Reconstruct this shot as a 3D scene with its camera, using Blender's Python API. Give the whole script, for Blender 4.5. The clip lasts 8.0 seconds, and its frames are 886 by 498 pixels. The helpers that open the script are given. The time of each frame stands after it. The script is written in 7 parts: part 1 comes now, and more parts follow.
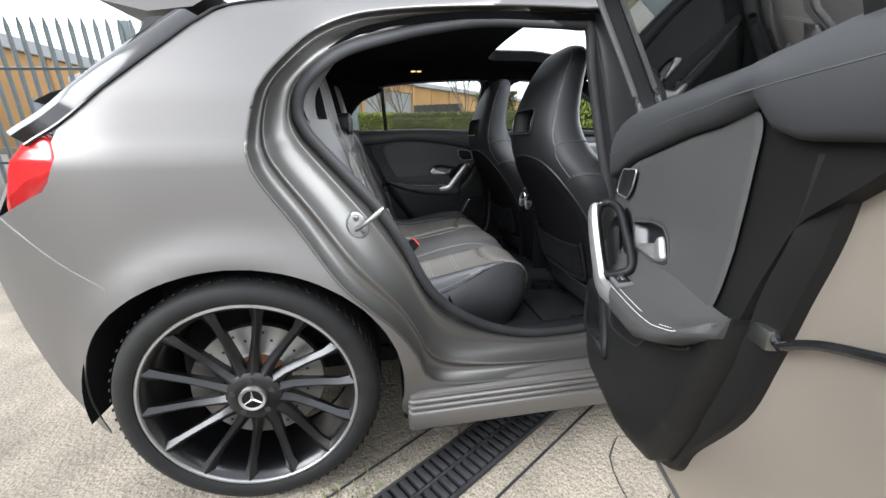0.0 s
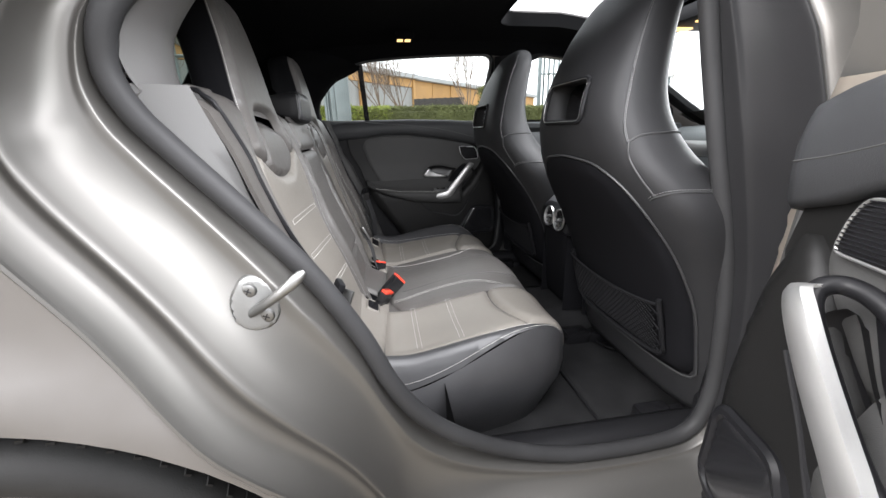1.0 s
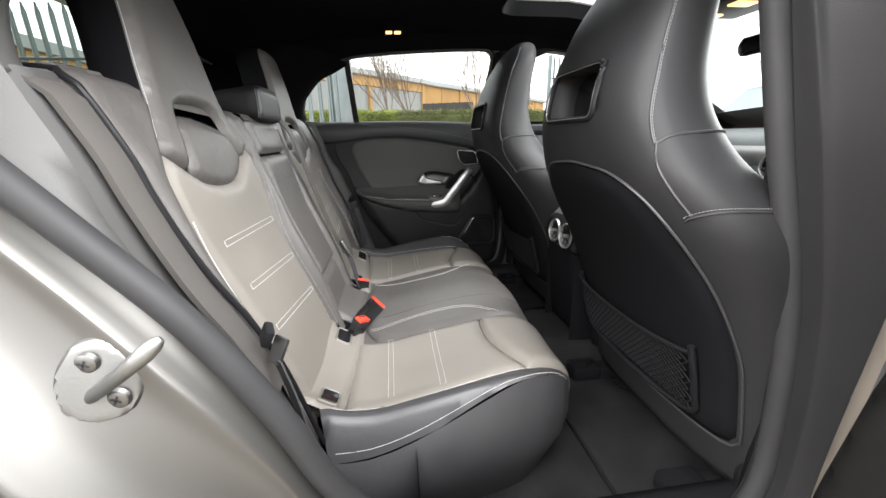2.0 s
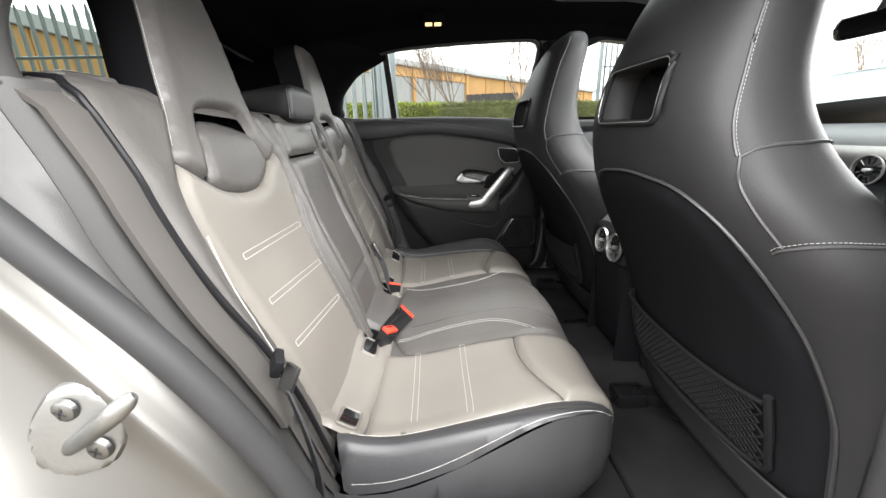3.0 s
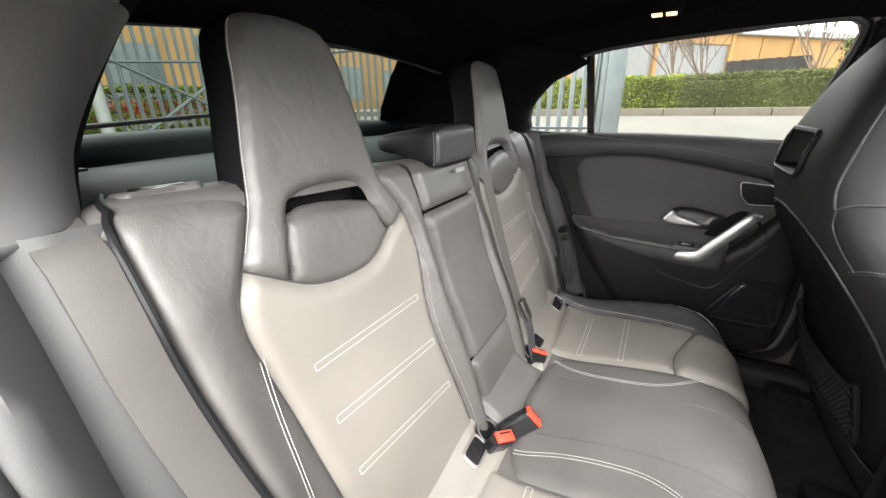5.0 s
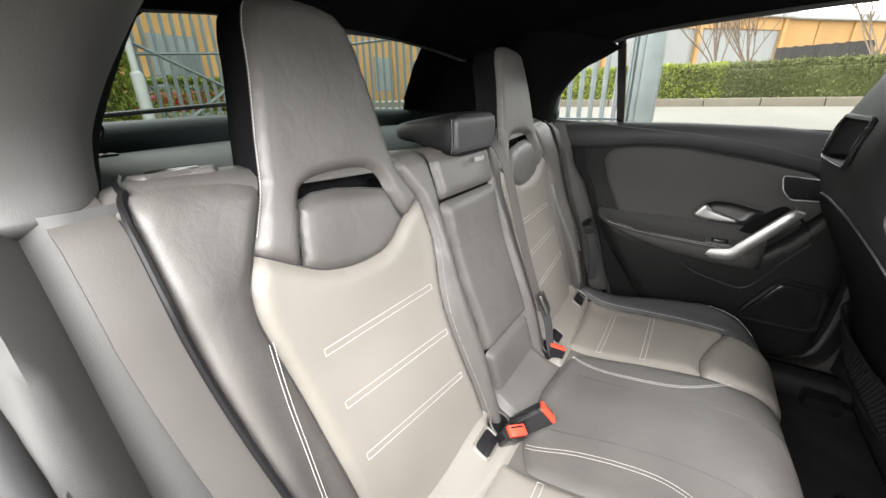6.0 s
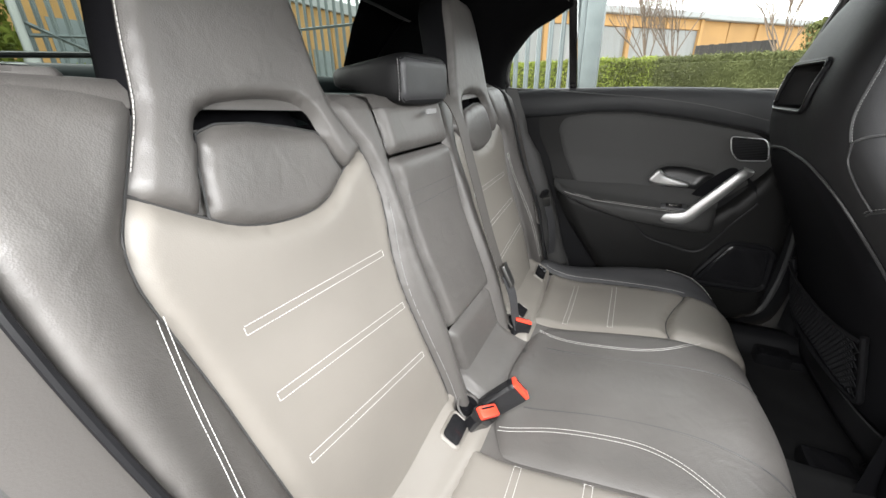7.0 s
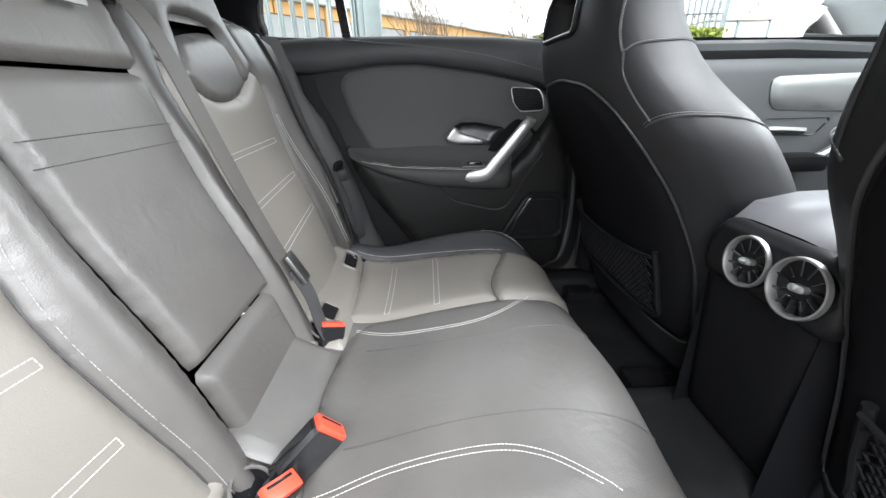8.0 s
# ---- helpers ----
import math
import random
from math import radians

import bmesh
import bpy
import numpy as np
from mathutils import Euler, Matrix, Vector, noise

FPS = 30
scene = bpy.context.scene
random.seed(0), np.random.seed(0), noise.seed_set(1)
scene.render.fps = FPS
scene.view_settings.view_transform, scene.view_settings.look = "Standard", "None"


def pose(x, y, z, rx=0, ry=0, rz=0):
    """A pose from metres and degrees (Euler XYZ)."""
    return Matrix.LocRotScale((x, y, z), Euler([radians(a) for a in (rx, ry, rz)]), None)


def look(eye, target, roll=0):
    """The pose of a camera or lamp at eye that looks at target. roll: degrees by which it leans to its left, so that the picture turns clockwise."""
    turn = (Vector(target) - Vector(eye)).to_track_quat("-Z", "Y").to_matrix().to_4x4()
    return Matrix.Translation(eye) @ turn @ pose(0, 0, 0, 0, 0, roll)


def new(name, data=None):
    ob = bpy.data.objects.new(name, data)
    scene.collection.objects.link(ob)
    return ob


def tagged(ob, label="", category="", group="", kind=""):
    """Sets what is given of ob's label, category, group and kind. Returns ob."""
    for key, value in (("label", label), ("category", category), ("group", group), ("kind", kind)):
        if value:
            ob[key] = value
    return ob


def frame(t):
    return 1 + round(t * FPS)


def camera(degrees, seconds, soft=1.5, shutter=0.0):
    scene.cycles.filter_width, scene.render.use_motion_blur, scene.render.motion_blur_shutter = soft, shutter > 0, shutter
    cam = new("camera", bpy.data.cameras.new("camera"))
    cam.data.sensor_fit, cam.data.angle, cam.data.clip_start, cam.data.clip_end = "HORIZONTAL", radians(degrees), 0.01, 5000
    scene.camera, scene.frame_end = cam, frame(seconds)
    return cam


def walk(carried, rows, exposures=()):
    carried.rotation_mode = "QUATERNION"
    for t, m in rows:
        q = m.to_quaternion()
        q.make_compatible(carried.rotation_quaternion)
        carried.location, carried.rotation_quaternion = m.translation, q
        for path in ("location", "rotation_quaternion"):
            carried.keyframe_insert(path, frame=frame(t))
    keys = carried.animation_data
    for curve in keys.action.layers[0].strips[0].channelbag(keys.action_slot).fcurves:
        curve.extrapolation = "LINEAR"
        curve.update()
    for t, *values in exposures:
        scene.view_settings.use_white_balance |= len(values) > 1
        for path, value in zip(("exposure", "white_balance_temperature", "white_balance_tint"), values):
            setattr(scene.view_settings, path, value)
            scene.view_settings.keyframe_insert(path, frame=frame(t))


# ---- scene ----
cam = camera(99.2, 8.0)
PATH = [
    (0, (0.36, -1.699, 0.95), (0.66, 0.195, 0.382), -1.5),
    (0.5, (0.392, -1.453, 0.936), (0.695, 0.441, 0.368), -1.4),
    (1, (0.462, -1.197, 0.939), (0.753, 0.691, 0.348), -1.5),
    (2.5, (0.558, -1.019, 0.925), (0.741, 0.893, 0.367), -1.2),
    (3, (0.567, -0.97, 0.95), (0.608, 0.936, 0.347), -1.3),
    (3.5, (0.589, -0.898, 1.003), (0.375, 0.983, 0.357), -1.4),
    (4, (0.593, -0.798, 1.059), (0.122, 1.034, 0.41), -0.9),
    (4.5, (0.618, -0.723, 1.086), (-0.131, 1.011, 0.428), -0.8),
    (5, (0.626, -0.697, 1.09), (-0.298, 0.93, 0.382), -0.9),
    (6.5, (0.641, -0.666, 1.065), (-0.394, 0.875, 0.319), -1.0),
    (7, (0.601, -0.628, 0.994), (-0.212, 1.03, 0.228), -0.9),
    (7.5, (0.59, -0.545, 0.918), (0.263, 1.268, 0.141), -0.7),
    (8, (0.616, -0.432, 0.868), (0.672, 1.411, 0.092), -1.2),
]
EXPOSURES = [(0.0, 1.5, 6050, 9), (0.5, 1.75, 6200, 10), (1.0, 1.95, 6350, 12), (2.5, 2.28, 6550, 10), (4.0, 2.58, 6600, 10), (5.0, 2.64, 6650, 10), (6.5, 2.58, 6650, 10), (7.5, 2.35, 6300, 9), (8.0, 2.75, 6200, 9)]
walk(cam, [(t, look(eye, target, roll)) for t, eye, target, roll in PATH], EXPOSURES)

# ---- world ----
world = bpy.data.worlds.new("world")
scene.world = world
world.use_nodes = True
wt = world.node_tree
wt.nodes.clear()
w_out = wt.nodes.new("ShaderNodeOutputWorld")
w_bg = wt.nodes.new("ShaderNodeBackground")
w_sky = wt.nodes.new("ShaderNodeTexSky")
w_hsv = wt.nodes.new("ShaderNodeHueSaturation")
w_sky.sky_type = "NISHITA"
w_sky.sun_disc = False
w_sky.sun_elevation, w_sky.sun_rotation = radians(33), radians(258)
w_sky.dust_density, w_sky.air_density = 4.0, 1.0
w_hsv.inputs["Saturation"].default_value = 0.22
w_bg.inputs["Strength"].default_value = 0.15
w_mix = wt.nodes.new("ShaderNodeMixRGB")
w_mix.inputs["Fac"].default_value = 0.6
w_mix.inputs["Color2"].default_value = (7.8, 7.8, 7.8, 1)
wt.links.new(w_sky.outputs[0], w_hsv.inputs["Color"])
wt.links.new(w_hsv.outputs[0], w_mix.inputs["Color1"])
wt.links.new(w_mix.outputs[0], w_bg.inputs["Color"])
wt.links.new(w_bg.outputs[0], w_out.inputs["Surface"])
sun = new("sun", bpy.data.lights.new("sun", "SUN"))
sun.data.energy, sun.data.angle, sun.data.color = 1.9, radians(45), (1.0, 0.985, 0.96)
sun.matrix_world = look((-6.8, -1.5, 4.6), (0.0, 0.0, 0.0))


def opening_light(name, place, target, width, height, watts):
    """An area lamp in an opening, for the sky's light that falls through it."""
    lamp_ob = new(name, bpy.data.lights.new(name, "AREA"))
    lamp_ob.data.shape, lamp_ob.data.size, lamp_ob.data.size_y = "RECTANGLE", width, height
    lamp_ob.data.energy, lamp_ob.data.color, lamp_ob.data.spread = watts, (1.0, 1.0, 1.0), radians(110)
    lamp_ob.matrix_world = look(place, target)


opening_light("door_opening_light", (0.62, -0.80, 1.12), (0.42, -0.20, 0.52), 0.65, 0.5, 2.0)
opening_light("sunroof_light", (1.31, 0.0, 1.375), (0.75, 0.0, 0.3), 0.24, 0.24, 1.1)
opening_light("windscreen_light", (1.80, 0.0, 1.19), (0.3, 0.0, 0.75), 0.9, 0.25, 1.2)

# ---- materials ----


def mat(name, colour, rough=0.5, metal=0.0, grain=0.0, grain_scale=400.0, stain=0.0, stain_scale=3.0, coat=0.0, vary=0.0,
        spec=0.5, sheen=0.0, pattern="noise", emit=0.0, stretch=(1, 1, 1), speckle=0.0, wrinkle=0.0):
    """A surface with a fine relief (grain), broad blotches (stain) and a change from piece to piece (vary)."""
    m = bpy.data.materials.new(name)
    m.use_nodes = True
    t = m.node_tree
    b = t.nodes["Principled BSDF"]
    b.inputs["Base Color"].default_value = (*colour, 1)
    b.inputs["Roughness"].default_value = rough
    b.inputs["Metallic"].default_value = metal
    b.inputs["Coat Weight"].default_value = coat
    b.inputs["Specular IOR Level"].default_value = spec
    b.inputs["Sheen Weight"].default_value = sheen
    if emit:
        b.inputs["Emission Color"].default_value = (*colour, 1)
        b.inputs["Emission Strength"].default_value = emit
    co = t.nodes.new("ShaderNodeTexCoord")
    mp = t.nodes.new("ShaderNodeMapping")
    mp.inputs["Scale"].default_value = stretch
    t.links.new(co.outputs["Object"], mp.inputs["Vector"])
    if stain or vary:
        n = t.nodes.new("ShaderNodeTexNoise")
        n.inputs["Scale"].default_value, n.inputs["Detail"].default_value = stain_scale, 6
        t.links.new(mp.outputs[0], n.inputs["Vector"])
        ramp = t.nodes.new("ShaderNodeMapRange")
        ramp.inputs["From Min"].default_value, ramp.inputs["From Max"].default_value = 0.3, 0.7
        ramp.inputs["To Min"].default_value, ramp.inputs["To Max"].default_value = 1 - stain, 1 + stain
        t.links.new(n.outputs["Fac"], ramp.inputs["Value"])
        mul = t.nodes.new("ShaderNodeVectorMath")
        mul.operation = "SCALE"
        mul.inputs[0].default_value = colour
        fac = ramp.outputs[0]
        if vary:
            info = t.nodes.new("ShaderNodeObjectInfo")
            r2 = t.nodes.new("ShaderNodeMapRange")
            r2.inputs["To Min"].default_value, r2.inputs["To Max"].default_value = 1 - vary, 1 + vary
            t.links.new(info.outputs["Random"], r2.inputs["Value"])
            mm = t.nodes.new("ShaderNodeMath")
            mm.operation = "MULTIPLY"
            t.links.new(fac, mm.inputs[0])
            t.links.new(r2.outputs[0], mm.inputs[1])
            fac = mm.outputs[0]
        if speckle:
            sn = t.nodes.new("ShaderNodeTexNoise")
            sn.inputs["Scale"].default_value, sn.inputs["Detail"].default_value = stain_scale * 60, 4
            t.links.new(mp.outputs[0], sn.inputs["Vector"])
            r3 = t.nodes.new("ShaderNodeMapRange")
            r3.inputs["From Min"].default_value, r3.inputs["From Max"].default_value = 0.32, 0.6
            r3.inputs["To Min"].default_value, r3.inputs["To Max"].default_value = 1 - speckle, 1 + speckle * 0.4
            t.links.new(sn.outputs["Fac"], r3.inputs["Value"])
            m3 = t.nodes.new("ShaderNodeMath")
            m3.operation = "MULTIPLY"
            t.links.new(fac, m3.inputs[0])
            t.links.new(r3.outputs[0], m3.inputs[1])
            fac = m3.outputs[0]
        t.links.new(fac, mul.inputs["Scale"])
        t.links.new(mul.outputs[0], b.inputs["Base Color"])
        rr = t.nodes.new("ShaderNodeMapRange")
        rr.inputs["To Min"].default_value, rr.inputs["To Max"].default_value = max(0.02, rough - 0.06), min(1, rough + 0.06)
        t.links.new(n.outputs["Fac"], rr.inputs["Value"])
        t.links.new(rr.outputs[0], b.inputs["Roughness"])
    if grain:
        if pattern == "voronoi":
            g = t.nodes.new("ShaderNodeTexVoronoi")
            out = g.outputs["Distance"]
        elif pattern == "wave":
            g = t.nodes.new("ShaderNodeTexWave")
            g.inputs["Distortion"].default_value = 0.4
            out = g.outputs["Fac"]
        else:
            g = t.nodes.new("ShaderNodeTexNoise")
            g.inputs["Detail"].default_value = 4
            out = g.outputs["Fac"]
        g.inputs["Scale"].default_value = grain_scale
        t.links.new(mp.outputs[0], g.inputs["Vector"])
        bump = t.nodes.new("ShaderNodeBump")
        bump.inputs["Strength"].default_value = grain
        bump.inputs["Distance"].default_value = 0.001 if grain_scale > 60 else 0.01
        t.links.new(out, bump.inputs["Height"])
        t.links.new(bump.outputs[0], b.inputs["Normal"])
        if wrinkle:
            wn = t.nodes.new("ShaderNodeTexNoise")
            wn.inputs["Scale"].default_value, wn.inputs["Detail"].default_value, wn.inputs["Distortion"].default_value = 30, 3, 0.8
            t.links.new(mp.outputs[0], wn.inputs["Vector"])
            b2 = t.nodes.new("ShaderNodeBump")
            b2.inputs["Strength"].default_value, b2.inputs["Distance"].default_value = wrinkle, 0.004
            t.links.new(wn.outputs["Fac"], b2.inputs["Height"])
            t.links.new(b2.outputs[0], bump.inputs["Normal"])
    return m


def glass(name, colour=(0.9, 0.95, 0.93), ior=1.22):
    """A thin pane: mostly clear, with a Fresnel gloss."""
    m = bpy.data.materials.new(name)
    m.use_nodes = True
    t = m.node_tree
    t.nodes.clear()
    o = t.nodes.new("ShaderNodeOutputMaterial")
    mix = t.nodes.new("ShaderNodeMixShader")
    tr = t.nodes.new("ShaderNodeBsdfTransparent")
    gl = t.nodes.new("ShaderNodeBsdfGlossy")
    fr = t.nodes.new("ShaderNodeFresnel")
    tr.inputs[0].default_value = (*colour, 1)
    gl.inputs["Roughness"].default_value = 0.02
    fr.inputs[0].default_value = ior
    t.links.new(fr.outputs[0], mix.inputs[0])
    t.links.new(tr.outputs[0], mix.inputs[1])
    t.links.new(gl.outputs[0], mix.inputs[2])
    t.links.new(mix.outputs[0], o.inputs[0])
    return m


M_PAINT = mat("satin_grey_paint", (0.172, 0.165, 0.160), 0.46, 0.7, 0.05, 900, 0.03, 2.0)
# the body paint again, darkened to hold down the glare in the door opening
M_PAINT_DIM = mat("satin_grey_paint_dimmed", (0.118, 0.114, 0.108), 0.38, 0.7, 0.02, 700, 0.015, 5.0)
M_LEATHER = mat("dark_leather", (0.080, 0.075, 0.071), 0.43, 0, 0.16, 700, 0.12, 9, spec=0.5, pattern="voronoi", wrinkle=0.27)
M_INSERT = mat("light_leather", (0.168, 0.155, 0.138), 0.42, 0, 0.12, 800, 0.06, 7, spec=0.4, pattern="voronoi", wrinkle=0.07)
M_BLACK_LEATHER = mat("black_leather", (0.018, 0.018, 0.019), 0.52, 0, 0.14, 700, 0.12, 9, spec=0.2, pattern="voronoi", wrinkle=0.06)
M_HEADBACK = mat("black_headrest_cloth", (0.007, 0.007, 0.008), 0.8, 0, 0.3, 700, 0.1, 8, spec=0.04)
# dark leather with shade in its colour, for cushion edges and middle headrest front
M_CUSHION_SIDE = mat("dark_leather_shaded", (0.036, 0.036, 0.038), 0.45, 0, 0.14, 700, 0.10, 9, spec=0.45, pattern="voronoi", wrinkle=0.12)
# the same black leather, shaded darker for the middle headrest
M_BLACK_LEATHER_DIM = mat("black_leather_shaded", (0.0075, 0.0075, 0.008), 0.55, 0, 0.14, 700, 0.12, 9, spec=0.15, pattern="voronoi", wrinkle=0.06)
# door trim made paler, for the light from windscreen and front windows
M_FRONT_TRIM_LIT = mat("lit_front_door_trim", (0.12, 0.122, 0.127), 0.5, 0, 0.2, 800, 0.06, 6)
M_THREAD = mat("grey_thread", (0.22, 0.22, 0.22), 0.7, 0, 0.2, 900, 0.05, 60)
M_NET = mat("black_elastic", (0.012, 0.012, 0.013), 0.75, 0, 0.3, 700, 0.1, 10, spec=0.08)
M_DISH = mat("satin_black_dish", (0.014, 0.014, 0.015), 0.35, 0, 0.1, 700, 0.05, 8)
M_POLE = mat("pale_painted_steel", (0.36, 0.37, 0.37), 0.5, 0.2, 0.1, 60, 0.08, 3)
M_STITCH = mat("white_thread", (0.46, 0.45, 0.43), 0.7, 0, 0.2, 900, 0.05, 60)
M_PLASTIC = mat("dark_soft_plastic", (0.010, 0.010, 0.011), 0.48, 0, 0.3, 900, 0.08, 6, spec=0.13)
M_GLOSS = mat("gloss_black_plastic", (0.01, 0.01, 0.011), 0.12, 0, 0.02, 300, 0.1, 4)
M_SIDE = mat("grey_side_trim", (0.056, 0.055, 0.054), 0.55, 0, 0.2, 800, 0.06, 5, spec=0.3)
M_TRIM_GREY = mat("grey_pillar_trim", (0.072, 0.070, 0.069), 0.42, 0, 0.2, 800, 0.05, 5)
M_DOOR_INSERT = mat("grey_door_leather", (0.048, 0.0478, 0.0472), 0.55, 0, 0.12, 800, 0.05, 7, spec=0.15, pattern="voronoi")
M_LOWER_TRIM = mat("brown_grey_door_plastic", (0.0085, 0.0084, 0.0083), 0.45, 0, 0.15, 800, 0.1, 6, spec=0.14)
# body-coloured door steel, with the concrete's warm reflection put into the colour
M_DOOR_GROUND_LIT = mat("ground_lit_door_paint", (0.32, 0.28, 0.235), 0.3, 0.55, 0.03, 700, 0.08, 4)
M_PILLAR = mat("charcoal_lip_and_pillar_shade", (0.015, 0.015, 0.016), 0.45, 0, 0.2, 800, 0.06, 6, spec=0.18)
M_GLOSS_SATIN = mat("satin_black_plastic", (0.008, 0.008, 0.009), 0.42, 0, 0.05, 500, 0.1, 5, spec=0.18)
M_BELT_VINYL = mat("blue_grey_vinyl", (0.034, 0.035, 0.037), 0.48, 0, 0.14, 800, 0.06, 7, spec=0.25, pattern="voronoi")
M_RUBBER = mat("rubber_seal", (0.045, 0.045, 0.045), 0.55, 0, 0.2, 600, 0.15, 12)
M_SEAL = mat("grey_door_seal", (0.026, 0.026, 0.027), 0.55, 0, 0.1, 600, 0.1, 12, spec=0.18)
M_TYRE = mat("tyre_rubber", (0.014, 0.014, 0.014), 0.6, 0, 0.3, 350, 0.2, 20, spec=0.25)
M_RIM = mat("gloss_black_rim", (0.007, 0.007, 0.008), 0.32, 0.1, 0.02, 300, 0.1, 12, coat=0.2)
M_ALU = mat("brushed_aluminium", (0.40, 0.40, 0.395), 0.42, 0.85, 0.1, 260, 0.05, 20, stretch=(1, 6, 1))
M_CHROME = mat("chrome", (0.85, 0.85, 0.85), 0.12, 1.0, 0.02, 200, 0.03, 20)
M_STEEL = mat("zinc_steel", (0.22, 0.22, 0.215), 0.42, 1.0, 0.15, 300, 0.08, 30)
M_DISC = mat("brake_disc_steel", (0.36, 0.36, 0.355), 0.4, 1.0, 0.3, 150, 0.15, 20)
M_CALIPER = mat("rusty_caliper", (0.30, 0.14, 0.07), 0.7, 0.2, 0.4, 120, 0.3, 30)
M_CARPET = mat("black_carpet", (0.017, 0.017, 0.0175), 0.95, 0, 0.9, 700, 0.25, 12, spec=0.03)
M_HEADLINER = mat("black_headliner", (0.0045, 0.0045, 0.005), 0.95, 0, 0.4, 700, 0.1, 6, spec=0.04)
M_WEBBING = mat("belt_webbing", (0.062, 0.057, 0.053), 0.62, 0, 0.25, 900, 0.06, 10, stretch=(0.5, 0.5, 1))
M_BELT_BLACK = mat("black_belt_webbing", (0.03, 0.03, 0.032), 0.7, 0, 0.6, 800, 0.06, 10, stretch=(0.5, 0.5, 1))
M_RED = mat("red_plastic", (0.75, 0.06, 0.03), 0.35, 0, 0.05, 300, 0.05, 20)
M_LENS = mat("red_lamp_lens", (0.55, 0.014, 0.018), 0.2, 0, 0.02, 100, 0.15, 14, coat=0.15)
M_LENS_DARK = mat("deep_red_lens", (0.30, 0.006, 0.008), 0.12, 0, 0.02, 100, 0.15, 14, coat=0.4)
M_SHELF = mat("grey_green_plastic", (0.020, 0.0275, 0.028), 0.75, 0, 0.3, 700, 0.06, 5, spec=0.08)
M_PIPING = mat("grey_leather_piping", (0.03, 0.03, 0.031), 0.5, 0, 0.1, 700, 0.08, 10)
# dark dash plastic raised to grey, for the daylight through the windscreen
M_DASH_LIT = mat("lit_soft_dash", (0.10, 0.108, 0.112), 0.5, 0, 0.25, 800, 0.06, 6)
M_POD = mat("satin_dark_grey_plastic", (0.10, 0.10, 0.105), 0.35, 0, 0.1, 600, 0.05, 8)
M_LAMP = mat("warm_lamp", (1.0, 0.62, 0.24), 0.4, emit=0.5)
M_GLASS = glass("clear_glass", ior=1.42)
M_ROOF_GLASS = glass("roof_glass", (0.92, 0.95, 0.95), 1.2)
M_TINT = glass("tinted_glass", (0.40, 0.46, 0.42))
M_GROUND = mat("worn_concrete", (0.255, 0.222, 0.175), 0.92, 0, 0.9, 55, 0.38, 2.6, speckle=0.5)
M_ROAD = mat("asphalt", (0.098, 0.092, 0.080), 0.92, 0, 0.8, 90, 0.12, 0.8, speckle=0.2)
M_KERB = mat("kerb_stone", (0.118, 0.102, 0.078), 0.9, 0, 0.6, 60, 0.2, 2, vary=0.03)
M_IRON = mat("cast_iron", (0.03, 0.03, 0.032), 0.6, 0.3, 0.5, 120, 0.3, 15)
M_GALV = mat("galvanised_steel", (0.135, 0.155, 0.160), 0.5, 0.5, 0.2, 90, 0.12, 4, vary=0.1)
M_LEAF = mat("hedge_leaf", (0.098, 0.108, 0.042), 0.8, 0, 0, 1, 0.4, 1.3, vary=0.2, spec=0.15)
M_LEAF2 = mat("yellow_green_leaf", (0.155, 0.185, 0.035), 0.8, 0, 0, 1, 0.4, 1.6, vary=0.2, spec=0.15)
M_SHELTER = mat("white_painted_sheet", (0.62, 0.63, 0.62), 0.5, 0, 0.1, 40, 0.08, 1.5)
M_BARK = mat("grey_bark", (0.12, 0.088, 0.065), 0.9, 0, 0.6, 40, 0.2, 3)
M_BRICK = mat("orange_cladding", (0.36, 0.205, 0.075), 0.8, 0, 0.3, 20, 0.14, 0.5, vary=0.1)
M_WHITEWALL = mat("pale_corrugated_sheet", (0.22, 0.225, 0.225), 0.6, 0.1, 0.1, 20, 0.05, 0.4)
M_ROOFSHEET = mat("grey_roof_sheet", (0.30, 0.31, 0.32), 0.6, 0.2, 0.1, 20, 0.08, 0.5)
M_DARKWOOD = mat("black_timber", (0.02, 0.018, 0.017), 0.8, 0, 0.4, 30, 0.2, 2, vary=0.2)
# dark panes coloured pale, with the sky's reflection in the base colour
M_SKYGLASS = mat("sky_reflection_window", (0.13, 0.155, 0.165), 0.1, 0, 0.02, 10, 0.2, 0.7)

# ---- mesh tools ----


def part(name, bm, material, parent=None, label="", smooth=40):
    """Links a bmesh as one mesh object under a thing or a part."""
    me = bpy.data.meshes.new(name)
    bm.to_mesh(me)
    bm.free()
    me.materials.append(material)
    if smooth:
        me.polygons.foreach_set("use_smooth", [True] * len(me.polygons))
        me.set_sharp_from_angle(angle=radians(smooth))
    ob = new(name, me)
    ob.parent = parent
    if label:
        ob["label"] = label
    if name.endswith(("stitching", "seam")):
        ob["kind"] = "stuff"
    return ob


def thing(name, label, category, group="", kind="", at=(0, 0, 0)):
    """An Empty at a thing's base. Its parts are built in world places, so it stands at the origin unless it is moved."""
    ob = new(name)
    ob.empty_display_size = 0.05
    return tagged(ob, label, category, group, kind)


def interp(x, table):
    xs, ys = zip(*table)
    return float(np.interp(x, xs, ys))


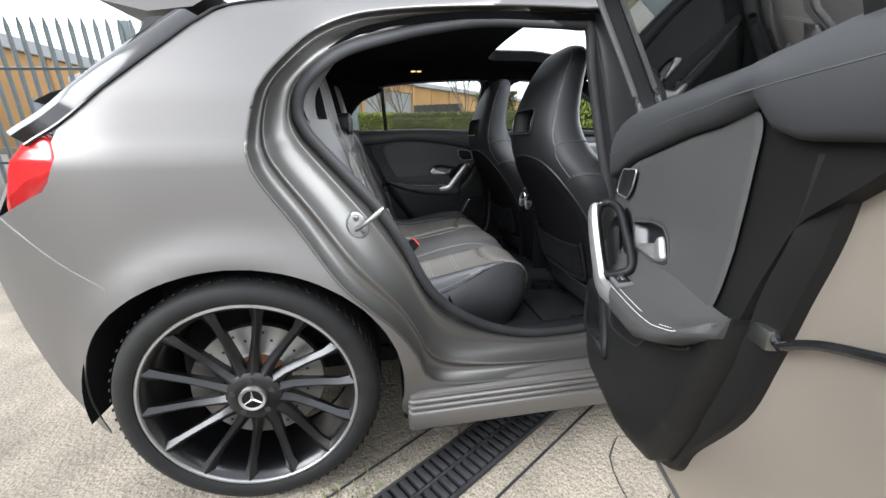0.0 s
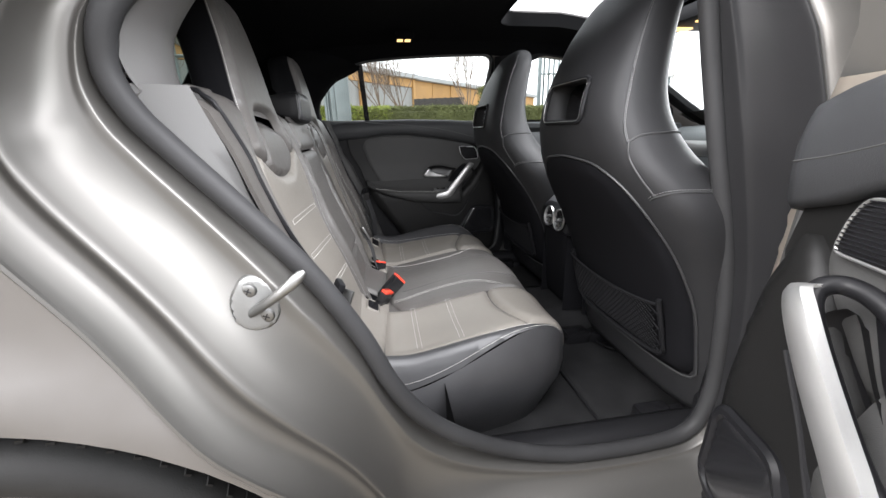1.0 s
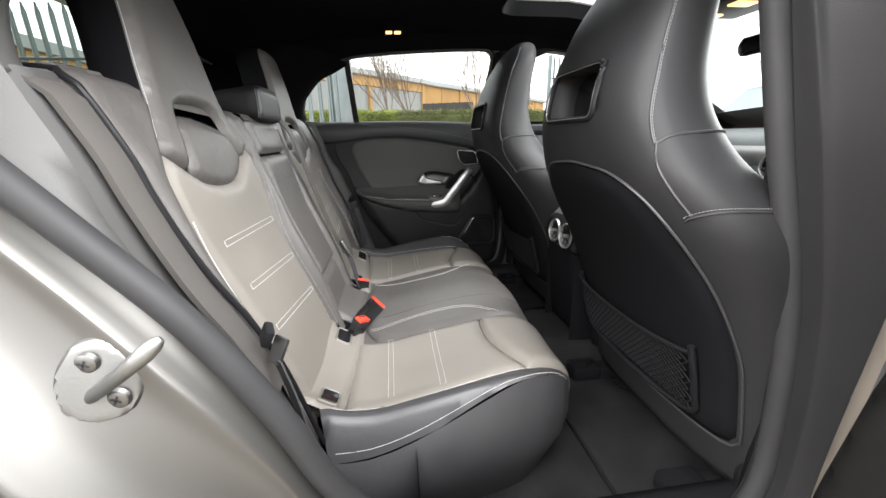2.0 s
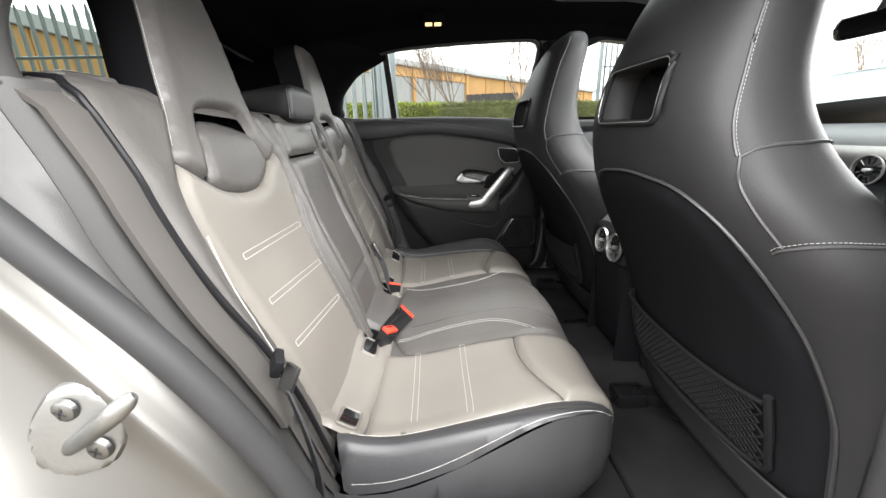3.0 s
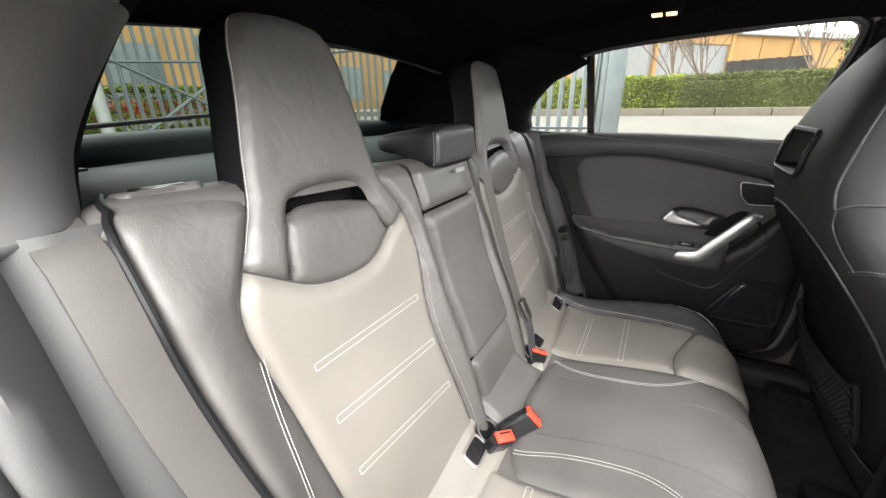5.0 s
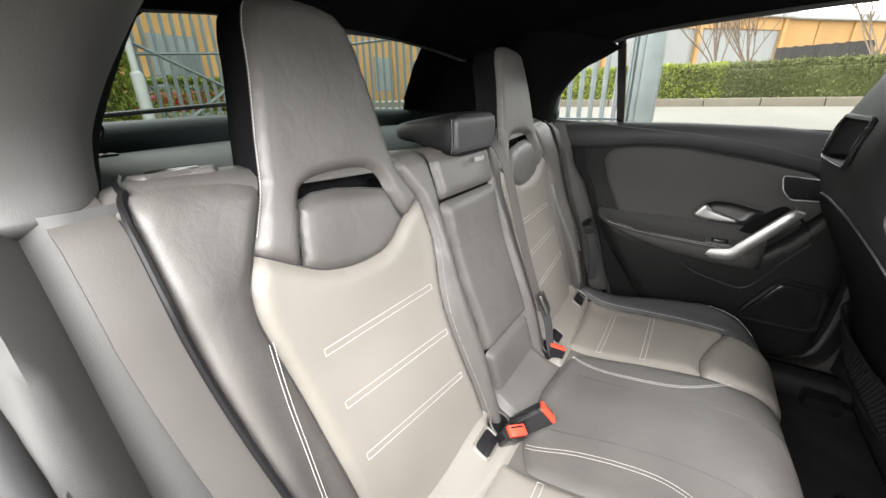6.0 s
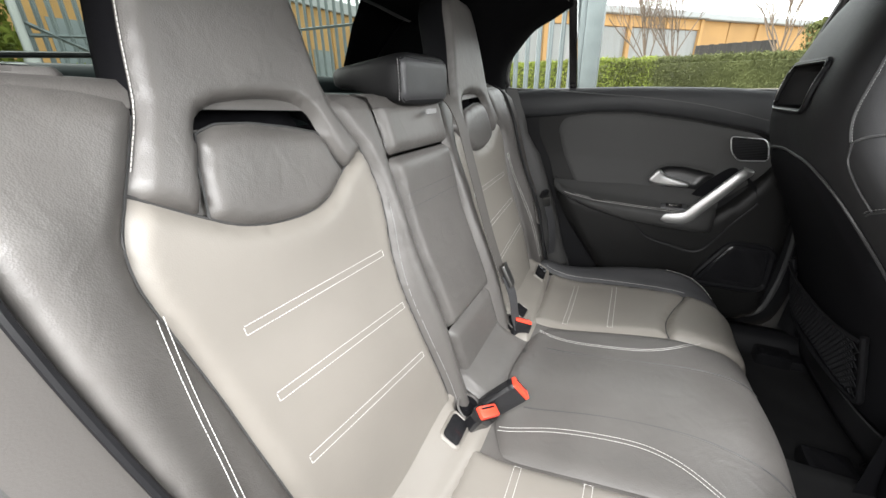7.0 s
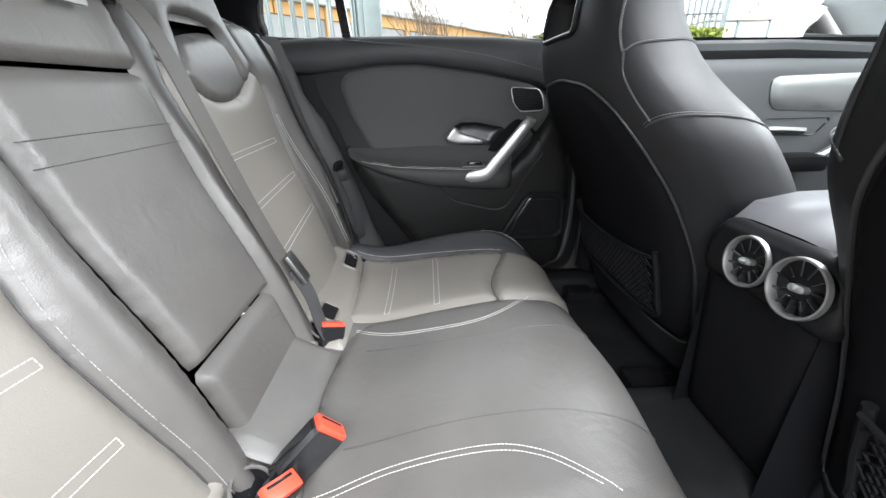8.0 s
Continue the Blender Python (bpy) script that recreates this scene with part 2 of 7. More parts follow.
def spline(pts, n=6, closed=False):
    """A Catmull-Rom curve through points of any dimension."""
    p = [np.array(q, float) for q in pts]
    k = len(p)
    out = []
    for i in range(k if closed else k - 1):
        a = p[(i - 1) % k] if closed or i else 2 * p[0] - p[1]
        b, c = p[i], p[(i + 1) % k]
        d = p[(i + 2) % k] if closed or i + 2 < k else 2 * p[-1] - p[-2]
        for j in range(n):
            t = j / n
            out.append(0.5 * (2 * b + (c - a) * t + (2 * a - 5 * b + 4 * c - d) * t * t + (3 * b - a - 3 * c + d) * t ** 3))
    if not closed:
        out.append(p[-1])
    return [tuple(q) for q in out]


def resample(pts, n, closed=False):
    p = np.array(pts, float)
    if closed:
        p = np.vstack([p, p[:1]])
    s = np.concatenate([[0], np.cumsum(np.linalg.norm(np.diff(p, axis=0), axis=1))])
    u = np.linspace(0, s[-1], n + 1 if closed else n)
    q = np.stack([np.interp(u, s, p[:, k]) for k in range(p.shape[1])], 1)
    return q[:-1] if closed else q


def length(pts, closed=False):
    p = np.array(pts, float)
    if closed:
        p = np.vstack([p, p[:1]])
    return float(np.linalg.norm(np.diff(p, axis=0), axis=1).sum())


def inside(poly, q):
    x, y = q[:, 0], q[:, 1]
    r = np.zeros(len(q), bool)
    j = len(poly) - 1
    for i in range(len(poly)):
        xi, yi, xj, yj = *poly[i], *poly[j]
        c = ((yi > y) != (yj > y)) & (x < (xj - xi) * (y - yi) / (yj - yi + 1e-12) + xi)
        r ^= c
        j = i
    return r


def border_distance(poly, q):
    a = np.array(poly)
    b = np.roll(a, -1, 0)
    d = np.full(len(q), 9.0)
    for p0, p1 in zip(a, b):
        e = p1 - p0
        t = np.clip(((q - p0) @ e) / (e @ e + 1e-12), 0, 1)
        d = np.minimum(d, np.linalg.norm(q - p0 - t[:, None] * e, axis=1))
    return d


def sheet(outline, fn, gap=0.012, holes=(), puff=0.0, rad=0.02, thick=0.0, free=()):
    """A fine sheet over a flat outline, with holes, bent by fn(s, t, h); puffed up from its border like upholstery."""
    from mathutils.geometry import delaunay_2d_cdt
    loops = []
    for lp in (outline, *holes):
        n = max(8, int(length(lp, True) / gap))
        keep = resample(lp, n, True)
        loops.append(keep)
    verts = [tuple(v) for lp in loops for v in lp]
    edges, k = [], 0
    for lp in loops:
        edges += [(k + i, k + (i + 1) % len(lp)) for i in range(len(lp))]
        k += len(lp)
    lo, hi = loops[0].min(0), loops[0].max(0)
    rows = []
    for r, yy in enumerate(np.arange(lo[1], hi[1], gap * 0.87)):
        rows += [(xx, yy) for xx in np.arange(lo[0] + (r % 2) * gap / 2, hi[0], gap)]
    g = np.array(rows) if rows else np.zeros((0, 2))
    if len(g):
        ok = inside(loops[0], g)
        dd = border_distance(loops[0], g)
        for lp in loops[1:]:
            ok &= ~inside(lp, g)
            dd = np.minimum(dd, border_distance(lp, g))
        g = g[ok & (dd > gap * 0.45)]
        verts += [tuple(v) for v in g]
    res = delaunay_2d_cdt([Vector(v) for v in verts], edges, [], 0, 1e-6)
    v2 = np.array([tuple(v) for v in res[0]])
    tris = [f for f in res[2]]
    cen = np.array([v2[list(f)].mean(0) for f in tris])
    ok = inside(loops[0], cen)
    for lp in loops[1:]:
        ok &= ~inside(lp, cen)
    tris = [f for f, o in zip(tris, ok) if o]
    d = border_distance(loops[0], v2)
    for lp in loops[1:]:
        d = np.minimum(d, border_distance(lp, v2))
    u = np.clip(d / max(rad, 1e-6), 0, 1)
    h = puff * np.sqrt(np.clip(1 - (1 - u) ** 2, 0, 1))
    bm = bmesh.new()
    top = [bm.verts.new(fn(p[0], p[1], hh)) for p, hh in zip(v2, h)]
    for f in tris:
        bm.faces.new([top[i] for i in f])
    if thick:
        low = [bm.verts.new(fn(p[0], p[1], -thick)) for p in v2]
        count = {}
        for f in tris:
            bm.faces.new([low[i] for i in reversed(f)])
            for i in range(3):
                e = (f[i], f[(i + 1) % 3])
                count[tuple(sorted(e))] = (count.get(tuple(sorted(e)), (0,))[0] + 1, e)
        for c, (i, j) in count.values():
            if c == 1:
                bm.faces.new([top[j], top[i], low[i], low[j]])
    loose = [v for v in bm.verts if not v.link_faces]
    for v in loose:
        bm.verts.remove(v)
    bmesh.ops.recalc_face_normals(bm, faces=bm.faces)
    return bm


def tube(pts, r, sides=8, closed=False, bm=None, flat=1.0):
    """A round bar along points."""
    bm = bm or bmesh.new()
    p = [Vector(q) for q in pts]
    n = len(p)
    rings = []
    ref = Vector((0.13, 0.29, 0.95)).normalized()
    for i in range(n):
        a = p[i - 1] if i or closed else p[0]
        b = p[(i + 1) % n] if i + 1 < n or closed else p[-1]
        t = (b - a)
        t = t.normalized() if t.length > 1e-9 else Vector((1, 0, 0))
        u = ref - t * ref.dot(t)
        if u.length < 0.15:
            u = Vector((1, 0, 0)) - t * t.x
        u.normalize()
        w = t.cross(u)
        rr = r[i] if isinstance(r, (list, tuple)) else r
        rings.append([bm.verts.new(p[i] + (u * math.cos(2 * math.pi * k / sides) * flat + w * math.sin(2 * math.pi * k / sides)) * rr) for k in range(sides)])
    for i in range(n if closed else n - 1):
        a, b = rings[i], rings[(i + 1) % n]
        for k in range(sides):
            bm.faces.new([a[k], a[(k + 1) % sides], b[(k + 1) % sides], b[k]])
    if not closed:
        bm.faces.new(rings[0][::-1])
        bm.faces.new(rings[-1])
    return bm


def loft(rings, caps=True, ring_closed=True, bm=None, wrap=False):
    bm = bm or bmesh.new()
    vs = [[bm.verts.new(q) for q in ring] for ring in rings]
    n = len(vs[0])
    for a, b in (zip(vs, vs[1:] + vs[:1]) if wrap else zip(vs, vs[1:])):
        for k in range(n if ring_closed else n - 1):
            bm.faces.new([a[k], a[(k + 1) % n], b[(k + 1) % n], b[k]])
    if caps and ring_closed:
        bm.faces.new(vs[0][::-1])
        bm.faces.new(vs[-1])
    return bm


def block(x0, x1, y0, y1, z0, z1, bevel=0.004, seg=2, bm=None, m=None):
    b = bmesh.new()
    bmesh.ops.create_cube(b, size=1.0, matrix=Matrix.Translation(((x0 + x1) / 2, (y0 + y1) / 2, (z0 + z1) / 2)) @ Matrix.Diagonal((abs(x1 - x0), abs(y1 - y0), abs(z1 - z0), 1)))
    if bevel:
        bmesh.ops.bevel(b, geom=b.edges[:], offset=bevel, segments=seg, profile=0.6, affect="EDGES")
    if m is not None:
        bmesh.ops.transform(b, matrix=m, verts=b.verts)
    if bm is None:
        return b
    me = bpy.data.meshes.new("tmp")
    b.to_mesh(me)
    b.free()
    bm.from_mesh(me)
    bpy.data.meshes.remove(me)
    return bm


def revolve(profile, segs=64, centre=(0, 0, 0), bm=None, closed=False):
    """Turns a profile of (radius, y) round an axis along y."""
    rings = []
    for i in range(segs):
        a = 2 * math.pi * i / segs
        rings.append([(centre[0] + r * math.cos(a), centre[1] + y, centre[2] + r * math.sin(a)) for r, y in profile])
    return loft(rings, caps=False, ring_closed=closed, bm=bm, wrap=True)


def dashes(pts, pitch=0.0046, run=0.0037, r=0.00054, bm=None, sides=4):
    """Stitches along a path."""
    bm = bm or bmesh.new()
    total = length(pts)
    n = max(2, int(total / pitch))
    p = np.array(pts, float)
    s = np.concatenate([[0], np.cumsum(np.linalg.norm(np.diff(p, axis=0), axis=1))])

    def at(u):
        return Vector([float(np.interp(u, s, p[:, k])) for k in range(3)])
    for i in range(n):
        u = total * i / n
        tube([at(u), at(u + run / 2), at(u + run)], [r * 0.8, r, r * 0.8], sides, bm=bm)
    return bm


def rounded(x0, x1, y0, y1, r=0.01, n=5):
    """A rectangle's outline with round corners."""
    out = []
    for cx, cy, a in ((x1 - r, y1 - r, 0), (x0 + r, y1 - r, 90), (x0 + r, y0 + r, 180), (x1 - r, y0 + r, 270)):
        out += [(cx + r * math.cos(radians(a + 90 * k / n)), cy + r * math.sin(radians(a + 90 * k / n))) for k in range(n + 1)]
    return out


def soften(poly, r=0.012, n=4):
    """An outline with its corners rounded."""
    out, k = [], len(poly)
    for i in range(k):
        a, b, c = (np.array(poly[j % k], float) for j in (i - 1, i, i + 1))
        u, v = a - b, c - b
        q = min(r, 0.45 * np.linalg.norm(u), 0.45 * np.linalg.norm(v))
        p0, p1 = b + u / np.linalg.norm(u) * q, b + v / np.linalg.norm(v) * q
        for j in range(n + 1):
            t = j / n
            out.append(tuple((1 - t) ** 2 * p0 + 2 * t * (1 - t) * b + t * t * p1))
    return out

# ---- car body ----
SIDE = [(0.1, 0.755), (0.2, 0.785), (0.35, 0.808), (0.6, 0.82), (0.85, 0.816), (0.925, 0.814), (0.945, 0.804), (1.06, 0.77),
        (1.133, 0.73), (1.2, 0.69), (1.24, 0.66), (1.28, 0.615), (1.33, 0.55), (1.36, 0.5)]
FRONT_AXLE = 2.729


def side(x, z):
    """Half the car's width at a place of its flank."""
    y = interp(z, SIDE)
    for cx in (0.0, FRONT_AXLE):
        r = math.hypot(x - cx, z - 0.325)
        y += 0.022 * math.exp(-((r - 0.365) / 0.05) ** 2)
    if x < -0.15:
        y -= 0.9 * (-0.15 - x) ** 2
    if x > 2.5:
        y -= 0.26 * (x - 2.5) ** 2
    return y


TOP = [(-0.75, 0.9), (-0.55, 0.93), (-0.36, 0.955), (-0.252, 1.013), (-0.093, 1.148), (-0.012, 1.218), (0.06, 1.258), (0.3, 1.305), (0.7, 1.335), (1.2, 1.33), (1.6, 1.27), (2.0, 1.1), (2.25, 0.98),
       (2.6, 0.92), (3.1, 0.82), (3.4, 0.68)]

car = thing("car", "satin grey five-door hatchback with an open rear door", "car")


def arch(cx, rx=0.386, rz=0.354, a0=196, a1=-16, n=26):
    return [(cx + rx * math.cos(radians(a0 + (a1 - a0) * k / n)), 0.325 + rz * math.sin(radians(a0 + (a1 - a0) * k / n))) for k in range(n + 1)]


OUTLINE = ([(-0.62, 0.62), (-0.6, 0.8), (-0.5, 0.8), (-0.33, 0.865), (-0.29, 0.93), (-0.30, 0.97)] + [p for p in TOP if -0.3 < p[0] < 3.3] + [(3.4, 0.68), (3.46, 0.45), (3.38, 0.2)]
           + arch(FRONT_AXLE)[::-1] + [(2.33, 0.17), (0.40, 0.17)] + arch(0.0)[::-1] + [(-0.42, 0.225), (-0.5, 0.36), (-0.58, 0.5)])
# outer and inner edge of the rear door's opening, point for point
EDGE = [(1.00, 1.262), (0.924, 1.274), (0.78, 1.277), (0.648, 1.274), (0.48, 1.262), (0.337, 1.239), (0.237, 1.196), (0.166, 1.133), (0.112, 1.064),
        (0.085, 0.975), (0.083, 0.915), (0.10, 0.865), (0.155, 0.775), (0.25, 0.62), (0.365, 0.49), (0.42, 0.40), (0.447, 0.325), (0.50, 0.288), (0.62, 0.275), (0.80, 0.272),
        (0.98, 0.272), (1.07, 0.29), (1.10, 0.36), (1.11, 0.50), (1.10, 0.70), (1.08, 0.93), (1.05, 1.13)]
SEAL = [(0.975, -0.585, 1.235), (0.94, -0.58, 1.245), (0.80, -0.58, 1.25), (0.65, -0.585, 1.247), (0.50, -0.59, 1.225), (0.40, -0.605, 1.20), (0.30, -0.64, 1.165), (0.235, -0.68, 1.12), (0.19, -0.70, 1.07),
        (0.175, -0.70, 1.015), (0.19, -0.70, 0.97), (0.22, -0.70, 0.93), (0.27, -0.70, 0.87), (0.35, -0.70, 0.77), (0.415, -0.70, 0.66), (0.455, -0.70, 0.57), (0.50, -0.695, 0.50), (0.57, -0.685, 0.435),
        (0.67, -0.672, 0.375), (0.80, -0.665, 0.335), (0.96, -0.66, 0.328), (1.04, -0.66, 0.345), (1.072, -0.66, 0.40), (1.082, -0.655, 0.50), (1.068, -0.645, 0.70), (1.018, -0.625, 0.92), (0.985, -0.60, 1.12)]
EDGE_CURVE = spline(EDGE, 8, True)
SEAL_CURVE = spline(SEAL, 8, True)
FRONT_WINDOW = soften([(1.14, 0.99), (1.12, 1.2), (1.2, 1.262), (1.55, 1.225), (1.95, 1.03), (1.97, 0.98)], 0.04)
REAR_WINDOW = spline([(0.235, 0.998), (0.205, 1.02), (0.205, 1.06), (0.245, 1.145), (0.325, 1.20), (0.41, 1.23), (0.55, 1.245), (0.75, 1.255), (0.92, 1.26), (0.965, 1.253), (0.978, 1.22), (0.955, 1.08), (0.938, 0.99), (0.90, 0.985), (0.6, 0.992)], 5, True)


def flank(sgn):
    return lambda x, z, h: (x, sgn * (side(x, z) + h), z)


part("quarter_panel", sheet(OUTLINE, flank(-1), 0.03, holes=(EDGE_CURVE, FRONT_WINDOW), thick=0.004), M_PAINT, car, "satin grey painted flank with a wheel arch")
part("flank", sheet(OUTLINE, flank(1), 0.05, holes=(soften([(0.18, 0.975), (0.175, 1.06), (0.225, 1.18), (0.33, 1.25), (0.6, 1.285), (0.97, 1.29), (1.01, 1.24), (0.97, 0.965)], 0.03), FRONT_WINDOW), thick=0.004), M_PAINT, car)


def crossfade(a, b, f):
    return tuple(p + (q - p) * f for p, q in zip(a, b))


JAMB = [(0, 0), (0.03, 0.012), (0.10, 0.023), (0.19, 0.019), (0.265, 0.007), (0.30, 0.005), (0.345, 0.014), (0.43, 0.024), (0.55, 0.025), (0.67, 0.020), (0.77, 0.009), (0.80, 0.008),
        (0.845, 0.019), (0.92, 0.020), (0.97, 0.010), (1.0, 0.01)]
rings = []
for f, d in spline(JAMB, 3):
    ring = []
    for (ex, ez), sp in zip(EDGE_CURVE, SEAL_CURVE):
        q = crossfade((ex, -side(ex, ez), ez), sp, f)
        ring.append((q[0], q[1] + d, q[2]))
    rings.append(ring)
part("door_jamb", loft(rings, caps=False), M_PAINT_DIM, car, "satin grey pressed steel door jamb with ridges", smooth=60)
# added dark strip over the jamb, for the shade behind the open door
part("jamb_shade_strip", loft([[(q[0] - 0.003, q[1] - 0.003, q[2]) for q in ring[174:] + ring[:6]] for ring in rings[12:]], ring_closed=False, caps=False), M_PILLAR, car, "added dark strip for the shade on the centre pillar", smooth=60)
part("jamb_lip", tube([(x, -side(x, z) - 0.001, z) for x, z in EDGE_CURVE], 0.0035, 6, True), M_PAINT_DIM, car)
part("door_seal", tube([(x, y + 0.004, z) for x, y, z in SEAL_CURVE], 0.0145, 12, True), M_SEAL, car, "dark grey rubber door seal", smooth=70)
rings = [[(x, y + 0.008 + k, z) for x, y, z in SEAL_CURVE] for k in (0.0, 0.008, 0.016)]
part("seal_flange", loft(rings, caps=False), M_PLASTIC, car)

# striker on the jamb
striker = part("striker", sheet(soften([(-0.034, -0.020), (-0.014, -0.040), (0.020, -0.042), (0.034, -0.018), (0.030, 0.012), (0.004, 0.038), (-0.022, 0.042), (-0.038, 0.014)], 0.012),
                                lambda s, t, h: (0.297 + s * 0.80, -0.7275 + 0.45 * (0.85 * s + 0.52 * t) - h, 0.740 + t * 0.86), 0.004, puff=0.005, rad=0.005, thick=0.014), M_STEEL, car, "zinc plated door striker")
for dx, dz in ((-0.009, 0.017), (0.008, -0.018)):
    sc = part("screw", revolve([(0.0001, -0.0025), (0.006, -0.0028), (0.0085, -0.0015), (0.0098, 0.002)], 24, (0.297 + dx, -0.7325 + 0.45 * (0.85 * dx + 0.52 * dz), 0.740 + dz)), M_STEEL, striker)
    for a in (25, 115):
        part("screw_slot", block(-0.0045, 0.0045, -0.0004, 0.0004, -0.0008, 0.0008, 0, m=Matrix.Translation((0.297 + dx, -0.7353 + 0.45 * (0.85 * dx + 0.52 * dz), 0.740 + dz)) @ pose(0, 0, 0, 0, a, 0)), M_IRON, sc, smooth=0)
loop_pts = spline([(0.281, -0.735, 0.725), (0.297, -0.742, 0.735), (0.318, -0.752, 0.750), (0.342, -0.757, 0.768), (0.362, -0.752, 0.784)], 5)
part("striker_loop", tube(loop_pts, [interp(k, [(0, 0.003), (4, 0.0040), (10, 0.0040), (17, 0.0046), (19, 0.0038), (20, 0.002)]) for k in range(len(loop_pts))], 12, flat=1.6), M_STEEL, striker)

# sill skirt
rings = []
for x in (0.392, 0.40, 1.1, 2.30, 2.34):
    dy = 0.0 if 0.395 < x < 2.32 else 0.01
    y = -0.80 + dy
    prof = [(y + 0.06, 0.28), (y + 0.01, 0.274), (y - 0.012, 0.268), (y - 0.014, 0.258), (y - 0.006, 0.254), (y - 0.018, 0.248), (y - 0.018, 0.242), (y - 0.008, 0.238), (y - 0.022, 0.232), (y - 0.022, 0.226),
            (y - 0.012, 0.222), (y - 0.026, 0.216), (y - 0.028, 0.206), (y - 0.018, 0.16), (y + 0.0, 0.142), (y + 0.05, 0.14)]
    rings.append([(x, yy, zz) for yy, zz in prof])
part("sill_skirt", loft(rings, ring_closed=True), M_PAINT, car, "satin grey ribbed sill skirt", smooth=30)
part("underside", block(0.38, 2.35, -0.74, 0.74, 0.13, 0.20, 0.01), M_PLASTIC, car)
part("rear_underside", block(-0.52, 0.38, -0.52, 0.52, 0.2, 0.28, 0.01), M_PLASTIC, car)
for sgn in (-1, 1):
    rows = []
    for a in np.linspace(-12, 186, 40):
        ca, sa = math.cos(radians(a)), math.sin(radians(a))
        rows.append([(r * ca, sgn * y, 0.325 + k * sa) for r, k, y in ((0.392, 0.36, 0.79), (0.394, 0.362, 0.58), (0.36, 0.33, 0.52), (0.01, 0.01, 0.52))])
    part("wheel_housing", loft(rows, ring_closed=False, caps=False), M_PLASTIC, car, "black wheel arch liner", smooth=60)

# roof with its sunroof, headliner
SUNROOF = rounded(0.955, 1.42, -0.37, 0.37, 0.04)


def roof_z(x, y):
    return interp(x, TOP) + 0.075 * (1 - (y / 0.56) ** 2)


def liner_z(x, y):
    return interp(x, TOP) - 0.028 + interp(x, [(-0.1, 0.085), (0.1, 0.065), (0.4, 0.045)]) * (1 - (y / 0.56) ** 2) - 0.05 * max(0, abs(y) - 0.42) ** 1.0


part("roof", sheet([(-0.06, -0.5), (0.03, -0.56), (0.5, -0.57), (1.2, -0.57), (1.58, -0.56), (1.62, -0.3), (1.63, 0.0), (1.62, 0.3), (1.58, 0.56), (1.2, 0.57), (0.5, 0.57), (0.03, 0.56), (-0.06, 0.5), (-0.09, 0)],
                   lambda x, y, h: (x, y, roof_z(x, y) + h), 0.05, holes=(SUNROOF,), thick=0.006), M_PAINT, car, "grey roof with an open sunroof blind")
part("headliner", sheet([(0.02, -0.5), (0.1, -0.57), (0.5, -0.595), (1.2, -0.60), (1.58, -0.58), (1.62, 0.0), (1.58, 0.58), (1.2, 0.60), (0.5, 0.60), (0.1, 0.58), (0.02, 0.5), (-0.03, 0)],
                        lambda x, y, h: (x, y, liner_z(x, y) + h), 0.04, holes=(rounded(0.94, 1.435, -0.385, 0.385, 0.05),)), M_HEADLINER, car, "black fabric headliner")
ring_a = [(x, y, roof_z(x, y) - 0.004) for x, y in resample(SUNROOF, 80, True)]
ring_b = [(x, y, liner_z(x, y) - 0.002) for x, y in resample(rounded(0.94, 1.435, -0.385, 0.385, 0.05), 80, True)]
part("sunroof_frame", loft([ring_a, ring_b], caps=False), M_PLASTIC, car)
pane_bm = sheet(rounded(0.95, 1.425, -0.375, 0.375, 0.04), lambda x, y, h: (x, y, roof_z(x, y) + 0.008 + h), 0.06)
bmesh.ops.reverse_faces(pane_bm, faces=pane_bm.faces[:])
part("sunroof_glass", pane_bm, M_ROOF_GLASS, car).visible_shadow = False

# rear end: tail lamp, bumper, tailgate, spoiler


def tail_lamp(sgn):
    lamp = part("tail_lamp", sheet(soften([(-0.335, 0.955), (-0.328, 0.915), (-0.37, 0.865), (-0.44, 0.818), (-0.52, 0.79), (-0.53, 0.82), (-0.47, 0.92), (-0.41, 0.975), (-0.37, 0.985)], 0.02),
                                  lambda x, z, h: (x + 0.042, sgn * (side(x, z) + 0.004 + h), z), 0.006, puff=0.009, rad=0.025, thick=0.02), M_LENS, car, "red tail lamp lens", smooth=85)
    part("lamp_band", sheet(soften([(-0.345, 0.905), (-0.372, 0.872), (-0.44, 0.826), (-0.51, 0.80), (-0.50, 0.845), (-0.42, 0.885)], 0.01),
                            lambda x, z, h: (x + 0.042, sgn * (side(x, z) + 0.0128 + h), z), 0.006, puff=0.002, rad=0.01, thick=0.004), M_LENS_DARK, lamp, "deeper red lower band")


tail_lamp(-1)
tail_lamp(1)
part("bumper_seam", tube([(x, -side(x, z) - 0.0005, z) for x, z in spline([(-0.49, 0.80), (-0.43, 0.76), (-0.36, 0.71), (-0.30, 0.672), (-0.25, 0.647)], 6)], 0.0014, 6), M_STEEL, car)
rings = []
for z, x, w in ((0.22, -0.55, 0.60), (0.34, -0.66, 0.62), (0.55, -0.72, 0.64), (0.78, -0.72, 0.62), (0.9, -0.66, 0.60), (0.98, -0.56, 0.60)):
    rings.append([(x + 0.12 * (abs(y) / w) ** 3 + (0.02 if abs(y) > w * 0.99 else 0), y, z) for y in np.linspace(-w, w, 25)])
part("rear_bumper", loft(rings, ring_closed=False, caps=False), M_PAINT, car)
TAILGATE_GLASS = [(-0.35, 0.575, 1.025), (-0.28, 0.58, 1.085), (-0.17, 0.565, 1.180), (-0.07, 0.535, 1.245), (-0.02, 0.46, 1.278)]
rings = []
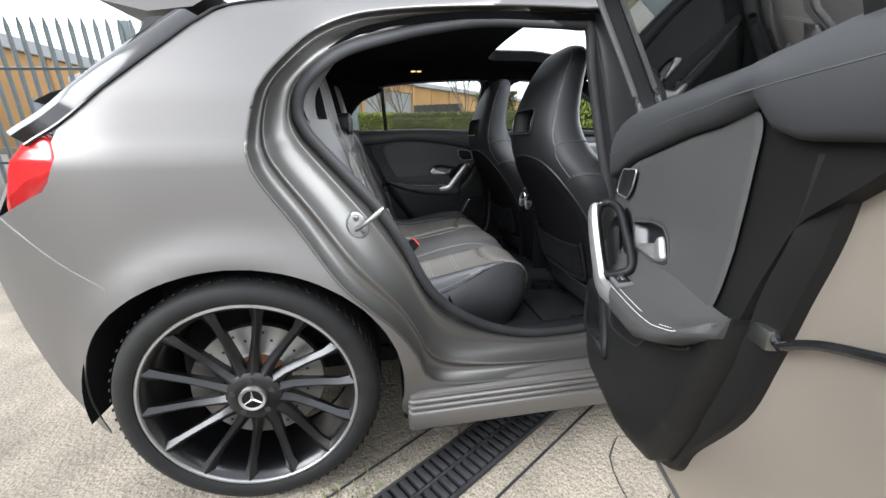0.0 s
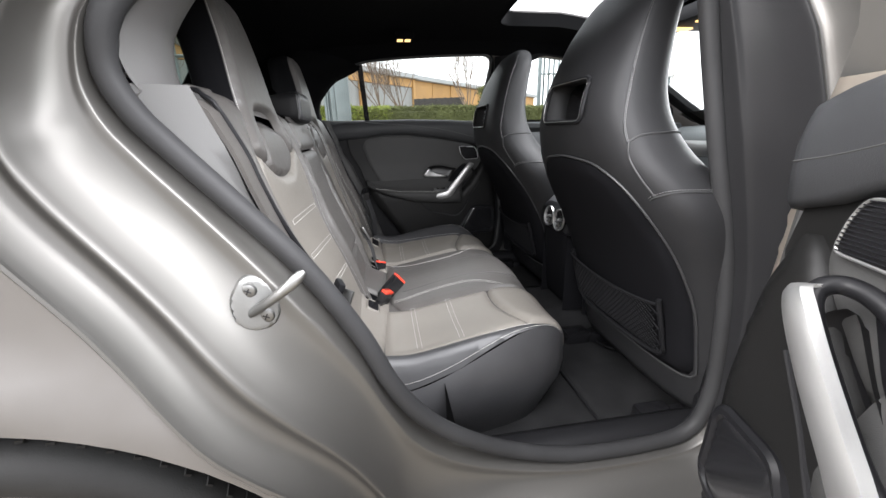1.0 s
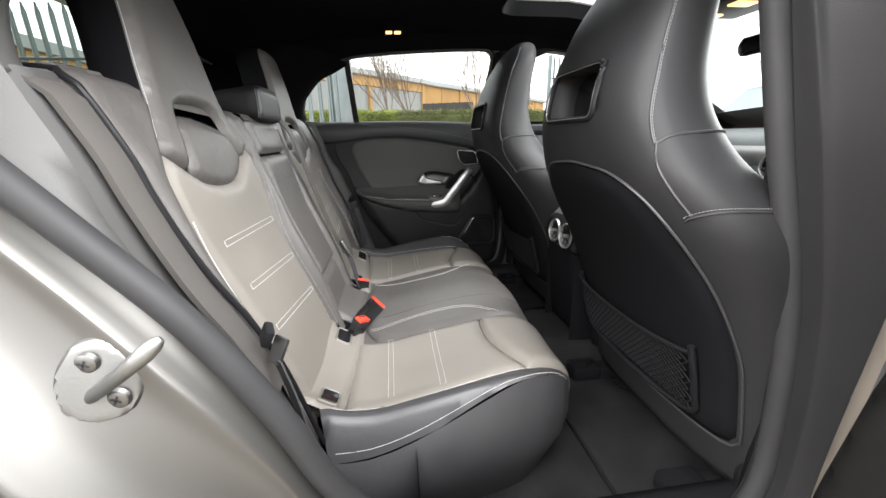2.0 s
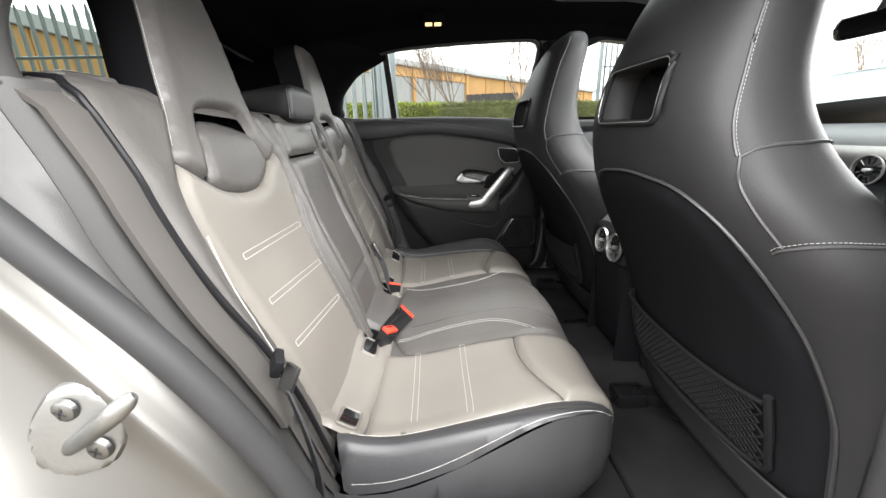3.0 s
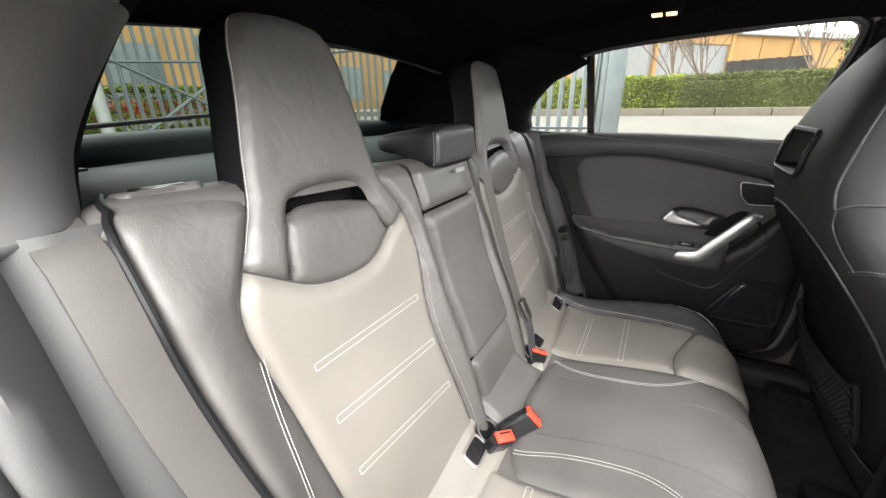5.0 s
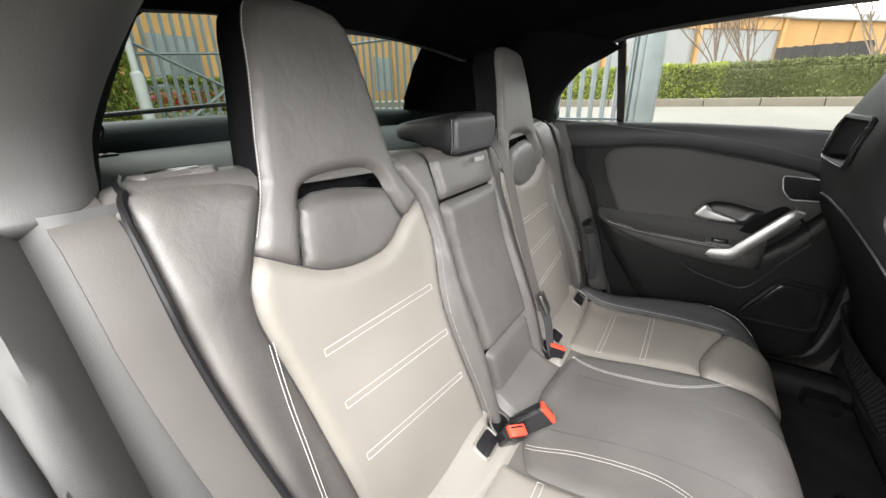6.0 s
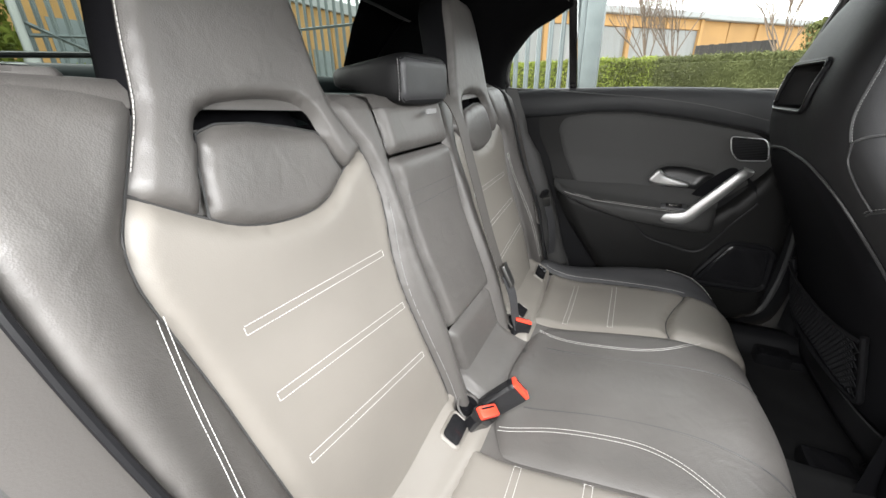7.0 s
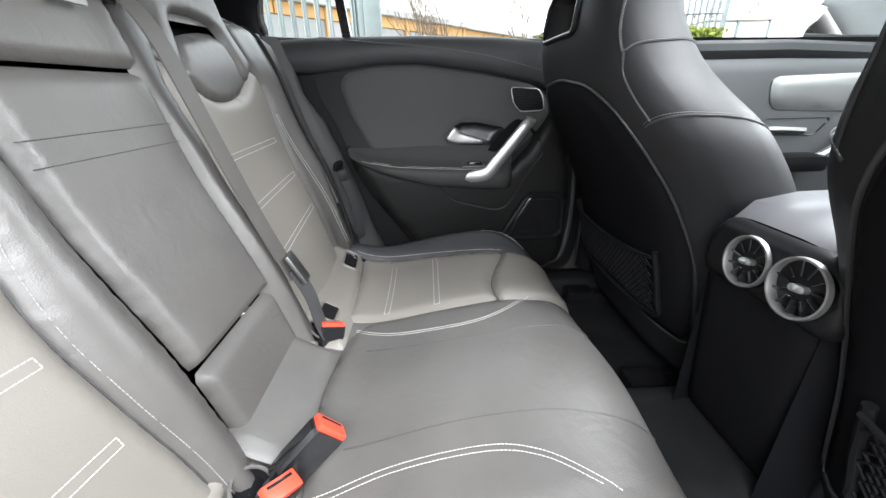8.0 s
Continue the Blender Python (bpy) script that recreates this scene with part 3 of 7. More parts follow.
for x, w, z in TAILGATE_GLASS:
    rings.append([(x - 0.05 * (1 - (y / w) ** 2), y, z + 0.01 * (1 - (y / w) ** 2)) for y in np.linspace(-w, w, 15)])
part("rear_window", loft(rings, ring_closed=False, caps=False), M_TINT, car, "lightly tinted rear window").visible_shadow = False
outer = [(x - 0.02, s * (w + 0.035), z) for s in (-1, 1) for x, w, z in (TAILGATE_GLASS if s < 0 else TAILGATE_GLASS[::-1])]
inner = [(x, s * (w - 0.012), z) for s in (-1, 1) for x, w, z in (TAILGATE_GLASS if s < 0 else TAILGATE_GLASS[::-1])]
for nm, dx, dz, m in (("tailgate_frame", -0.01, 0.012, M_PAINT), ("tailgate_trim", 0.012, -0.018, M_PLASTIC)):
    o2 = resample([(x + dx, y, z + dz) for x, y, z in spline(outer, 4, True)], 80, True)
    i2 = resample([(x + dx, y, z + dz) for x, y, z in spline(inner, 4, True)], 80, True)
    part(nm, loft([o2, i2], caps=False), m, car)
part("tailgate_sill", loft([[(x, y, z + 0.012 * (1 - (y / 0.62) ** 2)) for y in np.linspace(-0.62, 0.62, 21)] for x, z in ((-0.38, 1.035), (-0.335, 1.042), (-0.30, 1.036), (-0.278, 1.020), (-0.270, 0.998), (-0.268, 0.9))], ring_closed=False, caps=False), M_SHELF, car, "grey-green plastic tailgate trim", smooth=60)


def on_rear_glass(y, z, h):
    x = interp(z, [(q[2], q[0]) for q in TAILGATE_GLASS])
    w = interp(z, [(q[2], q[1]) for q in TAILGATE_GLASS])
    return (x - 0.05 * (1 - min(1.0, abs(y) / w) ** 2) + 0.014 + h, y, z)


half = [(0.48, 1.03), (0.462, 1.09), (0.405, 1.17), (0.365, 1.215), (0.335, 1.238), (0.29, 1.25)]
part("rear_window_border", sheet([(-0.66, 0.99), (0.66, 0.99), (0.62, 1.1), (0.575, 1.2), (0.51, 1.275), (0.0, 1.305), (-0.51, 1.275), (-0.575, 1.2), (-0.62, 1.1)], on_rear_glass, 0.03,
                                 holes=(spline([(0.0, 1.035)] + half + [(0.0, 1.262)] + [(-y, z) for y, z in half[::-1]], 4, True),), puff=0.006, rad=0.01, thick=0.004), M_HEADLINER, car, "black border round the rear window", smooth=60)
part("wiper", tube(spline([(-0.385, -0.42, 1.058), (-0.40, 0.0, 1.082), (-0.395, 0.25, 1.08)], 6), 0.008, 8, flat=0.7), M_PLASTIC, car)
rings = []
for y in np.linspace(-0.60, 0.60, 25):
    e = 1 - abs(y / 0.62) ** 6
    rings.append([(0.0, y, 1.285 + 0.02 * e), (-0.14, y, 1.305 + 0.02 * e), (-0.29, y, 1.315 + 0.012 * e), (-0.305, y, 1.302), (-0.25, y, 1.272), (-0.15, y, 1.250), (-0.05, y, 1.262)])
part("roof_spoiler", loft(rings), M_PAINT, car, "satin grey roof spoiler", smooth=50)
for sgn in (-1, 1):
    part("spoiler_fin", sheet(soften([(-0.03, 1.24), (-0.15, 1.238), (-0.175, 1.18), (-0.11, 1.165), (-0.06, 1.20)], 0.01), lambda x, z, h: (x, sgn * (0.605 + (1.24 - z) * 0.45 + h), z), 0.02, thick=0.02), M_GLOSS, car, "gloss black spoiler end fin")
    rings = [[(x + 0.005, sgn * (side(x, z) - 0.005), z), (x - 0.03, sgn * (side(x, z) - 0.012), z + 0.02), (x - 0.065, sgn * (side(x, z) - 0.05), z + 0.03)] for x, z in spline([p for p in TOP if -0.4 < p[0] < 0.0], 4)]
    part("tailgate_edge", loft(rings, ring_closed=False, caps=False), M_GLOSS, car, "gloss black strip beside the rear window")
    part("tailgate_gap", tube([(x + 0.002, sgn * (side(x, z) + 0.001), z + 0.001) for x, z in spline([p for p in TOP if -0.5 < p[0] < 0.31], 5)], 0.004, 6), M_GLOSS, car)

part("tailgate_header", loft([[(0.05, y, liner_z(0.05, y) + 0.004), (-0.05, y, 1.224 - 0.12 * y * y), (-0.075, y, 1.236 - 0.14 * y * y), (-0.05, y, 1.275 - 0.1 * y * y)] for y in np.linspace(-0.54, 0.54, 25)], ring_closed=False, caps=False), M_HEADLINER, car, "black trim above the rear window", smooth=60)

# bonnet, front end, windscreen
part("bonnet", loft([[(x, y, interp(x, TOP) - interp(x, [(2.1, 0.05), (2.9, 0.0)]) + interp(x, [(2.2, 0.03), (2.9, 0.06)]) * (1 - (y / side(x, 0.7)) ** 2)) for y in np.linspace(-side(x, interp(x, TOP)), side(x, interp(x, TOP)), 17)] for x in np.linspace(2.1, 3.4, 14)], ring_closed=False, caps=False), M_PAINT, car)
part("front_bumper", loft([[(x - 0.26 * (abs(y) / 0.73) ** 3, y, z + (0.03 * (1 - (y / 0.73) ** 2) if z > 0.6 else 0)) for y in np.linspace(-0.73, 0.73, 25)] for x, z in ((3.56, 0.18), (3.68, 0.33), (3.69, 0.5), (3.62, 0.62), (3.50, 0.68), (3.34, 0.73))], ring_closed=False, caps=False), M_PAINT, car)
part("windscreen", loft([[(x + 0.12 * (1 - (y / 0.6) ** 2), y, z + 0.03 * (1 - (y / 0.6) ** 2)) for y in np.linspace(-w, w, 13)] for x, z, w in ((1.55, 1.27, 0.55), (1.8, 1.17, 0.60), (2.05, 1.05, 0.66), (2.2, 0.98, 0.70))], ring_closed=False, caps=False), M_GLASS, car).visible_shadow = False
for sgn in (-1, 1):
    part("windscreen_pillar", tube([(1.5, sgn * 0.60, 1.27), (1.8, sgn * 0.645, 1.17), (2.05, sgn * 0.70, 1.05), (2.25, sgn * 0.74, 0.96)], 0.035, 8, flat=0.7), M_PLASTIC, car)

# wheels


def wheel(cx, sgn):
    c = (cx, sgn * 0.825, 0.325)
    w = part("wheel", revolve([(0.2545, sgn * -0.004), (0.246, sgn * -0.012), (0.238, sgn * -0.04), (0.241, sgn * -0.10), (0.24, sgn * -0.19)], 72, c), M_RIM, car, "gloss black multi-spoke alloy wheel with a bright rim")
    prof = [(0.262, -0.008), (0.265, 0.002), (0.273, 0.007), (0.288, 0.008), (0.304, 0.002), (0.314, -0.010), (0.320, -0.024), (0.3225, -0.045), (0.323, -0.075)]
    prof += [(0.323, -0.14), (0.320, -0.185), (0.305, -0.205), (0.25, -0.205), (0.236, -0.19)]
    t = revolve([(r, sgn * y) for r, y in prof], 96, c)
    part("tyre", t, M_TYRE, w, "black low-profile tyre")
    groove = bmesh.new()
    for i in range(72):
        a = 360 * i / 72
        block(-0.0035, 0.0035, -0.032, 0.012, -0.0018, 0.0018, 0, bm=groove, m=Matrix.Translation(c) @ pose(0, 0, 0, 0, a, 0) @ Matrix.Translation((0, sgn * -0.045, 0.3208)) @ pose(0, 0, 0, 0, 0, 18))
    tagged(part("tread", groove, M_TYRE, w, smooth=0), kind="stuff")
    part("rim_ring", revolve([(r, sgn * y) for r, y in ((0.2535, -0.012), (0.254, -0.002), (0.256, 0.001), (0.261, 0.001), (0.264, -0.002), (0.264, -0.012))], 96, c), M_ALU, w, "bright machined rim edge")
    for i in range(14):
        a = 2 * math.pi * i / 14 + 0.07
        ca, sa = math.cos(a), math.sin(a)
        rr = [(0.052, 0.018, -0.016, 0.034), (0.10, 0.0125, -0.022, 0.03), (0.16, 0.0105, -0.019, 0.026), (0.215, 0.0115, -0.010, 0.022), (0.2535, 0.019, -0.003, 0.018)]
        rings = []
        for r, hw, y, d in rr:
            ring = []
            for u, yy in ((-hw, y - d), (-hw, y - 0.010), (-hw * 0.2, y + 0.001), (hw * 0.1, y + 0.001), (hw, y - 0.012), (hw, y - d)):
                tw = u + 0.006 * math.sin(r * 20)
                ring.append((cx + r * ca - tw * sa, sgn * (0.825 + yy), 0.325 + r * sa + tw * ca))
            rings.append(ring)
        part("spoke", loft(rings), M_RIM, w, smooth=35)
    part("hub", revolve([(r, sgn * y) for r, y in ((0.001, -0.010), (0.03, -0.010), (0.034, -0.014), (0.06, -0.014), (0.068, -0.02), (0.07, -0.05))], 40, c), M_RIM, w)
    part("hub_cap", revolve([(r, sgn * y) for r, y in ((0.001, -0.006), (0.024, -0.006), (0.026, -0.004), (0.032, -0.003), (0.0335, -0.006), (0.0335, -0.014))], 40, c), M_ALU, w, "silver ringed centre cap")
    part("cap_plate", revolve([(0.001, sgn * -0.0048), (0.0255, sgn * -0.0048)], 32, c), M_GLOSS, w)
    for i in range(3):
        a = 2 * math.pi * i / 3 + math.pi / 2
        ca, sa = math.cos(a), math.sin(a)
        part("cap_bar", loft([[(cx + r * ca - u * sa, sgn * (0.825 + y), 0.325 + r * sa + u * ca) for u, y in ((-hw, -0.0045), (0.0, -0.0022), (hw, -0.0045))] for r, hw in ((0.0, 0.0042), (0.012, 0.0024), (0.0245, 0.0006))]), M_CHROME, w, smooth=20)
    for i in range(5):
        a = 2 * math.pi * (i + 0.25) / 5
        part("wheel_bolt", revolve([(r, sgn * y) for r, y in ((0.001, -0.012), (0.008, -0.012), (0.0095, -0.016), (0.0095, -0.03))], 6, (cx + 0.05 * math.cos(a), sgn * 0.825, 0.325 + 0.05 * math.sin(a))), M_IRON, w, smooth=0)
    part("brake_disc", revolve([(r, sgn * y) for r, y in ((0.06, -0.05), (0.075, -0.075), (0.09, -0.085), (0.165, -0.085), (0.166, -0.105), (0.09, -0.105))], 64, c), M_DISC, w, "bare steel brake disc")
    rings = []
    for k in range(9):
        a = radians(148 + 48 * k / 8)
        rings.append([(cx + r * math.cos(a), sgn * (0.825 + y), 0.325 + r * math.sin(a)) for r, y in ((0.105, -0.066), (0.168, -0.066), (0.175, -0.12), (0.105, -0.12))])
    part("brake_caliper", loft(rings), M_STEEL, w, "grey cast brake caliper")
    part("disc_bell", revolve([(r, sgn * y) for r, y in ((0.045, -0.048), (0.073, -0.050), (0.080, -0.058), (0.084, -0.083))], 48, c), M_CALIPER, w, "rusty disc bell")
    holes = bmesh.new()
    for i in range(36):
        a, r = 2 * math.pi * i / 36, (0.105, 0.125, 0.146)[i % 3]
        revolve([(0.0001, sgn * -0.0845), (0.0042, sgn * -0.0845)], 8, (cx + r * math.cos(a), sgn * 0.825, 0.325 + r * math.sin(a)), bm=holes)
    tagged(part("disc_drilling", holes, M_IRON, w), kind="stuff")


for cx, sgn in ((0.0, -1), (0.0, 1), (FRONT_AXLE, -1), (FRONT_AXLE, 1)):
    wheel(cx, sgn)

# ---- cabin shell ----


def floor_z(x, y):
    t = max(0.0, 1 - (abs(y) / 0.17) ** 2)
    return 0.265 + 0.085 * min(1.0, t * 1.6)


part("carpet", loft([[(x, y, floor_z(x, y) + (0.05 if abs(y) > 0.655 else 0)) for y in np.linspace(-0.675, 0.675, 55)] for x in np.linspace(0.55, 2.1, 30)], ring_closed=False, caps=False), M_CARPET, car, "black carpeted cabin floor", smooth=70)
part("carpet_upstand", loft([[(0.56, y, z) for y in np.linspace(-0.67, 0.67, 9)] for z in (0.25, 0.44)], ring_closed=False, caps=False), M_CARPET, car)
for sgn in (-1, 1):
    part("sill_trim", loft([[(x, sgn * 0.655, 0.30), (x, sgn * 0.64, 0.335), (x, sgn * 0.60, 0.34), (x, sgn * 0.575, 0.325), (x, sgn * 0.57, 0.26)] for x in np.linspace(0.50, 2.0, 8)], ring_closed=False, caps=False), M_PLASTIC, car, "black plastic sill trim", smooth=60)
# dark walls that close the cabin below the seats and behind the trim
part("boot_wall", loft([[(x, y, z) for z in (0.28, 0.6, 0.93)] for x, y in ((0.12, -0.58), (-0.25, -0.58), (-0.29, -0.56), (-0.29, 0.56), (-0.25, 0.58), (0.12, 0.58))], ring_closed=False, caps=False), M_PLASTIC, car)
part("parcel_shelf", loft([[(x, y, z + 0.010 * (1 - (y / 0.6) ** 2)) for y in np.linspace(-0.6, 0.6, 13)] for x, z in ((0.17, 0.945), (0.14, 0.972), (0.10, 0.978), (-0.1, 0.986), (-0.25, 0.992), (-0.262, 0.988), (-0.264, 0.94))], ring_closed=False, caps=False), M_SHELF, car, "grey-green parcel shelf", smooth=40)
part("shelf_cord", tube(spline([(-0.24, -0.44, 0.996), (-0.245, -0.445, 1.026), (-0.25, -0.455, 1.044), (-0.25, -0.445, 1.058), (-0.25, -0.43, 1.044), (-0.245, -0.437, 1.026)], 5), 0.003, 6), M_PLASTIC, car)
part("cord_foot", block(-0.255, -0.225, -0.455, -0.425, 0.990, 1.0, 0.003), M_PLASTIC, car)

# pillar trims


def pillar_c(sgn):
    rows = []
    outer = [(0.40, 0.604, 1.205), (0.35, 0.622, 1.182), (0.29, 0.648, 1.158), (0.24, 0.682, 1.118), (0.20, 0.698, 1.075), (0.19, 0.696, 1.04), (0.192, 0.694, 1.012), (0.20, 0.69, 0.992)]
    inner = [(0.20, 0.46, 1.25), (0.14, 0.465, 1.20), (0.12, 0.485, 1.155), (0.12, 0.515, 1.10), (0.12, 0.535, 1.06), (0.12, 0.545, 1.035), (0.12, 0.55, 1.015), (0.122, 0.556, 1.0)]
    for o, i in zip(spline(outer, 4), spline(inner, 4)):
        row = []
        for k in range(13):
            f = k / 12
            q = crossfade(o, i, f)
            row.append((q[0] + 0.045 * math.sin(math.pi * f) ** 0.8, sgn * (q[1] - 0.028 * math.sin(math.pi * f)), q[2]))
        row.append((i[0] - 0.05, sgn * (i[1] + 0.02), i[2]))
        rows.append(row)
    foot = rows[-1]
    for dx, dz in ((-0.012, -0.012), (-0.04, -0.014)):
        rows.append([(x + dx, y + sgn * 0.01, z + dz) for x, y, z in foot])
    # shade put into the colour: far trim and both inner parts are black
    part("pillar_trim", loft([r[:10] for r in rows[7:]], ring_closed=False, caps=False), M_TRIM_GREY if sgn < 0 else M_HEADLINER, car, "grey moulded pillar trim" if sgn < 0 else "pillar trim blackened for the far side's shade", smooth=70)
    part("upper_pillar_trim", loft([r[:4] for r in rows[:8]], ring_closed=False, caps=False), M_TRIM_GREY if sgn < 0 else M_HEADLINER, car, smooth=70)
    part("upper_pillar_shade", loft([r[3:] for r in rows[:8]], ring_closed=False, caps=False), M_HEADLINER, car, smooth=70)
    part("pillar_shade", loft([r[9:] for r in rows[7:]], ring_closed=False, caps=False), M_HEADLINER, car, "inner part of the pillar trim, blackened for shade", smooth=70)
    if sgn < 0:
        part("trim_joint", tube([(x + 0.001, y - sgn * 0.001, z) for x, y, z in rows[7][1:7]], 0.0012, 5), M_STEEL, car)
    part("boot_side_trim", loft([[(x, sgn * (0.585 - 0.25 * max(0, z - 1.0)), z) for x in np.linspace(0.14, -0.34, 6)] for z in np.linspace(0.9, 1.03, 4)], ring_closed=False, caps=False), M_PLASTIC, car)
    part("boot_pillar", loft([[(0.17, sgn * 0.47, 1.262), (0.03, sgn * 0.49, 1.238), (-0.075, sgn * 0.49, 1.248)], [(0.16, sgn * 0.50, 1.245), (0.02, sgn * 0.54, 1.20), (-0.08, sgn * 0.545, 1.23)], [(0.14, sgn * 0.53, 1.15), (0.0, sgn * 0.565, 1.12), (-0.2, sgn * 0.585, 1.16)], [(0.13, sgn * 0.57, 1.0), (-0.1, sgn * 0.59, 1.0), (-0.38, sgn * 0.60, 1.04)]], ring_closed=False, caps=False), M_HEADLINER, car)


pillar_c(-1)
pillar_c(1)
for sgn in (-1, 1):
    rows = [[(xf + dx, sgn * (y + dy), z) for dx, dy in ((0.0, 0.045), (0.002, 0.025), (0.02, 0.002), (0.05, -0.008), (0.085, 0.0), (0.092, 0.03))] for xf, y, z in ((1.075, 0.61, 0.34), (1.085, 0.61, 0.6), (1.052, 0.60, 0.85), (1.012, 0.575, 1.05), (0.99, 0.545, 1.25))]
    part("pillar_trim", loft(rows, ring_closed=False, caps=False), M_PLASTIC, car, "dark grey centre pillar trim", smooth=60)
    part("belt_guide", block(1.06, 1.10, sgn * 0.57, sgn * 0.60, 0.85, 0.90, 0.008), M_GLOSS, car)
part("roof_lamp", block(0.548, 0.618, 0.40, 0.475, 1.283, 1.31, 0.008), M_HEADLINER, car)
# reading lamps
for x0, y0, z0, w, l in ((0.556, 0.422, 1.281, 0.022, 0.036), (0.586, 0.422, 1.281, 0.022, 0.036)):
    part("lamp_lens", block(x0, x0 + w, y0, y0 + l, z0, z0 + 0.004, 0.0015), M_LAMP, car, "lit warm reading lamp")
part("roof_console", block(1.43, 1.62, -0.10, 0.14, 1.255, 1.30, 0.012), M_PLASTIC, car)
for y0 in (-0.03, 0.08):
    part("lamp_lens", block(1.47, 1.53, y0, y0 + 0.035, 1.25, 1.256, 0.002), M_LAMP, car, "lit warm reading lamp")
part("rear_view_mirror", sheet(rounded(-0.11, 0.11, -0.03, 0.03, 0.025), lambda s, t, h: (1.68 - h, 0.06 + s, 1.185 + t), 0.012, puff=0.01, rad=0.01, thick=0.02), M_GLOSS, car)
part("mirror_stem", tube([(1.68, 0.06, 1.20), (1.70, 0.06, 1.25)], 0.012, 8), M_PLASTIC, car)

# rails of trim between the windows' tops and the headliner
RAIL = [(0.12, 1.0), (0.2, 1.09), (0.245, 1.148), (0.325, 1.203), (0.41, 1.233), (0.55, 1.248), (0.75, 1.257), (0.98, 1.258), (1.1, 1.25), (1.2, 1.268), (1.55, 1.23), (1.7, 1.16)]
for sgn in (-1, 1):
    rows = []
    for x in np.linspace(0.22, 1.62, 50):
        zl = interp(x, RAIL) - (0.006 if sgn < 0 else 0)
        zu = max(liner_z(x, 0.53) + 0.004, zl + 0.02)
        rows.append([(x, sgn * (0.715 - (zl - 0.99) * 0.42), zl + 0.016), (x, sgn * (0.70 - (zl - 0.99) * 0.42), zl), (x, sgn * 0.565, (zl + zu) / 2), (x, sgn * 0.53, zu)])
    part("roof_rail_trim", loft(rows, ring_closed=False, caps=False), M_HEADLINER, car, smooth=70)

# dashboard
dash = thing("dashboard", "dark soft-plastic dashboard with round turbine vents", "dashboard")
rows = []
for y in np.linspace(-0.68, 0.68, 25):
    rows.append([(2.25, y, 0.93), (2.15, y, 0.94), (2.05, y, 0.935), (1.98, y, 0.91), (1.95, y, 0.88), (1.96, y, 0.82), (1.99, y, 0.76), (2.0, y, 0.62), (2.08, y, 0.4)])
part("dash_top", loft(rows, ring_closed=False, caps=False), M_DASH_LIT, dash, smooth=60)
part("dash_strip", sheet(rounded(-0.64, 0.64, -0.045, 0.045, 0.03), lambda s, t, h: (1.945 - h + 0.02 * abs(t) / 0.045, s, 0.845 + t), 0.02, puff=0.006, rad=0.01, thick=0.01), M_ALU, dash)


def vent(c, n, r, parent):
    """A round turbine vent that faces along n."""
    n = Vector(n).normalized()
    m = Matrix.Translation(c) @ Vector((0, -1, 0)).rotation_difference(n).to_matrix().to_4x4()

    def turned(bm):
        bmesh.ops.transform(bm, matrix=m, verts=bm.verts)
        return bm
    v = part("vent", turned(revolve([(0.001, 0.022), (r * 0.9, 0.022), (r, 0.016), (r, 0.0)], 40)), M_GLOSS, parent, "round turbine air vent with a bright ring")
    part("vent_ring", turned(revolve([(r * 0.875, 0.006), (r * 0.885, -0.003), (r * 0.92, -0.006), (r * 0.985, -0.006), (r * 1.0, 0.0)], 40)), M_ALU, v)
    for i in range(11):
        b = bmesh.new()
        block(r * 0.38, r * 0.86, -0.001, 0.012, -0.0012, 0.0012, 0.0004, 1, bm=b, m=pose(0, 0, 0, 0, 360 * i / 11, 0) @ pose(0, 0, 0, 25, 0, 0))
        part("vent_blade", turned(b), M_GLOSS, v)
    part("vent_tab", turned(sheet(rounded(-r * 0.28, r * 0.28, -r * 0.12, r * 0.12, r * 0.11), lambda s, t, h: (s, -0.004 - h, t), 0.004, puff=0.003, rad=0.003, thick=0.008)), M_ALU, v)
    return v


for y in (0.20, 0.06, -0.08, 0.60, -0.60):
    vent((1.935, y, 0.80), (-1, 0, 0.05), 0.048, dash)

# centre console between the front seats
console = thing("centre_console", "black centre console with two rear air vents", "console")
rows = []
for x, w, z in ((1.035, 0.088, 0.70), (1.06, 0.092, 0.722), (1.12, 0.095, 0.732), (1.3, 0.098, 0.735), (1.42, 0.10, 0.72), (1.45, 0.10, 0.62), (1.75, 0.11, 0.62)):
    rows.append([(x, -w, 0.35), (x, -w, z - 0.05), (x, -w * 0.93, z - 0.02), (x, -w * 0.8, z - 0.004), (x, 0, z), (x, w * 0.8, z - 0.004), (x, w * 0.93, z - 0.02), (x, w, z - 0.05), (x, w, 0.35)])
part("console_body", loft([[(q[0], q[1] - 0.02, q[2]) for q in r] for r in rows], ring_closed=False, caps=False), M_HEADBACK, console, smooth=50)
# lid laid over the black body; its grey holds the windscreen's reflection
part("console_lid", loft([[(q[0], q[1] - 0.02, q[2] + 0.003) for q in r[2:7]] for r in rows[:5]], ring_closed=False, caps=False), M_POD, console, "satin console lid with the windscreen's reflection in its grey", smooth=60)
part("console_back", sheet(soften([(-0.108, 0.36), (0.068, 0.36), (0.066, 0.63), (0.058, 0.69), (0.03, 0.705), (-0.07, 0.705), (-0.098, 0.69), (-0.106, 0.63)], 0.015),
                           lambda s, t, h: (1.034 + 0.10 * max(0, 0.62 - t) + 0.05 * max(0, t - 0.68) - h, s, t), 0.015, puff=0.006, rad=0.012), M_HEADBACK, console)
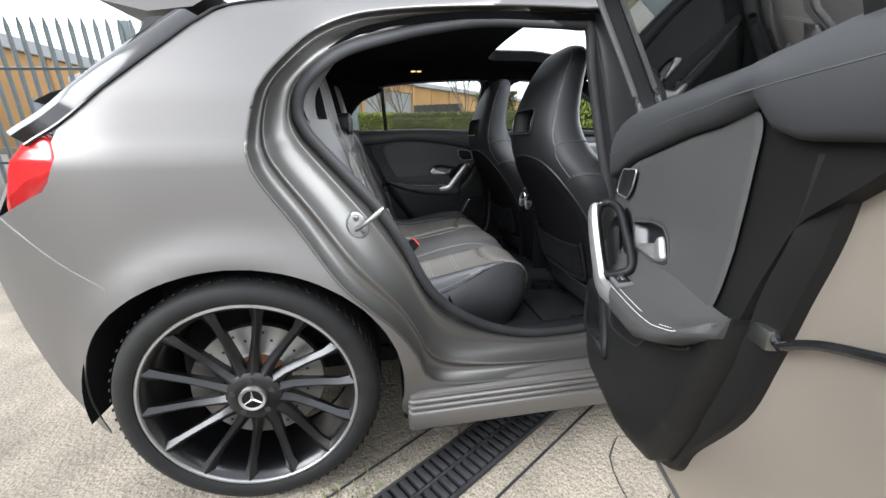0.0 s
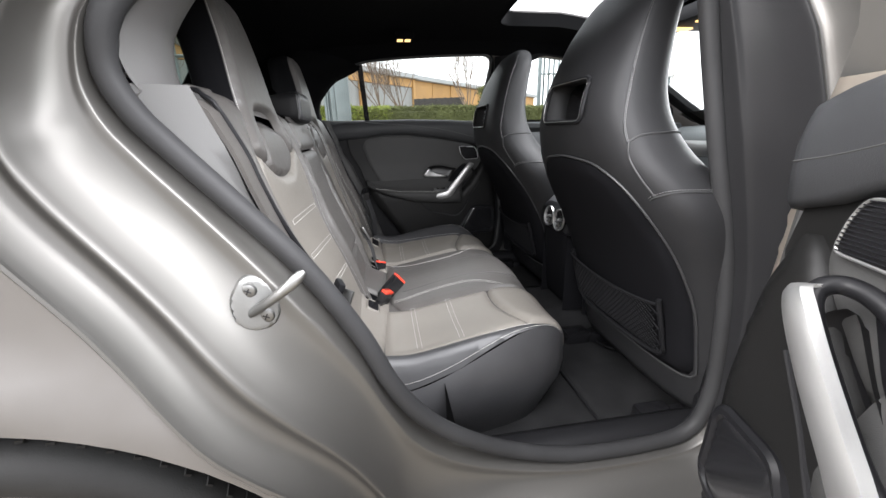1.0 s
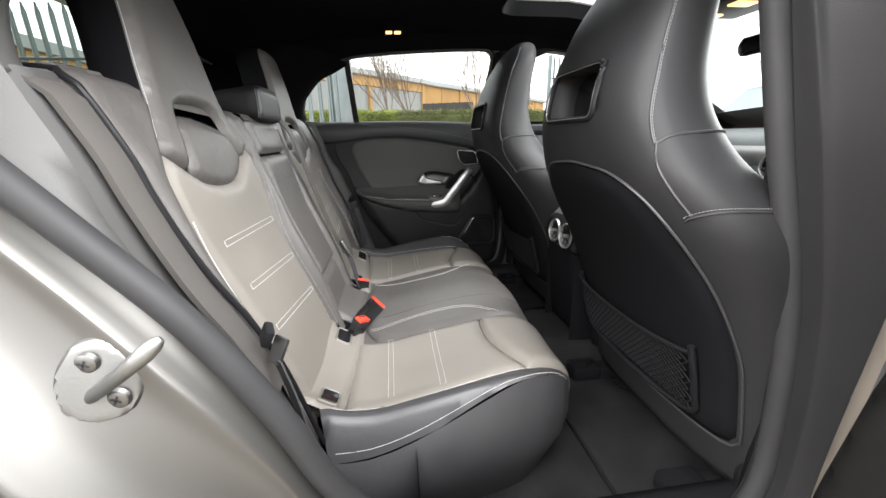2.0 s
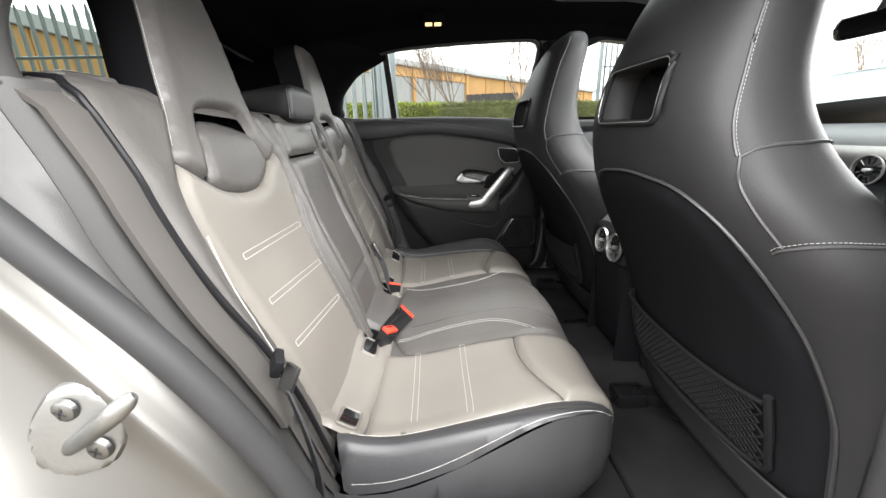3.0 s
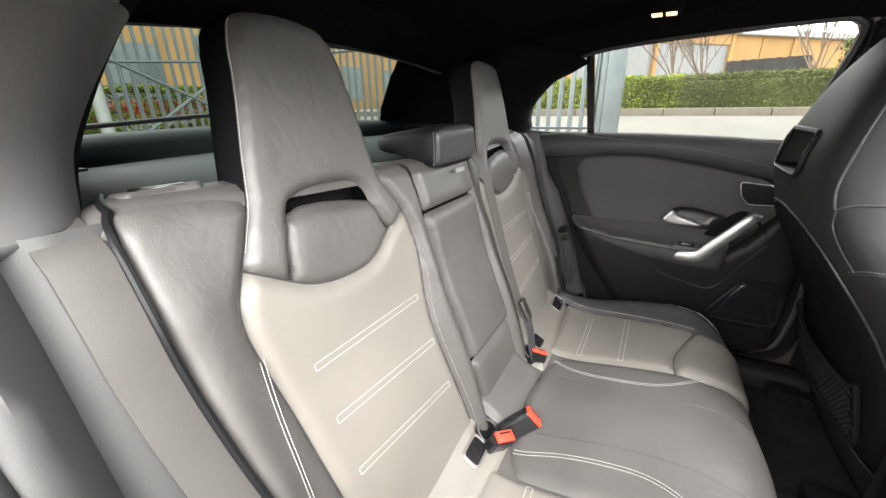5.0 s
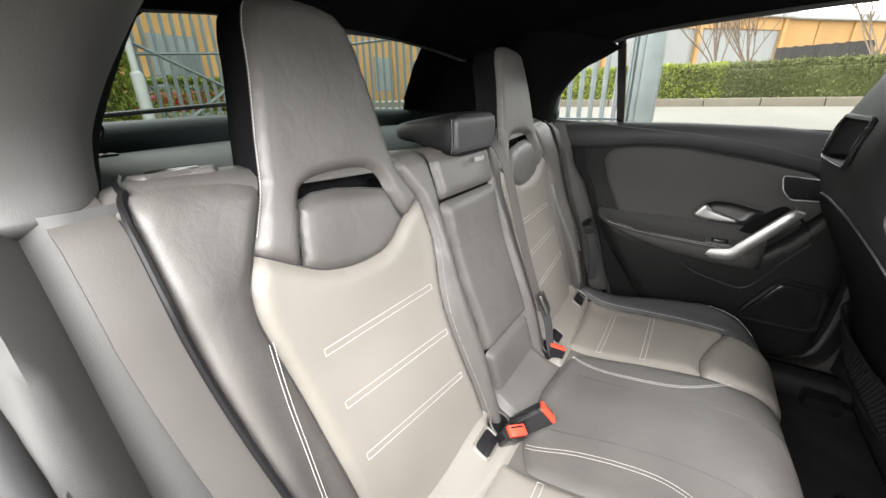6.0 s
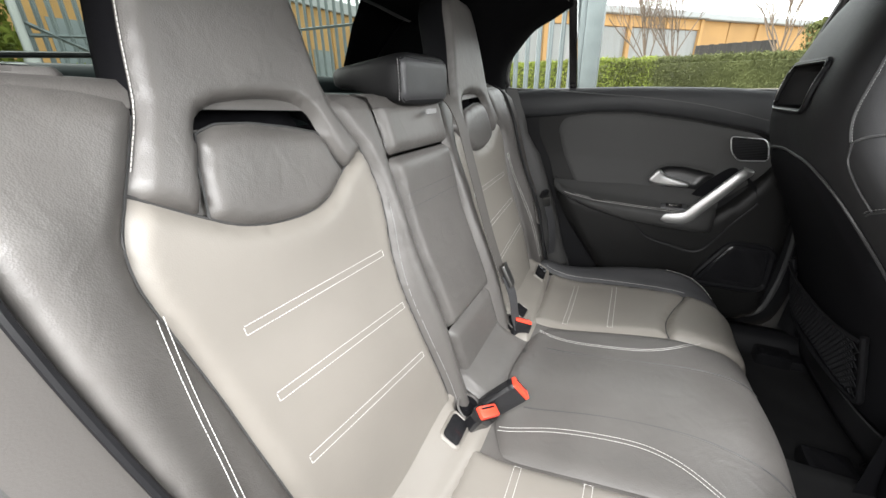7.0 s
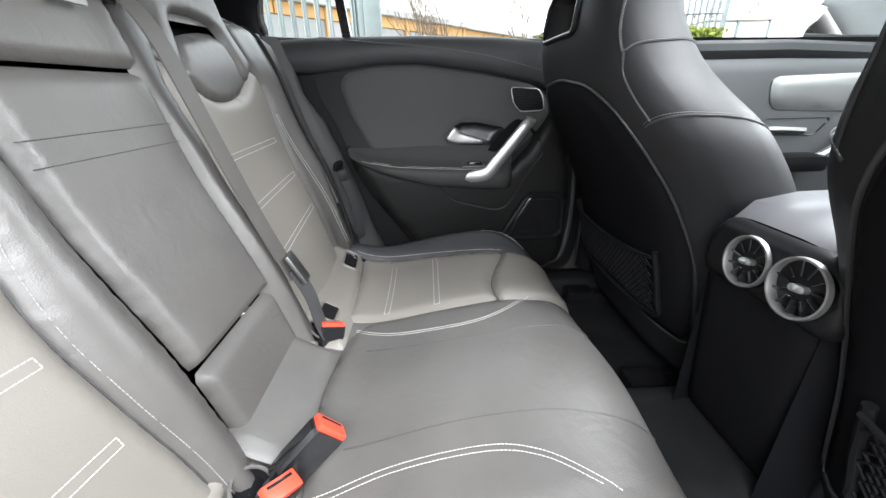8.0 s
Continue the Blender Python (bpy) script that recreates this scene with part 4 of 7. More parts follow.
part("vent_pod", sheet(soften([(-0.128, 0.612), (0.072, 0.612), (0.074, 0.67), (0.05, 0.703), (-0.10, 0.703), (-0.126, 0.67)], 0.02), lambda s, t, h: (1.030 + 0.05 * max(0, t - 0.68) - h, s, t), 0.01, puff=0.010, rad=0.012, thick=0.01), M_GLOSS_SATIN, console, "satin black vent pod", smooth=60)
for y, r in ((-0.011, 0.0335), (-0.083, 0.0355)):
    vent((1.016, y, 0.660), (-1, 0, 0.12), r, console)
part("console_lid_seam", tube([(1.07, -0.11, 0.71), (1.3, -0.115, 0.715), (1.42, -0.115, 0.70)], 0.0015, 5), M_RUBBER, console)

# ---- doors ----


def rear_door(sgn, turn=None):
    d = thing("rear_door", "open rear door with grey leather trim and a silver grip" if turn else "closed rear door with black trim and a silver grip", "car door", "rear doors")
    ins_mat = M_DOOR_INSERT

    def P(x, y, z):
        return (x, sgn * y, z)

    def on(y0, slope=0.0):
        return lambda x, z, h: P(x, y0(x, z) - h if callable(y0) else y0 - h, z)

    def face(x, z):
        return interp(z, [(0.3, 0.668), (0.45, 0.662), (0.60, 0.665), (0.72, 0.672), (0.80, 0.682), (0.93, 0.688), (1.0, 0.69)])
    skin = [(x + (0.66 - x) * 0.008, z + (0.76 - z) * 0.008) for x, z in EDGE_CURVE]
    # outer skin and inner steel below the glass
    i0 = max(range(len(skin)), key=lambda i: skin[i][1])
    ring = skin[i0:] + skin[:i0]
    body = [p for p in ring if p[1] <= 0.99]
    if turn is not None:
        part("door_skin", sheet(body, lambda x, z, h: P(x, side(x, z) + h, z), 0.03), M_PAINT, d, "satin grey outer door skin")
    part("door_shell", sheet(body, lambda x, z, h: P(x, min(0.735, side(x, z) - 0.012) - h, z), 0.025, puff=0.02, rad=0.05), M_DOOR_GROUND_LIT if turn else M_PLASTIC, d, "painted inner steel tinted with the ground's reflection" if turn else "", smooth=60)
    part("door_rim", loft([[P(x, side(x, z) + 0.0, z) for x, z in ring], [P(x, side(x, z) - 0.006, z) for x, z in ring], [P(x, min(0.738, side(x, z) - 0.04), z) for x, z in ring]], caps=False), M_PAINT_DIM if turn else M_PLASTIC, d)
    seal_line = [(x + (0.64 - x) * 0.09, z + (0.74 - z) * 0.09) for x, z in ring]
    part("door_gasket", tube([P(x, min(0.722, side(x, z) - 0.03), z) for x, z in seal_line if z < 0.975], 0.010, 8), M_RUBBER, d)
    # window frame and panes
    fr = lambda x, z: min(0.705, 0.705 - (z - 0.99) * 0.42)
    outer = [(x + (0.6 - x) * 0.012, z + (1.1 - z) * 0.012) for x, z in soften([(0.195, 0.975), (0.178, 1.05), (0.225, 1.155), (0.325, 1.225), (0.55, 1.262), (0.93, 1.275), (0.995, 1.262), (1.0, 1.2), (0.965, 0.972)], 0.035)]
    part("window_frame", sheet(outer, lambda x, z, h: P(x, fr(x, z) - h, z), 0.015, holes=(REAR_WINDOW,), puff=0.008, rad=0.008, thick=0.03), M_PLASTIC, d, "black window surround")
    part("window_gasket", tube([P(x, fr(x, z) - 0.004, z) for x, z in REAR_WINDOW], 0.006, 6, True), M_RUBBER, d)
    part("window_divider", loft([[P(0.411 + dx - (z - 1) * 0.05, fr(0.4, z) - dy, z) for dx, dy in ((-0.011, -0.012), (-0.011, 0.004), (0.011, 0.004), (0.011, -0.012))] for z in (0.985, 1.1, 1.24)]), M_GLOSS, d)
    part("pane", sheet([(0.42, 0.97)] + [p for p in REAR_WINDOW if p[0] > 0.405], lambda x, z, h: P(x, fr(x, z) + 0.018, z), 0.05), M_GLASS, d).visible_shadow = False
    part("pane", sheet([p for p in REAR_WINDOW if p[0] < 0.415], lambda x, z, h: P(x, fr(x, z) + 0.018, z), 0.03), M_GLASS, d).visible_shadow = False
    # trim: belt roll, insert, lower panel
    def P(x, y, z):
        return (x + (0.45 * (0.6 - x) if turn and x < 0.6 else 0), sgn * y, z)
    dish = soften([(0.832, 0.768), (0.75, 0.785), (0.705, 0.785), (0.680, 0.770), (0.662, 0.745), (0.668, 0.731), (0.70, 0.724), (0.755, 0.713), (0.80, 0.712)], 0.010)
    part("lower_trim", sheet(soften([(0.375, 0.74), (0.40, 0.66), (0.44, 0.59), (0.53, 0.47), (0.60, 0.385), (0.72, 0.335), (0.97, 0.325), (1.02, 0.36), (1.03, 0.60), (1.015, 0.76), (0.985, 0.83), (0.955, 0.80), (0.90, 0.715), (0.84, 0.65), (0.60, 0.65), (0.47, 0.67)], 0.02),
                             on(face), 0.02, puff=0.012, rad=0.02, thick=0.035), M_LOWER_TRIM, d, "dark plastic lower door trim", smooth=60)
    part("upper_trim", sheet(soften([(0.11 if turn else 0.31, 0.955), (0.20 if turn else 0.315, 0.905), (0.322, 0.85), (0.365, 0.78), (0.385, 0.71), (0.95, 0.72), (1.02, 0.78), (1.005, 0.86), (0.985, 0.945), (0.70, 0.965)], 0.02), on(lambda x, z: face(x, z) + 0.006), 0.02, holes=(dish,), thick=0.03), M_LOWER_TRIM, d)
    if turn is not None:
        pad = [(0.458, 0.950), (0.453, 0.86), (0.453, 0.745), (0.465, 0.71), (0.53, 0.695), (0.60, 0.685), (0.82, 0.66), (0.885, 0.72), (0.935, 0.77), (0.955, 0.80), (0.945, 0.845), (0.915, 0.868), (0.875, 0.885), (0.755, 0.914), (0.67, 0.935), (0.485, 0.966)]
    else:
        pad = [(0.380, 0.885), (0.398, 0.915), (0.476, 0.927), (0.594, 0.928), (0.759, 0.906), (0.90, 0.88), (0.945, 0.85), (0.955, 0.80), (0.935, 0.77), (0.885, 0.72), (0.82, 0.66), (0.60, 0.685), (0.50, 0.70), (0.452, 0.715), (0.405, 0.805)]
    part("insert", sheet(soften(pad, 0.018), on(face), 0.009, holes=(dish,), puff=0.003, rad=0.006), ins_mat, d, "smooth leather door insert", smooth=60)
    rows = []
    for x in ([0.10, 0.2, 0.30] if turn else [0.19, 0.23, 0.28, 0.31]) + [0.33, 0.335] + list(np.linspace(0.35, 0.96, 24)) + [0.98, 1.0, 1.015, 1.022]:
        zb = interp(x, [(0.2, 0.915), (0.33, 0.915), (0.40, 0.922), (0.476, 0.932), (0.594, 0.933), (0.759, 0.911), (0.90, 0.884), (0.955, 0.862), (1.022, 0.840)]) if turn is None else interp(x, [(0.33, 0.93), (0.40, 0.94), (0.46, 0.969), (0.67, 0.938), (0.755, 0.918), (0.875, 0.889), (0.92, 0.872), (0.955, 0.855), (1.022, 0.835)])
        zt = interp(x, [(0.10, 1.045), (0.3, 1.038), (0.45, 1.026), (0.6, 1.013), (0.8, 1.0), (0.93, 0.985), (0.98, 0.972), (1.022, 0.955)]) if turn else interp(x, [(0.19, 0.995), (0.33, 1.002), (0.6, 1.002), (0.8, 0.996), (0.93, 0.985), (0.98, 0.972), (1.022, 0.955)])
        k = interp(x, [(0.0, 1), (0.3, 1), (0.36, 1), (1.0, 1), (1.015, 0.8), (1.022, 0.3)])
        f0, h = face(x, 0.93), zt - zb
        rows.append([P(x, f0 + 0.012, zb), P(x, f0 - 0.010 * k, zb + 0.003), P(x, f0 - 0.017 * k, zb + 0.012), P(x, f0 - 0.021 * k, zb + h * 0.35), P(x, f0 - 0.021 * k, zb + h * 0.6), P(x, f0 - 0.014 * k, zb + h * 0.82), P(x, f0 - 0.004 * k, zb + h * 0.95), P(x, f0 + 0.012, zt)])
    part("belt_trim", loft(rows, ring_closed=False, caps=False), M_BELT_VINYL, d, "padded blue-grey vinyl belt roll", smooth=75)
    part("belt_seam", tube([P(x, face(x, 0.93) - 0.0205, z) for x, z in spline([(0.11 if turn else 0.345, 0.998), (0.475, 0.985), (0.62, 0.973), (0.75, 0.955), (0.85, 0.932), (0.95, 0.905), (1.01, 0.893)], 6)], 0.0012, 5), M_RUBBER, d)
    if turn is not None:
        # rubber-edged border between the trim and the painted steel
        inner_line = spline([(0.31, 0.92), (0.322, 0.845), (0.365, 0.768), (0.389, 0.693), (0.445, 0.59), (0.545, 0.475), (0.60, 0.42), (0.72, 0.35), (0.97, 0.335)], 5)
        outer_line = spline([(0.25, 0.92), (0.264, 0.84), (0.293, 0.768), (0.329, 0.679), (0.382, 0.578), (0.53, 0.445), (0.585, 0.375), (0.72, 0.315), (0.97, 0.305)], 5)
        part("trim_border", loft([[P(a[0], 0.690, a[1]) for a in inner_line], [P(a[0] + (b[0] - a[0]) * 0.3, 0.700, a[1] + (b[1] - a[1]) * 0.3) for a, b in zip(inner_line, outer_line)], [P(a[0] + (b[0] - a[0]) * 0.85, 0.703, a[1] + (b[1] - a[1]) * 0.85) for a, b in zip(inner_line, outer_line)], [P(b[0], 0.725, b[1]) for b in outer_line]], ring_closed=False, caps=False), M_LOWER_TRIM, d, "dark blue-grey trim border", smooth=60)
    # armrest ledge
    ledge_z = [(0.39, 0.705), (0.44, 0.686), (0.52, 0.673), (0.62, 0.666), (0.72, 0.661), (0.87, 0.657)]
    rows = []
    for x, ys in ((0.388, 0.657), (0.397, 0.640), (0.415, 0.622), (0.45, 0.610), (0.50, 0.605), (0.62, 0.603), (0.74, 0.604), (0.80, 0.606), (0.83, 0.615), (0.85, 0.640)):
        zs = interp(x, ledge_z)
        k = (0.664 - ys) / 0.06
        u = interp(x, [(0.39, 0.3), (0.45, 0.6), (0.54, 0.9), (0.62, 1.0)])
        q = interp(x, [(0.39, 0.15), (0.46, 0.25), (0.524, 0.6), (0.60, 0.85), (0.66, 1.0)])
        rows.append([P(x, 0.672, zs + 0.062 * u), P(x, 0.661, zs + 0.046 * u), P(x, 0.652, zs + 0.026 * u), P(x, 0.664 - 0.024 * k, zs + 0.013), P(x, 0.664 - 0.046 * k, zs + 0.004), P(x, ys + 0.002, zs - 0.003), P(x, ys, zs - 0.012 * q), P(x, ys + 0.002, zs - 0.032 * q), P(x, ys + 0.014 * k, zs - 0.05 * q), P(x, 0.668, zs - 0.062 * q)])
    part("armrest", loft(rows), ins_mat, d, "leather armrest ledge with white stitching", smooth=75)
    st = bmesh.new()
    for off, up in ((0.009, 0.0035), (0.017, 0.0055)):
        dashes([P(x, y + off, interp(x, ledge_z) + up) for x, y in spline([(0.43, 0.614), (0.50, 0.605), (0.62, 0.603), (0.74, 0.604), (0.79, 0.606)], 6)], 0.006, 0.0048, 0.0008, bm=st)
    part("armrest_stitching", st, M_STITCH, d, smooth=0)
    sw = pose(0, 0, 0, sgn * 10, 0, 0)
    part("switch_bezel", block(-0.034, 0.034, -0.017, 0.017, -0.002, 0.003, 0.002, m=Matrix.Translation(P(0.742, 0.632, 0.6735)) @ sw), M_POD, d)
    part("window_switch", block(-0.021, 0.021, -0.011, 0.011, 0.0, 0.006, 0.002, m=Matrix.Translation(P(0.742, 0.632, 0.6735)) @ sw), M_GLOSS, d)
    part("switch_bar", block(-0.014, 0.014, -0.004, 0.004, 0.004, 0.0072, 0.001, m=Matrix.Translation(P(0.742, 0.632, 0.6735)) @ sw), M_CHROME, d)
    # pull grip: a bent silver bar on a black loop that stands off the trim
    grip = [(0.655, 0.632, 0.632), (0.69, 0.615, 0.642), (0.74, 0.603, 0.646), (0.775, 0.599, 0.655), (0.80, 0.598, 0.685), (0.84, 0.597, 0.735), (0.872, 0.599, 0.775), (0.889, 0.606, 0.790), (0.892, 0.62, 0.796)]
    rows = []
    gs = spline(grip, 5)
    for k, (x, y, z) in enumerate(gs):
        f = k / (len(gs) - 1)
        tx, tz = (gs[min(k + 1, len(gs) - 1)][0] - gs[max(k - 1, 0)][0]), (gs[min(k + 1, len(gs) - 1)][2] - gs[max(k - 1, 0)][2])
        n = math.hypot(tx, tz) + 1e-9
        nx, nz = -tz / n, tx / n
        w = interp(f, [(0, 0.006), (0.12, 0.013), (0.32, 0.0175), (0.45, 0.0175), (0.8, 0.0135), (1, 0.012)])
        rows.append([P(x + nx * w * a, y + b, z + nz * w * a) for a, b in ((-1, 0.010), (-0.92, 0.0), (-0.4, -0.004), (0.4, -0.004), (0.92, 0.0), (1, 0.010))])
    part("grip", loft(rows), M_ALU, d, "brushed aluminium pull grip", smooth=50)
    if turn is not None:
        ring = spline([(0.775, 0.614, 0.672), (0.80, 0.612, 0.690), (0.84, 0.611, 0.737), (0.872, 0.613, 0.776), (0.886, 0.625, 0.793), (0.880, 0.643, 0.798), (0.850, 0.652, 0.787), (0.805, 0.654, 0.750), (0.763, 0.654, 0.712), (0.748, 0.648, 0.693), (0.757, 0.631, 0.680)], 6, True)
        part("grip_loop", tube([P(*q) for q in ring], 0.0085, 12, True), M_GLOSS_SATIN, d, "black loop behind the grip", smooth=70)
    # matt black sheet that paints the shadow between grip and insert
    part("grip_shade", sheet(soften([(0.770, 0.69), (0.80, 0.735), (0.84, 0.775), (0.866, 0.793), (0.886, 0.782), (0.85, 0.72), (0.80, 0.665), (0.775, 0.665)], 0.012), on(lambda x, z: face(x, z) - 0.0085), 0.010, puff=0.002, rad=0.01), M_HEADBACK, d, "black sheet for the shade behind the grip")
    bowl = soften([(0.638, 0.619), (0.68, 0.572), (0.75, 0.550), (0.834, 0.543), (0.897, 0.634), (0.942, 0.698), (0.925, 0.75), (0.893, 0.775), (0.85, 0.715), (0.80, 0.655), (0.70, 0.632)], 0.016)
    part("grip_well", sheet(bowl, on(lambda x, z: face(x, z) - 0.0135), 0.010, puff=-0.022, rad=0.03), M_PLASTIC, d, "dark bowl below the grip", smooth=70)
    part("pocket_lip", tube([P(x, face(x, z) - 0.013, z) for x, z in spline([(0.47, 0.655), (0.54, 0.632), (0.60, 0.624), (0.638, 0.617), (0.68, 0.570), (0.75, 0.548), (0.834, 0.541), (0.897, 0.634), (0.942, 0.698)], 6)], 0.0028, 6), M_PILLAR, d)
    # opener in its dish
    part("opener_dish", sheet(dish, on(lambda x, z: face(x, z) - 0.002), 0.007, puff=-0.026, rad=0.022), M_DISH, d, "recessed opener dish", smooth=70)
    part("dish_rim", tube([P(x, face(x, z) - 0.0015, z) for x, z in dish], 0.0018, 6, True), M_DOOR_INSERT, d)
    lever = soften([(0.772, 0.726), (0.73, 0.725), (0.690, 0.727), (0.668, 0.734), (0.661, 0.743), (0.684, 0.774), (0.694, 0.772), (0.706, 0.757), (0.74, 0.747), (0.776, 0.737)], 0.005)
    part("opener_lever", sheet(lever, on(lambda x, z: 0.669 - 0.005 * max(0, (0.70 - x) / 0.05)), 0.005, puff=0.005, rad=0.008, thick=0.005), M_ALU, d, "silver door opener", smooth=60)
    # tweeter cover and loudspeaker
    tw = soften([(0.843, 0.872), (0.921, 0.867), (0.932, 0.845), (0.938, 0.812), (0.872, 0.809), (0.852, 0.832)], 0.010)
    part("tweeter_grille", sheet(tw, on(lambda x, z: face(x, z) - 0.0105), 0.012, puff=0.002, rad=0.005), M_PLASTIC, d)
    ribs = bmesh.new()
    for z in np.arange(0.815, 0.874, 0.0042):
        xs = [x for x in np.linspace(0.84, 0.945, 70) if inside(np.array(tw), np.array([(x, z)]))[0]]
        if len(xs) > 4:
            tube([P(x, face(x, z) - 0.0128, z) for x in (xs[0], xs[-1])], 0.0009, 4, bm=ribs)
    part("grille_ribs", ribs, M_GLOSS, d)
    part("tweeter_ring", tube([P(x, face(x, z) - 0.0115, z) for x, z in tw], 0.0017, 6, True), M_ALU, d)
    spk = soften([(0.905, 0.578), (0.995, 0.574), (1.008, 0.555), (1.012, 0.46), (0.99, 0.443), (0.832, 0.442), (0.848, 0.484)], 0.018)
    part("speaker_grille", sheet(spk, on(lambda x, z: face(x, z) - 0.016), 0.012, puff=0.004, rad=0.01), M_GLOSS, d, "black loudspeaker grille")
    part("speaker_ring", tube([P(x, face(x, z) - 0.013, z) for x, z in spk], 0.0095, 8, True), M_GLOSS_SATIN, d)
    if turn is not None:
        # lock on the steel, with its rod, and plugs
        lock = part("lock_plate", block(0.45, 0.485, sgn * 0.728, sgn * 0.692, 0.700, 0.726, 0.004), M_STEEL, d, "zinc lock plate")
        part("lock_rod", tube([P(*q) for q in spline([(0.335, 0.702, 0.722), (0.31, 0.698, 0.714), (0.27, 0.698, 0.728), (0.21, 0.700, 0.745), (0.10, 0.705, 0.765)], 5)], 0.0055, 8), M_GLOSS, lock)
    if turn is not None:
        # swung open on its two hinge arms
        d.matrix_world = Matrix.Translation((1.086, -0.785, 0.006)) @ pose(0, 0, 0, 0, 0, turn) @ Matrix.Translation((-1.111, 0.822, 0))
    return d


rear_door(1)
rear_door(-1, 73.9)


def front_door(sgn):
    d = thing("front_door", "closed front door with black trim and a silver strip", "car door", "front doors")

    def P(x, y, z):
        return (x, sgn * y, z)
    part("trim_panel", sheet(soften([(1.10, 0.32), (1.10, 0.93), (1.3, 0.95), (2.0, 0.94), (2.05, 0.6), (1.9, 0.32)], 0.03), lambda x, z, h: P(x, 0.695 - h, z), 0.03, puff=0.02, rad=0.03, thick=0.03), M_FRONT_TRIM_LIT, d, "door trim in a paler, window-lit tone")
    part("belt_trim", tube([P(1.1, 0.70, 0.95), P(1.6, 0.705, 0.95), P(2.05, 0.71, 0.93)], 0.035, 10, flat=0.8), M_BELT_VINYL, d)
    part("silver_strip", sheet(soften([(1.565, 0.885), (1.585, 0.80), (1.95, 0.785), (1.98, 0.895)], 0.025), lambda x, z, h: P(x, 0.672 - h, z), 0.02, puff=0.006, rad=0.01, thick=0.01), M_ALU, d)
    part("seat_switch", block(1.83, 1.86, sgn * 0.645, sgn * 0.668, 0.80, 0.865, 0.004), M_GLOSS, d)
    part("seat_switch", block(1.86, 1.93, sgn * 0.645, sgn * 0.668, 0.80, 0.82, 0.004), M_CHROME, d)
    part("opener_dish", sheet(soften([(1.56, 0.73), (1.58, 0.775), (1.78, 0.775), (1.74, 0.725)], 0.012), lambda x, z, h: P(x, 0.672 - h, z), 0.01, puff=-0.01, rad=0.015), M_GLOSS, d)
    part("opener_lever", loft([[P(x, 0.665 + a * 0.006, z + b * 0.009) for a, b in ((0, -1), (-1.6, 0), (-1, 1), (1, 0.9), (1, -0.9))] for x, z in ((1.57, 0.745), (1.62, 0.745), (1.70, 0.74))]), M_ALU, d)
    part("grip", tube(spline([P(1.62, 0.66, 0.655), P(1.72, 0.63, 0.665), P(1.80, 0.625, 0.72), P(1.90, 0.63, 0.80)], 5), 0.014, 8), M_ALU, d)
    part("armrest", block(1.2, 1.75, sgn * 0.60, sgn * 0.68, 0.63, 0.68, 0.02), M_PLASTIC, d)
    part("window_frame", sheet(soften([(1.10, 0.965), (1.09, 1.21), (1.18, 1.285), (1.57, 1.245), (2.0, 1.03), (2.02, 0.955)], 0.04), lambda x, z, h: P(x, 0.705 - (z - 0.99) * 0.42 - h, z), 0.03, holes=(FRONT_WINDOW,), thick=0.02), M_PLASTIC, d)
    part("pane", sheet(FRONT_WINDOW, lambda x, z, h: P(x, 0.715 - (z - 0.99) * 0.42, z), 0.08), M_GLASS, d).visible_shadow = False
    m = thing("wing_mirror", "black wing mirror beside the front door", "mirror", "wing mirrors")
    part("mirror_shell", sheet(soften([(-0.10, -0.055), (-0.09, 0.04), (-0.05, 0.065), (0.09, 0.06), (0.11, 0.02), (0.09, -0.06)], 0.03), lambda s, t, h: P(1.96 + h * 0.9, 0.93 + s, 1.0 + t), 0.012, puff=0.08, rad=0.06, thick=0.004), M_GLOSS, m, smooth=60)
    part("mirror_glass", sheet(soften([(-0.09, -0.045), (-0.08, 0.035), (-0.045, 0.055), (0.085, 0.05), (0.1, 0.02), (0.08, -0.05)], 0.025), lambda s, t, h: P(1.954, 0.93 + s, 1.0 + t), 0.03), M_CHROME, m)
    part("mirror_frame", tube([P(1.952, 0.93 + s, 1.0 + t) for s, t in soften([(-0.10, -0.052), (-0.088, 0.038), (-0.048, 0.06), (0.088, 0.055), (0.105, 0.02), (0.085, -0.056)], 0.025)], 0.0065, 8, True), M_GLOSS, m)
    part("mirror_foot", tube([P(1.97, 0.86, 0.96), P(1.98, 0.78, 0.955)], 0.025, 8, flat=0.6), M_GLOSS, m)


front_door(1)
front_door(-1)

# ---- rear seats ----
BACK = [(0.40, 0.40), (0.44, 0.385), (0.50, 0.365), (0.612, 0.331), (0.692, 0.300), (0.772, 0.270), (0.87, 0.245), (0.92, 0.235), (1.0, 0.212), (1.1, 0.195), (1.2, 0.172)]
BACK_FINE = spline(BACK, 6)


def back_x(s, z):
    """Front face of the backrest at a distance s from the car's middle."""
    x = interp(z, BACK_FINE)
    x += 0.034 * math.exp(-((s - 0.545) / 0.04) ** 2) * interp(z, [(0.45, 0.8), (0.7, 1.0), (0.9, 0.5), (1.0, 0.0)])
    x += 0.020 * math.exp(-((s - 0.135) / 0.025) ** 2) * interp(z, [(0.45, 0.9), (0.8, 1.0), (0.9, 0.3), (1.0, 0.0)])
    if s > 0.575:
        x -= 0.35 * (s - 0.575)
    return x


rear_seat = thing("rear_bench", "rear bench seat in dark and pale leather with white stitching", "car seat")
V_LINE = [(0.164, 0.921), (0.215, 0.892), (0.25, 0.868), (0.285, 0.858), (0.33, 0.858), (0.375, 0.866), (0.41, 0.882), (0.471, 0.92)]
